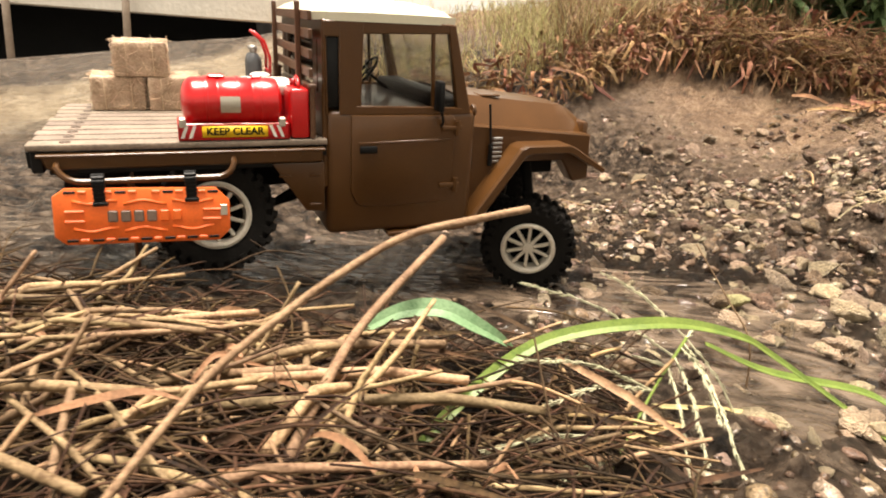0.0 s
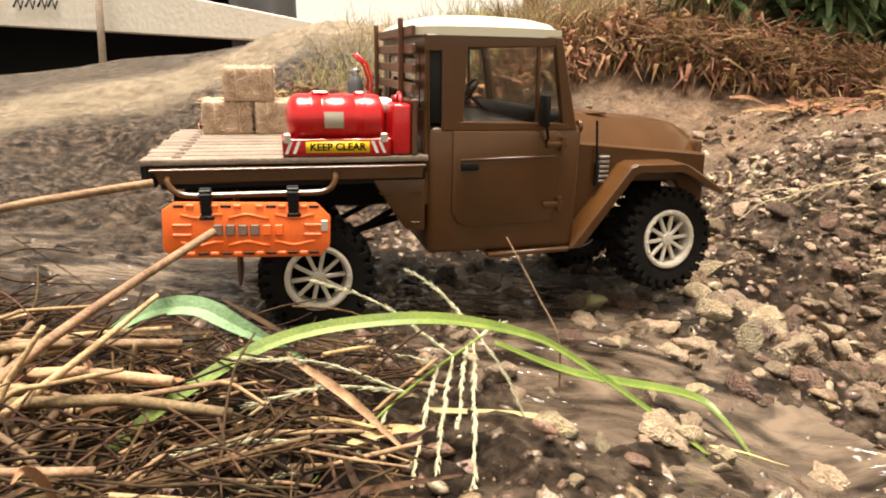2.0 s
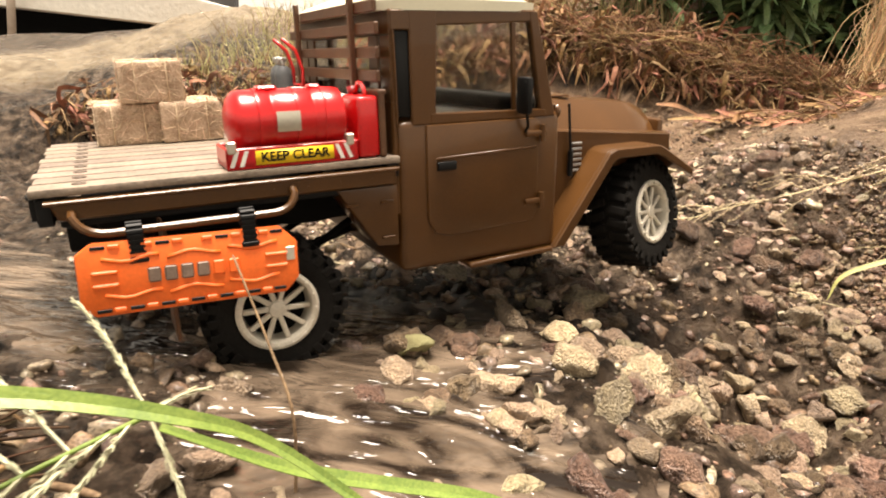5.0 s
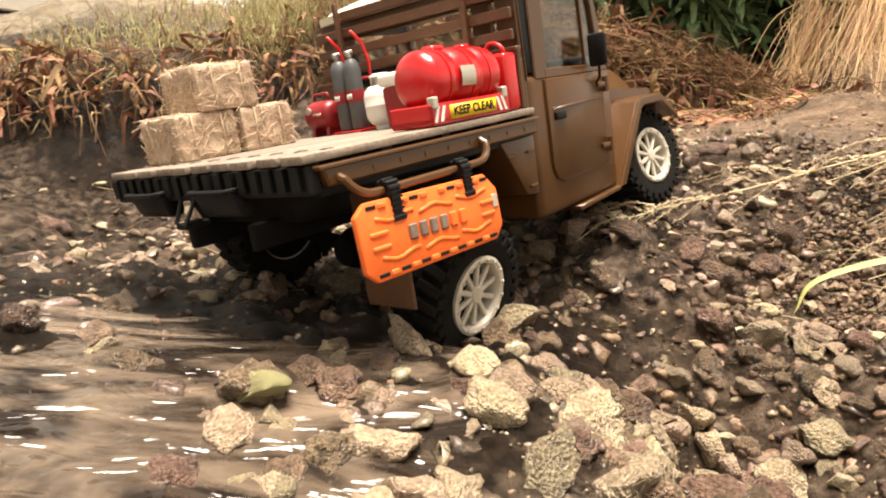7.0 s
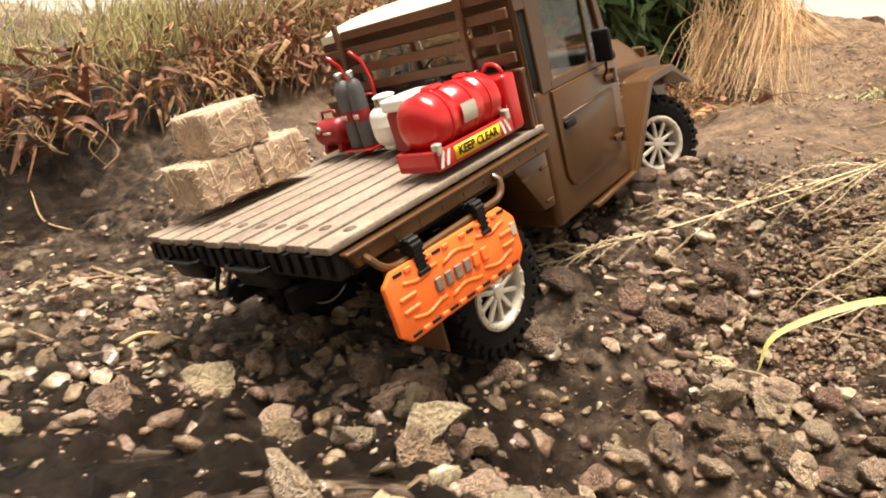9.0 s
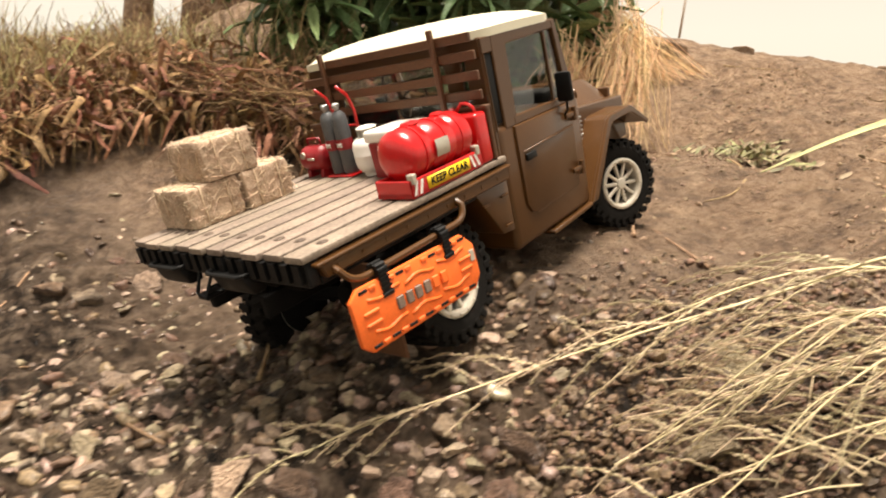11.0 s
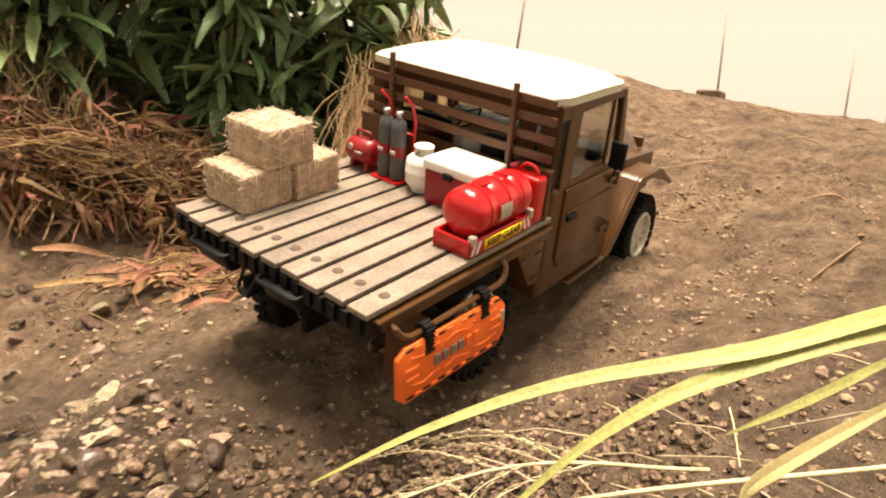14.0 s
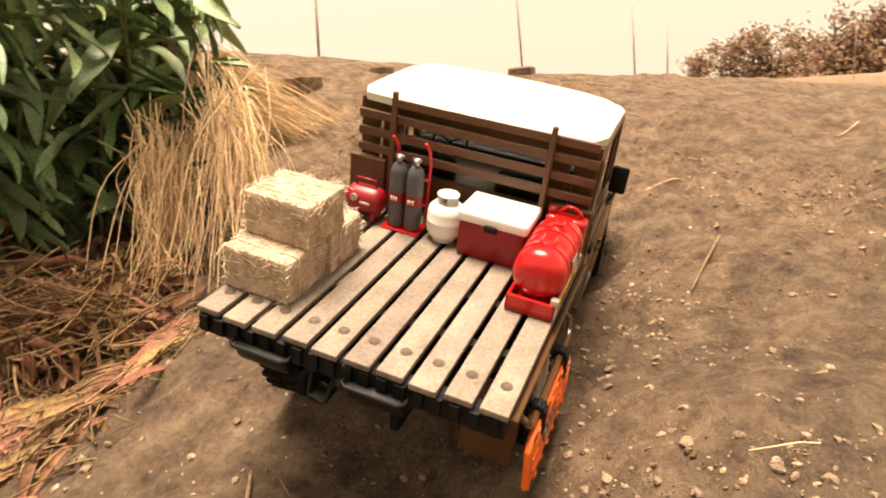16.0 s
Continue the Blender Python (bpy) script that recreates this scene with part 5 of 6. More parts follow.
# ---- water ----
WATER = bpy.data.materials.new("muddy_water")
WATER.use_nodes = True
q = WATER.node_tree.nodes["Principled BSDF"]
q.inputs["Roughness"].default_value, q.inputs["IOR"].default_value = 0.05, 1.33
q.inputs["Specular IOR Level"].default_value = 1.0
q.inputs["Transmission Weight"].default_value = 0.15
wnt = WATER.node_tree
wc = wnt.nodes.new("ShaderNodeTexCoord")
wm = wnt.nodes.new("ShaderNodeMapping")
wm.inputs["Rotation"].default_value, wm.inputs["Scale"].default_value = (0, 0, 0.7), (0.45, 1.0, 1.0)
wnt.links.new(wc.outputs["Object"], wm.inputs["Vector"])
wv = wnt.nodes.new("ShaderNodeTexNoise")
wv.inputs["Scale"].default_value, wv.inputs["Detail"].default_value, wv.inputs["Distortion"].default_value = 52, 2.5, 1.2
wnt.links.new(wm.outputs[0], wv.inputs["Vector"])
wb = wnt.nodes.new("ShaderNodeBump")
wb.inputs["Strength"].default_value, wb.inputs["Distance"].default_value = 0.65, 0.012
wnt.links.new(wv.outputs["Fac"], wb.inputs["Height"])
wnt.links.new(wb.outputs[0], q.inputs["Normal"])
silt = wnt.nodes.new("ShaderNodeTexNoise")
silt.inputs["Scale"].default_value, silt.inputs["Detail"].default_value, silt.inputs["Distortion"].default_value = 26, 6, 1.5
wnt.links.new(wm.outputs[0], silt.inputs["Vector"])
murk = wnt.nodes.new("ShaderNodeValToRGB")
murk.color_ramp.elements[0].position, murk.color_ramp.elements[1].position = 0.40, 0.66
murk.color_ramp.elements[0].color, murk.color_ramp.elements[1].color = (0.016, 0.011, 0.008, 1), (0.19, 0.14, 0.10, 1)
wnt.links.new(silt.outputs["Fac"], murk.inputs[0])
wnt.links.new(murk.outputs[0], q.inputs["Base Color"])


def build_water():
    vs, fs, ids = [], [], {}
    for j in range(82):
        for i in range(110):
            x, y = -0.70 + i * 0.0125, -0.02 + j * 0.0125
            s = stream(x, y)
            if s > 0.12:
                ids[i, j] = len(vs)
                vs.append((x, y, lie(x, y) + 0.0046 - 0.024 * (1 - s) ** 1.5))
    for (i, j), a in ids.items():
        if (i + 1, j) in ids and (i, j + 1) in ids and (i + 1, j + 1) in ids:
            fs.append((a, ids[i + 1, j], ids[i + 1, j + 1], ids[i, j + 1]))
    me = bpy.data.meshes.new("water")
    me.from_pydata(vs, [], fs)
    me.polygons.foreach_set("use_smooth", [True] * len(fs))
    me.materials.append(WATER)
    return tagged(new("water", me), "shallow muddy creek water between stones", "water", kind="structure")


build_water()

# ---- dry stalks and straw on the near bank ----
STALK = vary(material("dry_stalk", (0.45, 0.31, 0.15), 0.75, 0, 0.35, 90, 0.4, 500, spec=0.3, spread=((0.11, 0.060, 0.028), (0.42, 0.285, 0.160))), "Object", 0.5, 0.015)
LITTER = vary(material("brown_litter", (0.17, 0.09, 0.042), 0.8, 0, 0.4, 90, 0.4, 500, spec=0.2, spread=((0.010, 0.006, 0.0035), (0.095, 0.051, 0.025))), "Island", 0.6, 0.02)
PALE = vary(material("pale_litter", (0.46, 0.32, 0.16), 0.75, 0, 0.35, 90, 0.4, 500, spread=((0.17, 0.090, 0.038), (0.46, 0.31, 0.155))), "Island", 0.35, 0.015)
DEAD = vary(material("dead_leaf", (0.27, 0.12, 0.05), 0.8, 0, 0.4, 80, 0.5, 400, spread=((0.08, 0.034, 0.016), (0.36, 0.18, 0.085))), "Island", 0.4, 0.03)
GREEN = material("green_blade", (0.20, 0.31, 0.04), 0.4, 0, 0.3, 45, 0.25, 700, spread=((0.06, 0.11, 0.016), (0.19, 0.25, 0.05)))
LIME = material("yellow_blade", (0.46, 0.42, 0.11), 0.55, 0, 0.2, 60, 0.3, 700, spread=((0.19, 0.19, 0.045), (0.40, 0.375, 0.12)))
SEED = vary(material("seed_head", (0.40, 0.39, 0.25), 0.8, 0, 0.3, 200, 0.6, 900), "Island", 0.25, 0.015)
PALEBLADE = material("pale_blade", (0.58, 0.47, 0.22), 0.6, 0, 0.2, 60, 0.2, 700)
DEADBLADE = material("dead_blade", (0.33, 0.17, 0.09), 0.75, 0, 0.35, 60, 0.4, 500)
LEAFBROWN = material("brown_leaf", (0.22, 0.12, 0.06), 0.75, 0, 0.4, 60, 0.4, 500)
DOCK = material("broad_leaf", (0.12, 0.22, 0.10), 0.5, 0, 0.3, 50, 0.3, 500, spread=((0.07, 0.15, 0.06), (0.22, 0.34, 0.18)))


def straw_bank():
    rnd = random.Random(8)
    dark, pale = ([], []), ([], [])
    for i in range(3000):
        x = rnd.uniform(-0.55, 0.11)
        y = rnd.uniform(0.20, 0.45)
        if x > 0.0 - 0.3 * (y - 0.3) and rnd.random() < 0.45:
            continue
        a = rnd.gauss(0.1, 0.9)
        ln = rnd.uniform(0.02, 0.09)
        lift = abs(rnd.gauss(0.0, 0.014))
        p = at(x, y, 0.001 + lift)
        d = Vector((math.cos(a), math.sin(a), rnd.gauss(0.0, 0.25)))
        bend = Vector((rnd.gauss(0, 0.2), rnd.gauss(0, 0.2), rnd.gauss(0.05, 0.2))) * ln * 0.5
        pts = [p - d * ln * 0.5, p + bend * 0.6, p + d * ln * 0.5]
        for q in pts:
            q.z = max(q.z, lie(q.x, q.y) - 0.004)
        pts = curve_pts(pts, 3)
        vs, fs = pale if rnd.random() < 0.045 else dark
        r = rnd.uniform(0.0004, 0.0010) if vs is dark[0] else rnd.uniform(0.0008, 0.0017)
        if rnd.random() < 0.10:
            ribbon(vs, fs, pts, r * 4, Vector((rnd.gauss(0, 0.5), -0.6, 0.8)), 0.5, 0.3)
        else:
            strand(vs, fs, pts, r, r * 0.7, 5)
    joined("dark_straw", *dark, LITTER, "tangled brown dead stems matted on the bank", "dead stems", smooth=True)
    joined("pale_straw", *pale, PALE, "pale dry straw stems lying on the bank", "straw", smooth=True)


straw_bank()


def stalk(ctrl, r, end, label="thick pale dry reed stalk leaning over the bank"):
    bm = B()
    pts = curve_pts(ctrl, 6)
    tube(bm, pts, r, 8, end)
    ob = new("dry_reed", mesh_of(bm, "dry_reed", STALK))
    return tagged(ob, label, "reed stalk", "dry reed stalks")


stalk(((-0.130, 0.170, 0.135), (-0.105, 0.217, 0.165), (-0.079, 0.238, 0.185), (-0.054, 0.252, 0.201), (-0.030, 0.266, 0.212), (0.0, 0.277, 0.217), (0.022, 0.285, 0.220)), 0.0016, 0.0017)
stalk(((-0.090, 0.260, 0.095), (-0.076, 0.309, 0.120), (-0.059, 0.364, 0.137), (-0.015, 0.445, 0.166)), 0.0030, 0.0027)
stalk(((-0.086, 0.272, 0.096), (-0.059, 0.307, 0.115), (-0.038, 0.332, 0.131), (-0.020, 0.368, 0.147)), 0.0026, 0.0013)
THICK = random.Random(33)
for i in range(85):
    x, y = THICK.uniform(-0.46, -0.05), THICK.uniform(0.205, 0.36)
    a, ln = THICK.choice((0.7, 0.9, 1.1, 2.1, 2.4, 0.1, 1.3)) + THICK.gauss(0, 0.25), THICK.uniform(0.07, 0.19)
    d = Vector((math.cos(a), 0.45 * math.sin(a), 0.34 * abs(math.sin(a)) + THICK.gauss(-0.03, 0.08)))
    p = at(x, y, THICK.uniform(0.002, 0.022))
    k = THICK.uniform(0.35, 0.75)
    knee = p + d * ln * k + Vector((0, 0, THICK.uniform(0.0, 0.012)))
    end = knee + (d + Vector((THICK.gauss(0, 0.22), THICK.gauss(0, 0.1), THICK.gauss(-0.12, 0.18)))) * ln * (1 - k)
    end.z = max(end.z, lie(end.x, end.y) + 0.003)
    knee.z, end.z = (min(q.z, lie(q.x, q.y) + 0.034) for q in (knee, end))
    r = 0.0015 + 0.0021 * THICK.random() ** 1.4
    stalk((p, p.lerp(knee, 0.5), p.lerp(knee, 0.92), knee.lerp(end, 0.1), end), r, r * 0.8, "thick broken reed lying in the straw")
REEDS = random.Random(21)
for i in range(60):
    x, y = REEDS.uniform(-0.40, 0.03), REEDS.uniform(0.23, 0.40)
    a, ln = REEDS.choice((0.75, 2.2, 1.2, 2.8, 0.9, 0.3)) + REEDS.gauss(0, 0.3), REEDS.uniform(0.06, 0.13)
    d = Vector((math.cos(a), 0.35 * math.sin(a), 0.36 * abs(math.sin(a)) + REEDS.uniform(-0.12, 0.22)))
    p = at(x, y, -0.003)
    end = p + d * ln + Vector((REEDS.gauss(0, 0.008), REEDS.gauss(0, 0.006), REEDS.gauss(0, 0.008)))
    knee = p + d * ln * 0.6 + Vector((REEDS.gauss(0, 0.004), 0, REEDS.gauss(0.003, 0.004)))
    stalk((p, p.lerp(knee, 0.7), knee, knee.lerp(end, 0.3), end), 0.0012 + 0.0019 * REEDS.random() ** 1.5, 0.0011, "bent pale dry reed lying on the bank")


def blade(name, ctrl, width, mat, label, category="grass blade", face=Vector((0, -0.5, 1)), fold=0.3, group=""):
    vs, fs = [], []
    ribbon(vs, fs, curve_pts(ctrl, 8), width, face, fold, 0.05)
    me = bpy.data.meshes.new(name)
    me.from_pydata(vs, [], fs)
    me.materials.append(mat)
    ob = tagged(new(name, me), label, category, group)
    so = ob.modifiers.new("thick", "SOLIDIFY")
    so.thickness = 0.0004
    return ob


for i in range(34):  # curled strips of dead leaf in the straw
    x, y = THICK.uniform(-0.42, 0.02), THICK.uniform(0.21, 0.38)
    a, ln = THICK.uniform(0, 6.28), THICK.uniform(0.03, 0.08)
    p = at(x, y, THICK.uniform(0.004, 0.028))
    d = Vector((math.cos(a), 0.5 * math.sin(a), THICK.gauss(0.1, 0.3))) * ln
    blade("dead_leaf", (p, p + d * 0.35 + Vector((0, 0, THICK.uniform(0.0, 0.012))), p + d * 0.7, p + d + Vector((0, 0, -0.01))), THICK.uniform(0.0020, 0.0040), THICK.choice((DEADBLADE, DEADBLADE, LEAFBROWN)), "curled strip of dead leaf in the straw", "leaf", Vector((THICK.gauss(0, 0.5), -0.8, 0.5)), THICK.uniform(0.0, 0.3), "dead leaves in the straw")

blade("sedge", ((-0.065, 0.262, 0.060), (-0.040, 0.293, 0.074), (-0.005, 0.330, 0.100), (0.047, 0.367, 0.122), (0.120, 0.384, 0.128), (0.180, 0.406, 0.112), (0.220, 0.422, 0.088), (0.290, 0.411, 0.040), (0.335, 0.390, 0.008)), 0.0082, GREEN, "long arching bright green grass blade", face=Vector((0.0, -0.7, 0.8)))
blade("sedge", ((0.169, 0.423, 0.098), (0.225, 0.438, 0.070), (0.307, 0.454, 0.047), (0.330, 0.441, 0.034), (0.350, 0.413, 0.006)), 0.0072, GREEN, "lower green grass blade bent to the mud", face=Vector((0.1, -0.5, 0.9)))
blade("broad_leaf", ((-0.072, 0.404, 0.110), (-0.043, 0.408, 0.124), (-0.015, 0.408, 0.126), (0.009, 0.406, 0.115), (0.028, 0.413, 0.101), (0.048, 0.446, 0.072)), 0.0135, DOCK, "curled grey-green broad leaf over the straw", "leaf", Vector((0.1, -0.7, 0.8)), 0.35)
blade("dry_grass_blade", ((0.085, 0.372, 0.058), (0.104, 0.385, 0.068), (0.145, 0.395, 0.064), (0.202, 0.413, 0.050), (0.253, 0.418, 0.027), (0.316, 0.418, 0.027), (0.365, 0.416, 0.014)), 0.0036, PALEBLADE, "thin yellow dry grass blade near the water", face=Vector((0.1, -0.5, 0.9)))
blade("dead_leaf", ((-0.058, 0.357, 0.112), (-0.047, 0.350, 0.096), (-0.037, 0.340, 0.081), (-0.034, 0.326, 0.062)), 0.0095, DEADBLADE, "curled brown dead leaf in the straw", "leaf", Vector((0.2, -0.9, 0.2)), 0.6)
stalk(((0.110, 0.435, 0.064), (0.135, 0.429, 0.064), (0.164, 0.425, 0.053), (0.185, 0.411, 0.034), (0.205, 0.393, 0.010)), 0.0020, 0.0014, "brown broken reed lying at the water")
stalk(((0.217, 0.452, 0.030), (0.216, 0.455, 0.085), (0.202, 0.470, 0.115), (0.181, 0.489, 0.153)), 0.0009, 0.0005, "thin pale dry stem standing at the water")


def seed_grass(name, root, end, spikes, label, bead=0.0019, stem=0.0008):
    """A drooping green stem with seed spikes along it: (share of the stem, tip)."""
    rnd = random.Random(23)
    grass = thing(name, label, "grass")
    root, end = Vector(root), Vector(end)
    axis = curve_pts((root, root.lerp(end, 0.5) + Vector((0, 0, 0.006)), end), 10)
    vs, fs = [], []
    strand(vs, fs, axis, 0.0013, 0.0006, 6)
    me = bpy.data.meshes.new("stem")
    me.from_pydata(vs, [], fs)
    me.polygons.foreach_set("use_smooth", [True] * len(fs))
    me.materials.append(GREEN)
    new("stem", me).parent = grass
    for share, tip in spikes:
        vs, fs = [], []
        r0, t = axis[round(share * (len(axis) - 1))], Vector(tip)
        mid = (r0 + t) / 2 + Vector((0, 0, 0.08 * (t - r0).length))
        pts = curve_pts((r0, mid, t), 8)
        strand(vs, fs, pts, stem, stem * 0.5, 4)
        n = int((t - r0).length / (bead * 0.95))
        for k in range(int(n * 0.12), n):
            u = k / n * (len(pts) - 1)
            i = min(int(u), len(pts) - 2)
            p = pts[i].lerp(pts[i + 1], u - i)
            d = (pts[i + 1] - pts[i]).normalized()
            o = Vector((rnd.gauss(0, 1), rnd.gauss(0, 1), rnd.gauss(0, 1)))
            o = (o - d * o.dot(d)).normalized() * bead * rnd.uniform(0.35, 0.6)
            strand(vs, fs, [p + o * 0.6 - d * bead * 0.8, p + o * 1.2, p + o * 1.9 + d * bead * 1.5], bead * 0.38, bead * 0.06, 4)
        me = bpy.data.meshes.new("seed_spike")
        me.from_pydata(vs, [], fs)
        me.materials.append(SEED)
        new("seed_spike", me).parent = grass
    return grass


seed_grass("seeding_grass", (0.160, 0.435, 0.097), (0.070, 0.296, 0.073), (
    (0.48, (0.028, 0.339, 0.122)), (0.5, (0.039, 0.315, 0.107)), (0.8, (0.005, 0.292, 0.093)), (0.88, (0.040, 0.281, 0.080)),
    (0.7, (0.092, 0.305, 0.068)), (0.28, (0.121, 0.312, 0.066)), (0.05, (0.152, 0.312, 0.064)), (0.2, (0.133, 0.318, 0.069)),
    (0.12, (0.144, 0.331, 0.087)), (0.2, (0.042, 0.462, 0.128)), (0.0, (0.107, 0.483, 0.131)), (0.3, (0.098, 0.417, 0.090)),
    (0.0, (0.180, 0.455, 0.101)), (0.6, (0.098, 0.330, 0.066)), (0.0, (0.195, 0.400, 0.040))),
    "pale green grass with drooping seed spikes over the water")

# ---- dry grass on the right mound ----
SHEAF = vary(material("sheaf_stem", (0.72, 0.52, 0.32), 0.75, 0, 0.3, 90, 0.3, 500, spec=0.3), "Island", 0.35, 0.02)
CLUMP = vary(material("dry_grass_stem", (0.47, 0.38, 0.22), 0.75, 0, 0.3, 90, 0.3, 500, spread=((0.30, 0.22, 0.12), (0.64, 0.53, 0.35))), "Island", 0.35, 0.02)


def panicle(name, line, rnd, branches, label):
    """A long flattened stem with drooping beaded side spikes, root first."""
    vs, fs = [], []
    pts = curve_pts(line, 8)
    strand(vs, fs, pts, 0.0012, 0.0005, 5)
    for k in range(branches):
        u = (0.22 + 0.76 * k / branches) * (len(pts) - 1)
        i = min(int(u), len(pts) - 2)
        p = pts[i].lerp(pts[i + 1], u - i)
        d = (pts[i + 1] - pts[i]).normalized()
        side = Vector((d.y, -d.x, 0)) * rnd.choice((-0.55, 0.7, 0.9))
        ln = rnd.uniform(0.05, 0.11) * (1.15 - 0.5 * k / branches)
        e = p + (d * rnd.uniform(0.7, 1.1) + side * rnd.uniform(0.3, 1.0)) * ln
        e.z = max(lie(e.x, e.y) + 0.004, p.z - rnd.uniform(0.2, 0.8) * ln)
        mid = p.lerp(e, 0.5) + Vector((0, 0, 0.12 * ln))
        b = curve_pts((p, mid, e), 5)
        strand(vs, fs, b, 0.0006, 0.0003, 4)
        n = int(ln / 0.0026)
        for m in range(int(n * 0.15), n):
            w = m / n * (len(b) - 1)
            j = min(int(w), len(b) - 2)
            c = b[j].lerp(b[j + 1], w - j)
            g = (b[j + 1] - b[j]).normalized()
            o = Vector((rnd.gauss(0, 1), rnd.gauss(0, 1), rnd.gauss(0, 1)))
            o = (o - g * o.dot(g)).normalized() * 0.0011
            strand(vs, fs, [c + o - g * 0.0012, c + o * 1.3, c + o * 1.4 + g * 0.0018], 0.0009, 0.0002, 3)
    me = bpy.data.meshes.new(name)
    me.from_pydata(vs, [], fs)
    me.polygons.foreach_set("use_smooth", [True] * len(fs))
    me.materials.append(CLUMP)
    return tagged(new(name, me), label, "grass", "seeding grass stems on the mound")


def dry_clump():
    rnd = random.Random(4)
    panicle("seeding_grass", ((0.960, 0.630, 0.290), (0.872, 0.703, 0.264), (0.830, 0.752, 0.232), (0.745, 0.812, 0.188), (0.665, 0.850, 0.152), (0.590, 0.870, 0.126), (0.545, 0.870, 0.104)), rnd, 22, "long straw-coloured grass stem with drooping seed spikes")
    for i in range(3):
        a, b = rnd.gauss(0, 0.045), rnd.gauss(0, 0.05)
        root = at(0.95 + 0.7 * a, 0.64 + 0.6 * b, 0.03)
        tip = at(0.75 + 0.7 * a + rnd.gauss(0, 0.035), 0.775 + 0.6 * b + rnd.gauss(0, 0.02), rnd.uniform(0.008, 0.03))
        mid = root.lerp(tip, 0.45) + Vector((0, 0, rnd.uniform(0.01, 0.03)))
        mid.z = max(mid.z, lie(mid.x, mid.y) + 0.015)
        panicle("seeding_grass", (root, mid, tip), rnd, rnd.randint(9, 15), "straw-coloured seeding grass stem flattened on the mound")
    for i in range(4):  # shorter stems lying along the long one
        a = rnd.gauss(2.55, 0.25)
        root = at(0.88 + rnd.gauss(0, 0.04), 0.70 + rnd.gauss(0, 0.03), 0.030)
        ln = rnd.uniform(0.10, 0.20)
        tip = at(root.x + math.cos(a) * ln, root.y + 0.8 * math.sin(a) * ln, rnd.uniform(0.015, 0.05))
        mid = root.lerp(tip, 0.45) + Vector((0, 0, rnd.uniform(0.02, 0.05)))
        panicle("seeding_grass", (root, mid, tip), rnd, rnd.randint(7, 12), "short straw-coloured seeding grass stem spreading on the mound")
    vs, fs = [], []
    for i in range(170):  # matted short stems
        x, y = rnd.gauss(0.88, 0.08), rnd.gauss(0.69, 0.06)
        p = at(x, y, rnd.uniform(0.0, 0.016))
        a = rnd.gauss(math.pi * 0.85, 0.6)
        d = Vector((math.cos(a), math.sin(a), rnd.gauss(0.05, 0.22))) * rnd.uniform(0.012, 0.05)
        strand(vs, fs, [p - d, p + Vector((0, 0, 0.003)), p + d], 0.0007, 0.0004, 4)
    joined("dry_grass", vs, fs, CLUMP, "matted straw-coloured grass lying on the mound", "dry grass", smooth=True)


dry_clump()
blade("sedge", ((1.020, 0.610, 0.290), (0.985, 0.603, 0.345), (0.915, 0.612, 0.366), (0.855, 0.639, 0.352), (0.811, 0.671, 0.338), (0.776, 0.691, 0.323), (0.745, 0.706, 0.306)), 0.0056, LIME, "broad yellow-green grass blade leaning out", face=Vector((-0.2, -0.6, 0.75)), fold=0.08)
blade("sedge", ((1.015, 0.606, 0.285), (0.975, 0.603, 0.340), (0.905, 0.614, 0.360), (0.844, 0.643, 0.344), (0.811, 0.659, 0.325), (0.780, 0.670, 0.298)), 0.0062, LIME, "broad yellow-green grass blade bent downwards", face=Vector((-0.2, -0.6, 0.75)), fold=0.08)
blade("sedge", ((0.936, 0.624, 0.346), (0.910, 0.647, 0.321), (0.893, 0.666, 0.303)), 0.0036, LIME, "short yellow-green grass blade leaning out", face=Vector((-0.2, -0.6, 0.75)), fold=0.08)
blade("sedge", ((0.915, 0.615, 0.337), (0.890, 0.637, 0.310), (0.879, 0.647, 0.295), (0.877, 0.646, 0.286)), 0.0052, PALEBLADE, "dry brownish grass blade bent downwards", face=Vector((-0.2, -0.6, 0.75)), fold=0.3)
blade("sedge", ((0.787, 0.709, 0.107), (0.733, 0.724, 0.120), (0.669, 0.742, 0.096), (0.650, 0.739, 0.069)), 0.0055, LIME, "yellowed grass blade with a brown bent tip", face=Vector((-0.2, -0.6, 0.75)), fold=0.08)

# ---- bush with long leaves ----
LEAFM = vary(material("bush_leaf", (0.13, 0.20, 0.08), 0.27, 0, 0.3, 40, 0.25, 300, spread=((0.050, 0.105, 0.034), (0.27, 0.36, 0.17))), "Object", 0.45, 0.025)
STEMM = material("bush_stem", (0.14, 0.15, 0.06), 0.7, 0, 0.3, 60, 0.3, 300)


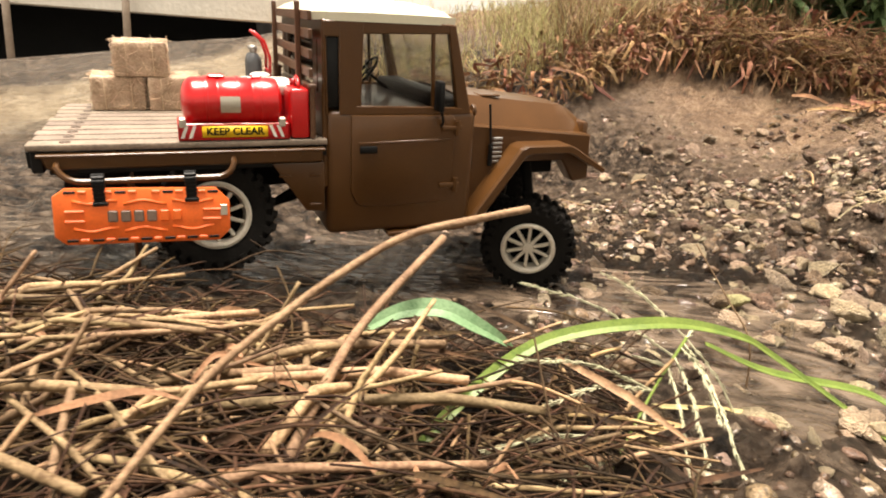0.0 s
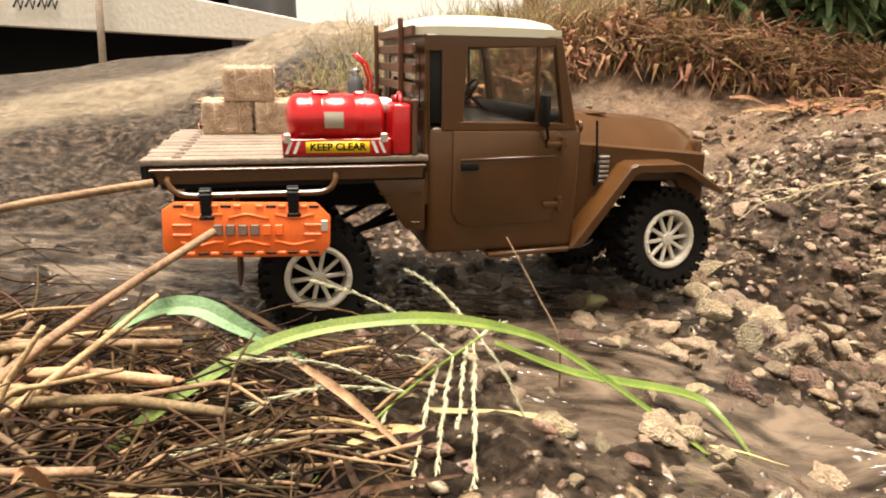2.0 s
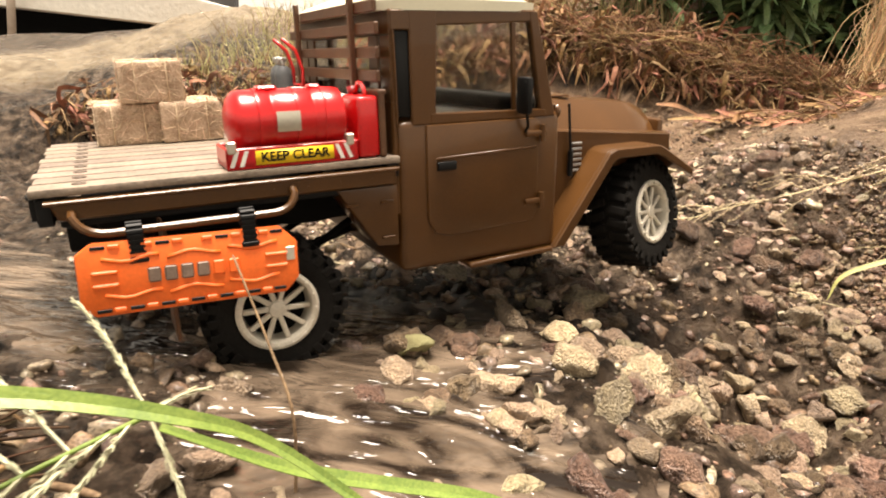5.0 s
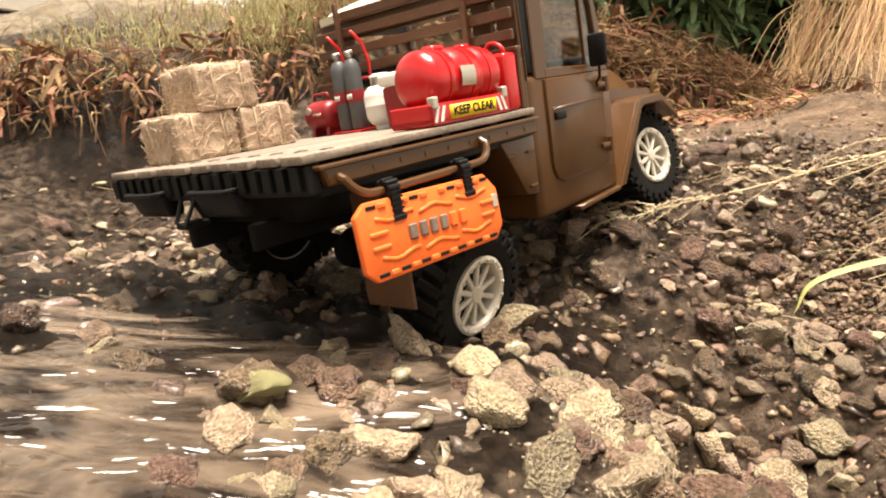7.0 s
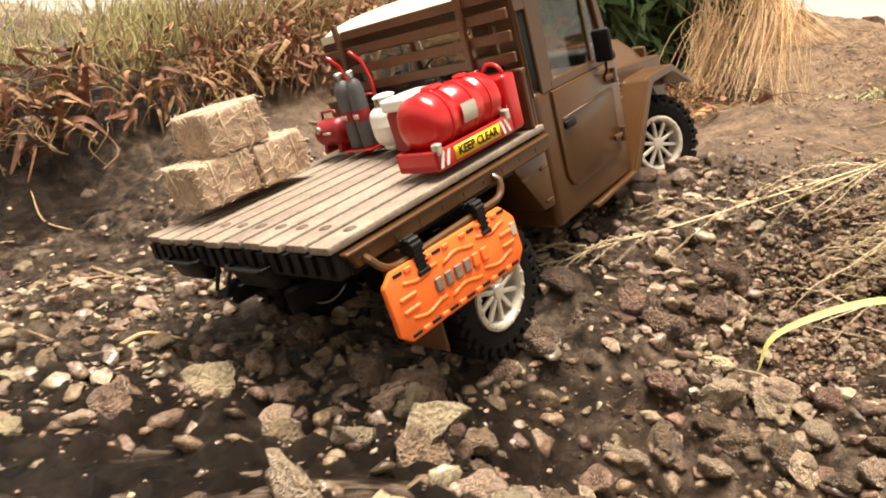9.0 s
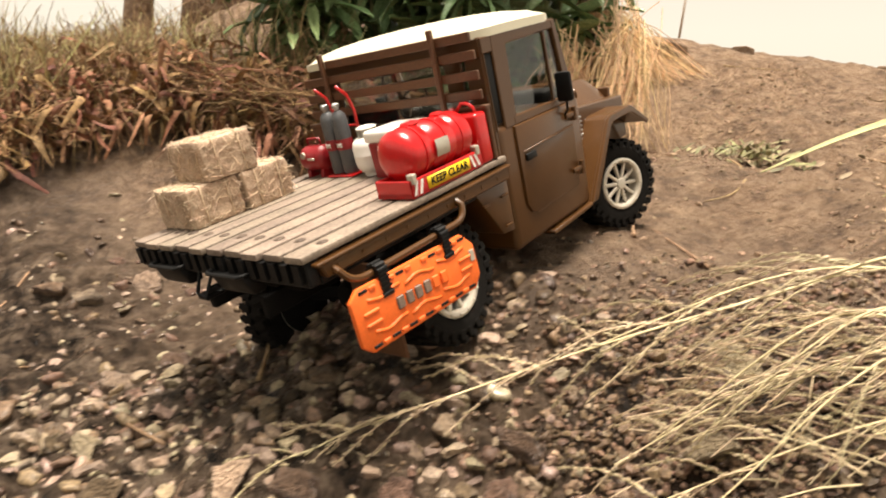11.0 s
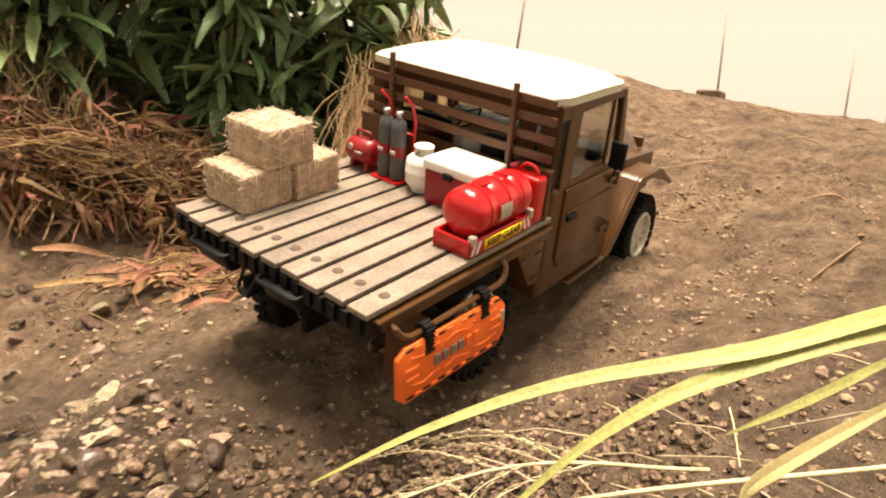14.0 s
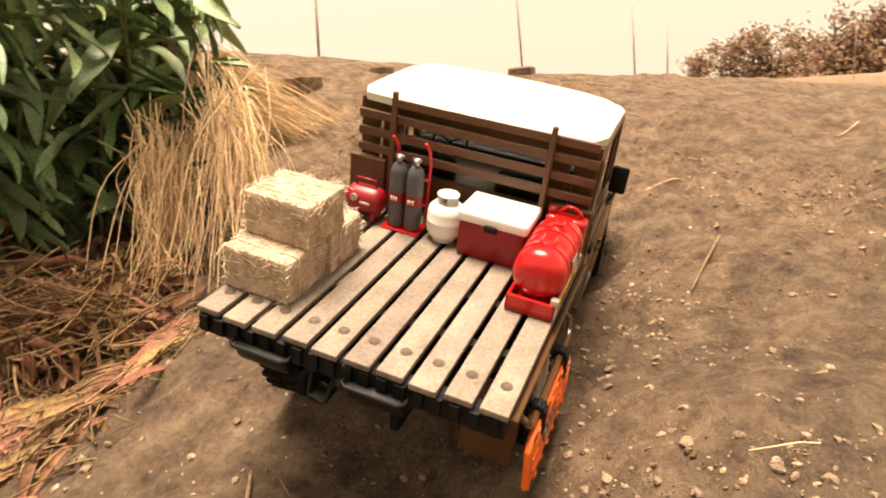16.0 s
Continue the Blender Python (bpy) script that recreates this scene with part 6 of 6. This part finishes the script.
def leaf_mesh(seed):
    rnd = random.Random(seed)
    vs, fs = [], []
    pts, m = [], 9
    droop = rnd.uniform(0.15, 0.75)
    for i in range(m + 1):
        k = i / m
        pts.append(Vector((k * math.cos(droop * k * 0.9), 0.05 * math.sin(k * 3 + seed), 0.22 * k - droop * k * k * 0.7)))
    for i, p in enumerate(pts):
        k = i / m
        w = 0.082 * (math.sin(math.pi * min(1, k * 0.93 + 0.05)) ** 0.8) + 0.006
        wave = 0.012 * math.sin(k * 14 + seed)
        vs += [(p.x, p.y - w, p.z + 0.035 + wave), (p.x, p.y, p.z), (p.x, p.y + w, p.z + 0.035 - wave)]
    for i in range(m):
        a = 3 * i
        fs += [(a, a + 1, a + 4, a + 3), (a + 1, a + 2, a + 5, a + 4)]
    me = bpy.data.meshes.new("leaf")
    me.from_pydata(vs, [], fs)
    me.polygons.foreach_set("use_smooth", [True] * len(fs))
    me.materials.append(LEAFM)
    return me


LEAVES = [leaf_mesh(i) for i in range(7)]


def build_bush(x, y, height, stems, leaves, seed, lean=(0, 0)):
    rnd = random.Random(seed)
    b = thing("bush", "dark green bush with long narrow drooping leaves", "bush", "bushes on the bank")
    b.location = at(x, y)
    sticks = []
    for i in range(stems):
        a = rnd.uniform(0, 6.28)
        h = height * rnd.uniform(0.6, 1.0)
        sp = h * rnd.uniform(0.12, 0.55)
        top = Vector((math.cos(a) * sp + lean[0] * h, math.sin(a) * sp + lean[1] * h, h))
        foot = Vector((rnd.gauss(0, 0.04), rnd.gauss(0, 0.04), -0.02))
        pts = curve_pts((foot, foot.lerp(top, 0.5) + Vector((0, 0, 0.1 * h)), top), 6)
        bm = B()
        tube(bm, pts, 0.0045, 6, 0.0015)
        part("stem", bm, STEMM, b)
        sticks.append(pts)
    for i in range(leaves):
        pts = rnd.choice(sticks)
        u = rnd.uniform(0.12, 1.0) * (len(pts) - 1)
        k = min(int(u), len(pts) - 2)
        p = pts[k].lerp(pts[k + 1], u - k)
        L = rnd.uniform(0.085, 0.165)
        ob = new("leaf", LEAVES[i % 7])
        ob.parent = b
        ob.matrix_local = Matrix.Translation(p) @ Euler((rnd.gauss(0, 0.4), rnd.gauss(0.25, 0.45), rnd.uniform(0, 6.28))).to_matrix().to_4x4() @ Matrix.Diagonal((L, L * rnd.uniform(0.7, 1.15), L, 1))
    return b


build_bush(0.98, 1.60, 0.42, 13, 470, 1, (0.0, -0.08))
build_bush(0.78, 1.66, 0.40, 13, 520, 2, (-0.05, -0.1))
build_bush(1.16, 1.62, 0.40, 12, 390, 3, (0.1, -0.10))
build_bush(0.95, 1.82, 0.52, 9, 200, 4)


# ---- dead growth on the far bank ----
def dead_bank():
    rnd = random.Random(14)
    brown, pale, leaf = ([], []), ([], []), ([], [])
    for i in range(5200):
        x = rnd.uniform(-0.40, 1.10)
        if x < 0.28 and rnd.random() < 0.75:
            continue
        y = float(bank_edge(x)) + abs(rnd.gauss(0, 0.05)) - 0.015
        p = at(x, y, rnd.uniform(0.0, 0.03))
        ln = rnd.uniform(0.02, 0.085)
        if rnd.random() < 0.55:  # roots and stems that hang over the edge
            d = Vector((rnd.gauss(0, 0.25), rnd.gauss(-0.35, 0.2), rnd.gauss(-0.7, 0.4)))
        else:
            d = Vector((rnd.gauss(0.7, 0.5), rnd.gauss(-0.2, 0.3), rnd.gauss(-0.1, 0.3)))
        d = d.normalized() * ln
        q = p + d
        q.z = max(q.z, lie(q.x, q.y) + 0.004, p.z - 0.10)
        pts = curve_pts((p, p.lerp(q, 0.5) + Vector((rnd.gauss(0, 0.01), rnd.gauss(-0.01, 0.01), rnd.gauss(0.012, 0.01))), q), 3)
        c = rnd.random()
        if c < 0.46:
            strand(*brown, pts, rnd.uniform(0.0007, 0.0019), 0.0005, 4)
        elif c < 0.58:
            strand(*pale, pts, rnd.uniform(0.0007, 0.0018), 0.0006, 4)
        else:
            ribbon(*leaf, pts, rnd.uniform(0.004, 0.011), Vector((rnd.gauss(0, 0.6), -0.6, rnd.gauss(0.3, 0.6))), rnd.uniform(-0.6, 0.6), 0.3)
    joined("dead_stems", *brown, ROOT, "tangle of brown roots and dead stems hanging on the bank", "dead stems", smooth=True)
    joined("straw_stems", *pale, PALE, "pale dry stems hanging on the bank", "dry stems", smooth=True)
    joined("dead_leaves", *leaf, DEAD, "curled rust-brown dead leaves on the bank", "dead leaves", smooth=True)
    vs, fs = [], []  # the rolled straw along the edge
    for i in range(420):
        x = rnd.uniform(0.56, 1.04)
        y = float(bank_edge(x)) - 0.010 + rnd.gauss(0, 0.024)
        p = at(x, float(bank_edge(x)) + 0.05, rnd.gauss(-0.006, 0.018))
        p.y = y
        d = Vector((rnd.uniform(0.03, 0.11), rnd.gauss(0, 0.035), rnd.gauss(-0.014, 0.032)))
        strand(vs, fs, curve_pts((p - d * 0.5, p + Vector((0, 0, rnd.gauss(0, 0.004))), p + d * 0.5), 3), rnd.uniform(0.0007, 0.0014), 0.0006, 4)
    joined("straw_roll", vs, fs, ROOT, "brown straw and roots rolled along the bank's edge", "straw", smooth=True)


ROOT = vary(material("bank_root", (0.2, 0.11, 0.055), 0.8, 0, 0.4, 90, 0.4, 500, spec=0.25, spread=((0.045, 0.024, 0.013), (0.38, 0.23, 0.115))), "Island", 0.55, 0.025)
STRAWROLL = vary(material("straw_roll", (0.36, 0.22, 0.10), 0.8, 0, 0.35, 90, 0.4, 500, spread=((0.13, 0.075, 0.036), (0.44, 0.30, 0.16))), "Island", 0.5, 0.015)
dead_bank()


def dry_tufts():
    """Standing dry grass on top of the far bank, and the tan sheaves beside the bush."""
    rnd = random.Random(30)
    tan, green = ([], []), ([], [])
    for i in range(4200):
        x = rnd.uniform(-0.22, 0.80)
        if (x > 0.50 or x < 0.12) and rnd.random() < 0.6:
            continue
        y = float(bank_edge(x)) + 0.03 + 0.9 * rnd.random() ** 1.6
        p = at(x, y)
        h = rnd.uniform(0.04, 0.12) * (0.45 if y > 1.75 or x < 0.1 else 1.0) * (0.6 + 0.8 * max(0, 0.5 + noise.noise(Vector((x * 4, y * 4, 1)))))
        tip = p + Vector((rnd.gauss(0, 0.35), rnd.gauss(-0.15, 0.3), 1)) * h
        vs, fs = green if rnd.random() < 0.22 + 0.5 * (x < 0.25) else tan
        strand(vs, fs, curve_pts((p, p.lerp(tip, 0.5) + Vector((rnd.gauss(0, 0.01), 0, 0.01)), tip), 2), rnd.uniform(0.0008, 0.0017), 0.0004, 3)
    joined("standing_dry_grass", *tan, STRAWROLL, "dry brown grass standing on top of the bank", "dry grass", smooth=True)
    joined("yellow_green_grass", *green, YGRASS, "yellow-green grass standing on top of the bank", "grass", smooth=True)
    for top, foot, wide, n, label in (((1.17, 1.47, 0.445), (1.10, 1.40, 0.285), 0.035, 190, "tan dry grass sheaf hanging beside the bush"),
                               ((1.29, 1.62, 0.60), (1.27, 1.49, 0.30), 0.045, 240, "long tan dry grass sheaf hanging beside the bush"),
                               ((1.37, 1.66, 0.55), (1.50, 1.53, 0.37), 0.030, 200, "tan dry grass sheaf slanting down the dirt slope"),
                               ((1.24, 1.42, 0.50), (1.19, 1.33, 0.31), 0.050, 170, "pale dry grass sheaf fanned out before the bush")):
        vs, fs = [], []
        for i in range(n):
            a = Vector(top) + Vector((rnd.gauss(0, 0.022), rnd.gauss(0, 0.02), rnd.gauss(0, 0.035)))
            k = rnd.uniform(0.4, 1.12)
            b = Vector(top).lerp(Vector(foot), k) + Vector((rnd.gauss(0, wide), rnd.gauss(0, wide * 0.4), 0)) * k
            b.z = max(b.z, lie(b.x, b.y) + 0.003)
            strand(vs, fs, curve_pts((a, a.lerp(b, 0.45) + Vector((rnd.gauss(0, 0.012), rnd.gauss(-0.012, 0.008), rnd.gauss(0.012, 0.01))), b), 4), 0.0011, 0.0005, 3)
        me = bpy.data.meshes.new("grass_sheaf")
        me.from_pydata(vs, [], fs)
        me.materials.append(SHEAF)
        tagged(new("grass_sheaf", me), label, "dry grass", "grass sheaves beside the bush")
    # a straight dry stem that leans across the bank
    bm = B()
    tube(bm, [(0.00, 2.02, 0.275), (0.30, 1.93, 0.383), (0.68, 1.81, 0.52)], 0.0032, 6, 0.0018)
    tagged(new("dry_reed", mesh_of(bm, "dry_reed", STALK)), "long straight dry stem leaning across the bank", "reed stalk", "dry reed stalks")
    # matted straw and dead leaves on the ground under the bush
    dark, leaf = ([], []), ([], [])
    for i in range(620):
        x, y = rnd.gauss(0.93, 0.07), rnd.gauss(1.31, 0.05)
        p = at(x, y, rnd.uniform(0, 0.02))
        a = rnd.gauss(0.3, 0.8)
        d = Vector((math.cos(a), math.sin(a), rnd.gauss(0, 0.2))) * rnd.uniform(0.015, 0.05)
        pts = curve_pts((p - d, p + Vector((0, 0, 0.006)), p + d), 3)
        if rnd.random() < 0.75:
            strand(*dark, pts, rnd.uniform(0.0007, 0.0016), 0.0005, 4)
        else:
            ribbon(*leaf, pts, rnd.uniform(0.005, 0.012), Vector((rnd.gauss(0, 0.6), -0.6, 0.6)), 0.4, 0.3)
    joined("matted_straw", *dark, ROOT, "brown straw matted under the bush", "straw", smooth=True)
    joined("dead_leaves", *leaf, DEAD, "rust-brown dead leaves under the bush", "dead leaves", smooth=True)
    # low green weed on the slope beyond
    vs, fs = [], []
    for i in range(330):
        x, y = rnd.gauss(1.30, 0.028), rnd.gauss(1.19, 0.045)
        p = at(x, y)
        d = Vector((rnd.gauss(0, 0.6), rnd.gauss(-0.2, 0.5), rnd.uniform(0.15, 0.7))) * rnd.uniform(0.010, 0.026)
        ribbon(vs, fs, curve_pts((p, p + d * 0.6, p + d), 2), rnd.uniform(0.003, 0.007), Vector((0, -0.6, 0.8)), 0.3, 0.2)
    joined("low_weeds", vs, fs, WEED, "low dull green weeds on the dirt slope", "weeds", smooth=True)


YGRASS = vary(material("yellow_green_stem", (0.36, 0.32, 0.12), 0.75, 0, 0.3, 90, 0.3, 500, spread=((0.26, 0.23, 0.08), (0.62, 0.55, 0.28))), "Island", 0.35, 0.03)
WEED = vary(material("weed_leaf", (0.21, 0.18, 0.09), 0.7, 0, 0.35, 60, 0.3, 400), "Island", 0.5, 0.05)
dry_tufts()


def dirt_litter():
    """Dry stems and twigs lying singly on the dirt."""
    rnd = random.Random(61)
    for i in range(46):
        x, y = rnd.uniform(0.9, 2.1), rnd.uniform(0.75, 1.65)
        if i < 14:
            x, y = rnd.uniform(-0.1, 0.6), rnd.uniform(0.85, 1.35)
        a, ln = rnd.uniform(0, 6.28), rnd.uniform(0.03, 0.13)
        d = Vector((math.cos(a), math.sin(a), 0)) * ln * 0.5
        c = at(x, y, 0.004)
        pts = [c - d, c + Vector((rnd.gauss(0, 0.006), rnd.gauss(0, 0.006), 0.004)), c + d]
        for q in pts:
            q.z = lie(q.x, q.y) + relief(q.x, q.y) + 0.003
        bm = B()
        r = rnd.uniform(0.0009, 0.0024)
        tube(bm, curve_pts(pts, 4), r, 6, r * 0.5)
        tagged(new("twig", mesh_of(bm, "twig", STALK)), "thin dry twig lying on the dirt", "twig", "twigs on the dirt")


dirt_litter()


# ---- far things ----
WALL = material("pale_wall", (0.70, 0.66, 0.58), 0.8, 0, 0.1, 3, 0.2, 40)
BAYSHADE_SCRAWL = material("bay_shade_and_scrawl", (0.012, 0.012, 0.012), 0.9, 0, 0.2, 4, 0.1, 30)
POSTM = material("grey_post", (0.42, 0.34, 0.27), 0.8, 0, 0.2, 12, 0.2, 60)
BARK = material("bark", (0.16, 0.10, 0.06), 0.9, 0, 0.4, 20, 1.0, 60)


def build_shed():
    shed = thing("open_shed", "pale shed wall over a long dark open bay", "shed")
    bm = B()
    # wall panel over the bay: tilts down to the right as the roof falls
    prism(bm, [(-4.2, 0.69), (-1.0, 0.515), (-0.5, 0.49), (-0.5, 0.585), (-1.1, 0.70), (-1.6, 1.2), (-4.2, 1.4)], 3.40, 3.48, 0.005, 1)
    wall = part("wall", bm, WALL, shed, "pale wall panel")
    # near-black colour on the inner walls stands in for the bay's shade
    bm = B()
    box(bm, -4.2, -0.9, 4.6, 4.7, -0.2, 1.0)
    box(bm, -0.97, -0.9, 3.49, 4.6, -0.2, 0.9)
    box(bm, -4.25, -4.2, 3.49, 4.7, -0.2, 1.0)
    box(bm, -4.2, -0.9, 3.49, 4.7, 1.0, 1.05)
    part("bay", bm, BAYSHADE_SCRAWL, shed, "inside of the bay, its shade painted near-black")
    for x in (-2.16, -1.58):
        bm = B()
        tube(bm, [(x, 3.34, 0.05), (x + 0.05, 3.34, 1.1)], 0.018, 10)
        part("post", bm, POSTM, shed)
    for i, x in enumerate((-2.0, -1.94, -1.88, -1.83)):  # scrawl, unreadable
        bm = B()
        tube(bm, [(x, 3.39, 0.66), (x + 0.025, 3.39, 0.70), (x + 0.035, 3.39, 0.65), (x + 0.05, 3.39, 0.69)], 0.005, 5)
        part("scrawl", bm, BAYSHADE_SCRAWL, wall, "dark unreadable scrawl")
    return shed


build_shed()


def build_post(x, y, h, lean):
    bm = B()
    z = lie(x, y)
    tube(bm, [(x, y, z - 0.05), (x + lean * h, y, z + h)], 0.0045, 7, 0.003)
    return tagged(new("stick", mesh_of(bm, "stick", POSTM)), "thin bare stick standing in the dirt", "stick", "sticks in the dirt")


for a, d, h, lean in ((31.9, 2.6, 0.42, -0.03), (22.8, 3.0, 0.35, -0.02), (20.3, 3.4, 0.3, 0.05), (49.0, 2.0, 0.3, 0.12)):
    build_post(0.736 + d * math.cos(radians(a)), 0.644 + d * math.sin(radians(a)), h, lean)


def build_block(x, y, s):
    bm = B()
    box(bm, -s, s, -s * 0.6, s * 0.6, -s * 0.3, s * 0.55, s * 0.08, 1)
    ob = tagged(new("dirt_block", mesh_of(bm, "dirt_block", BARK)), "brown squared block lying on the dirt crest", "block", "blocks on the crest")
    ob.matrix_world = Matrix.Translation((x, y, lie(x, y))) @ Matrix.Rotation(0.4, 4, "Z")


for x, y, s in ((2.30, 1.62, 0.05), (1.62, 1.72, 0.045), (1.86, 1.72, 0.03)):
    build_block(x, y, s)

FARLEAF = vary(material("far_foliage", (0.16, 0.085, 0.045), 0.9, 0, 0.3, 5, 0.2, 30, spread=((0.09, 0.05, 0.03), (0.26, 0.15, 0.085))), "Island", 0.4, 0.03)


def build_tree(x, y, h, seed, wide=0.6):
    rnd = random.Random(seed)
    z = lie(x, y)
    t = thing("tree", "far brown bushy tree behind the dirt rise", "tree", "far trees")
    t.location = (x, y, z)
    bm = B()
    tube(bm, [(0, 0, -0.1), (0.02 * h, 0, h * 0.5), (0.0, 0.03 * h, h * 0.9)], 0.035 * h, 8, 0.012 * h)
    for i in range(7):
        a = rnd.uniform(0, 6.28)
        k = rnd.uniform(0.25, 0.8)
        tube(bm, [(0.015 * h, 0, h * k), (math.cos(a) * h * wide * 0.5, math.sin(a) * h * wide * 0.5, h * (k + 0.2))], 0.014 * h, 5, 0.004 * h)
    part("trunk", bm, BARK, t)
    vs, fs = [], []
    hubs = [Vector((rnd.gauss(0, wide * h * 0.35), rnd.gauss(0, wide * h * 0.35), h * rnd.uniform(0.15, 1.0))) for _ in range(22)]
    for i in range(1500):
        c = rnd.choice(hubs) + Vector((rnd.gauss(0, 0.1), rnd.gauss(0, 0.1), rnd.gauss(0, 0.09))) * h
        d = Vector((rnd.gauss(0, 1), rnd.gauss(0, 1), rnd.gauss(0, 1))).normalized() * 0.05 * h
        e = d.orthogonal().normalized() * 0.022 * h
        n0 = len(vs)
        vs += [tuple(c - d), tuple(c + e), tuple(c + d), tuple(c - e)]
        fs.append((n0, n0 + 1, n0 + 2, n0 + 3))
    me = bpy.data.meshes.new("crown")
    me.from_pydata(vs, [], fs)
    me.materials.append(FARLEAF)
    ob = new("crown", me)
    ob.parent = t
    return t


for i, (a, h) in enumerate(((20.5, 1.3), (18.0, 1.9), (15.6, 2.3), (13.4, 2.7), (11.0, 2.4), (8.6, 2.8), (6.2, 2.9), (3.5, 3.0))):
    d = 34 + 3 * math.sin(i * 2.1)
    build_tree(0.74 + d * math.cos(radians(a)), 0.64 + d * math.sin(radians(a)), h, 50 + i)
for a, d in ((12.0, 9.0), (7.4, 8.0)):
    build_post(0.74 + d * math.cos(radians(a)), 0.64 + d * math.sin(radians(a)), 0.75, 0.0)


def build_near_tree(x, y, r, seed):
    """A trunk behind the bank, its crown high over the path."""
    rnd = random.Random(seed)
    t = thing("tree", "rough brown tree trunk standing behind the bank", "tree", "trees behind the bank")
    t.location = (x, y, lie(x, y) - 0.05)
    bm = B()
    tube(bm, curve_pts([(0, 0, 0), (0.03, 0, 0.5), (-0.02, 0.04, 1.2), (0.05, 0.1, 2.2)], 5), r, 14, r * 0.6)
    for v in bm.verts:
        v.co += v.normal * r * 0.18 * noise.noise(Vector((v.co.x * 20, v.co.y * 20, v.co.z * 5)))
    trunk = part("trunk", bm, BARK, t)
    vs, fs = [], []
    for i in range(5):
        a = rnd.uniform(0, 6.28)
        tip = Vector((math.cos(a) * 0.6, math.sin(a) * 0.6, rnd.uniform(1.9, 2.5)))
        bm = B()
        tube(bm, [(0.02, 0.06, rnd.uniform(1.4, 2.1)), tuple(tip)], r * 0.3, 7, r * 0.08)
        part("limb", bm, BARK, t)
        for k in range(10):
            c = tip + Vector((rnd.gauss(0, 0.2), rnd.gauss(0, 0.2), rnd.gauss(0, 0.15)))
            d = Vector((rnd.gauss(0, 1), rnd.gauss(0, 1), rnd.gauss(0, 0.6))).normalized() * 0.06
            ribbon(vs, fs, [c - d, c + Vector((0, 0, 0.01)), c + d], 0.035, Vector((0, 0.1, 1)), 0.2, 0.1)
    me = bpy.data.meshes.new("crown")
    me.from_pydata(vs, [], fs)
    me.materials.append(LEAFM)
    ob = new("crown", me)
    ob.parent = t


for i, (x, y, r) in enumerate(((0.69, 2.72, 0.095), (0.47, 2.78, 0.045))):
    build_near_tree(x, y, r, 80 + i)


# ---- what moves ----
def motions():
    deck = [(t, pose(x, y, z, a, b, c)) for t, x, y, z, a, b, c in DRIVE]
    base = Matrix.Translation((MID, 0, -GROUND))
    walk(pickup, [(t, m @ base) for t, m in deck])
    for ob, rest in LOAD:
        walk(ob, [(t, m @ rest) for t, m in deck])
    # the wheels roll with the way that the truck has gone, and the front ones steer
    way = [0.0]
    for (t0, a), (t1, b) in zip(deck, deck[1:]):
        step = b.translation - a.translation
        ahead = (a.to_3x3() @ Vector((1, 0, 0)) + b.to_3x3() @ Vector((1, 0, 0))).normalized()
        way.append(way[-1] + max(0.0, step.dot(ahead)))
    times = [t for t, _ in deck]
    steer = [(0, -28), (1, -15), (2, 6), (2.5, 14), (3, 27), (4.2, 30), (6.5, -5), (7, -10), (8, -36), (8.2, -36), (10.3, -12), (12, -33), (13, -15), (14, 3), (16, 8)]
    # how far each axle's end on the tank's side is pushed up into its arch
    front = [(0, -0.011), (1, -0.001), (2, 0.0135), (3, 0.017), (4.2, 0.022), (7, 0.022), (8, 0.0165), (10.5, 0.010), (12, 0.004), (13, -0.001), (14, 0.006), (16, 0.002)]
    rear = [(0, 0.030), (1, 0.012), (2, 0.001), (3, 0.007), (4.2, 0.012), (6.5, -0.001), (7, -0.003), (7.5, -0.010), (8, 0.003), (10.3, 0.021), (12.5, 0.027), (16, 0.025)]

    def pick(rows, t):
        return float(np.interp(t, [q[0] for q in rows], [q[1] for q in rows]))
    # and the same for the far side
    front_far = [(t, -0.5 * v) for t, v in front]
    rear_far = [(0, -0.006), (4.2, -0.002), (6.5, 0.024), (7, 0.031), (7.5, 0.031), (8.2, 0.024), (10.3, 0.004), (12, -0.008), (13.5, -0.015), (14.5, -0.004), (16, 0.010)]
    fine = [i * 0.25 for i in range(65)]

    def tilt(t, near, far):
        return math.degrees(math.atan2(pick(far, t) - pick(near, t), 0.17))
    for w, (x, y) in zip(wheels, HUBS):
        rows = []
        for t in fine:
            s = float(np.interp(t, times, way))
            side = -1 if y > 0 else 1
            near, far = (front, front_far) if x > 0.3 else (rear, rear_far)
            lift = pick(near if side > 0 else far, t)
            spin = Matrix.Rotation((s / 0.0455) * side, 4, "Y")
            turn = pose(0, 0, 0, 0, 0, pick(steer, t)) if x > 0.3 else Matrix()
            knuckle = pose(x - MID, -side * 0.055, 0.0455 + lift, tilt(t, near, far))
            rows.append((t, knuckle @ turn @ pose(0, side * (0.055 - abs(y)), 0, 0, 0, 0 if side > 0 else 180) @ spin))
        walk(w, rows)
    for axle, near, far in zip(AXLES, (rear, front), (rear_far, front_far)):
        hub = pose(0, 0, GROUND - 0.098)
        walk(axle, [(t, pose(0, 0, (pick(near, t) + pick(far, t)) / 2) @ hub @ pose(0, 0, 0, tilt(t, near, far)) @ hub.inverted()) for t in fine])


motions()
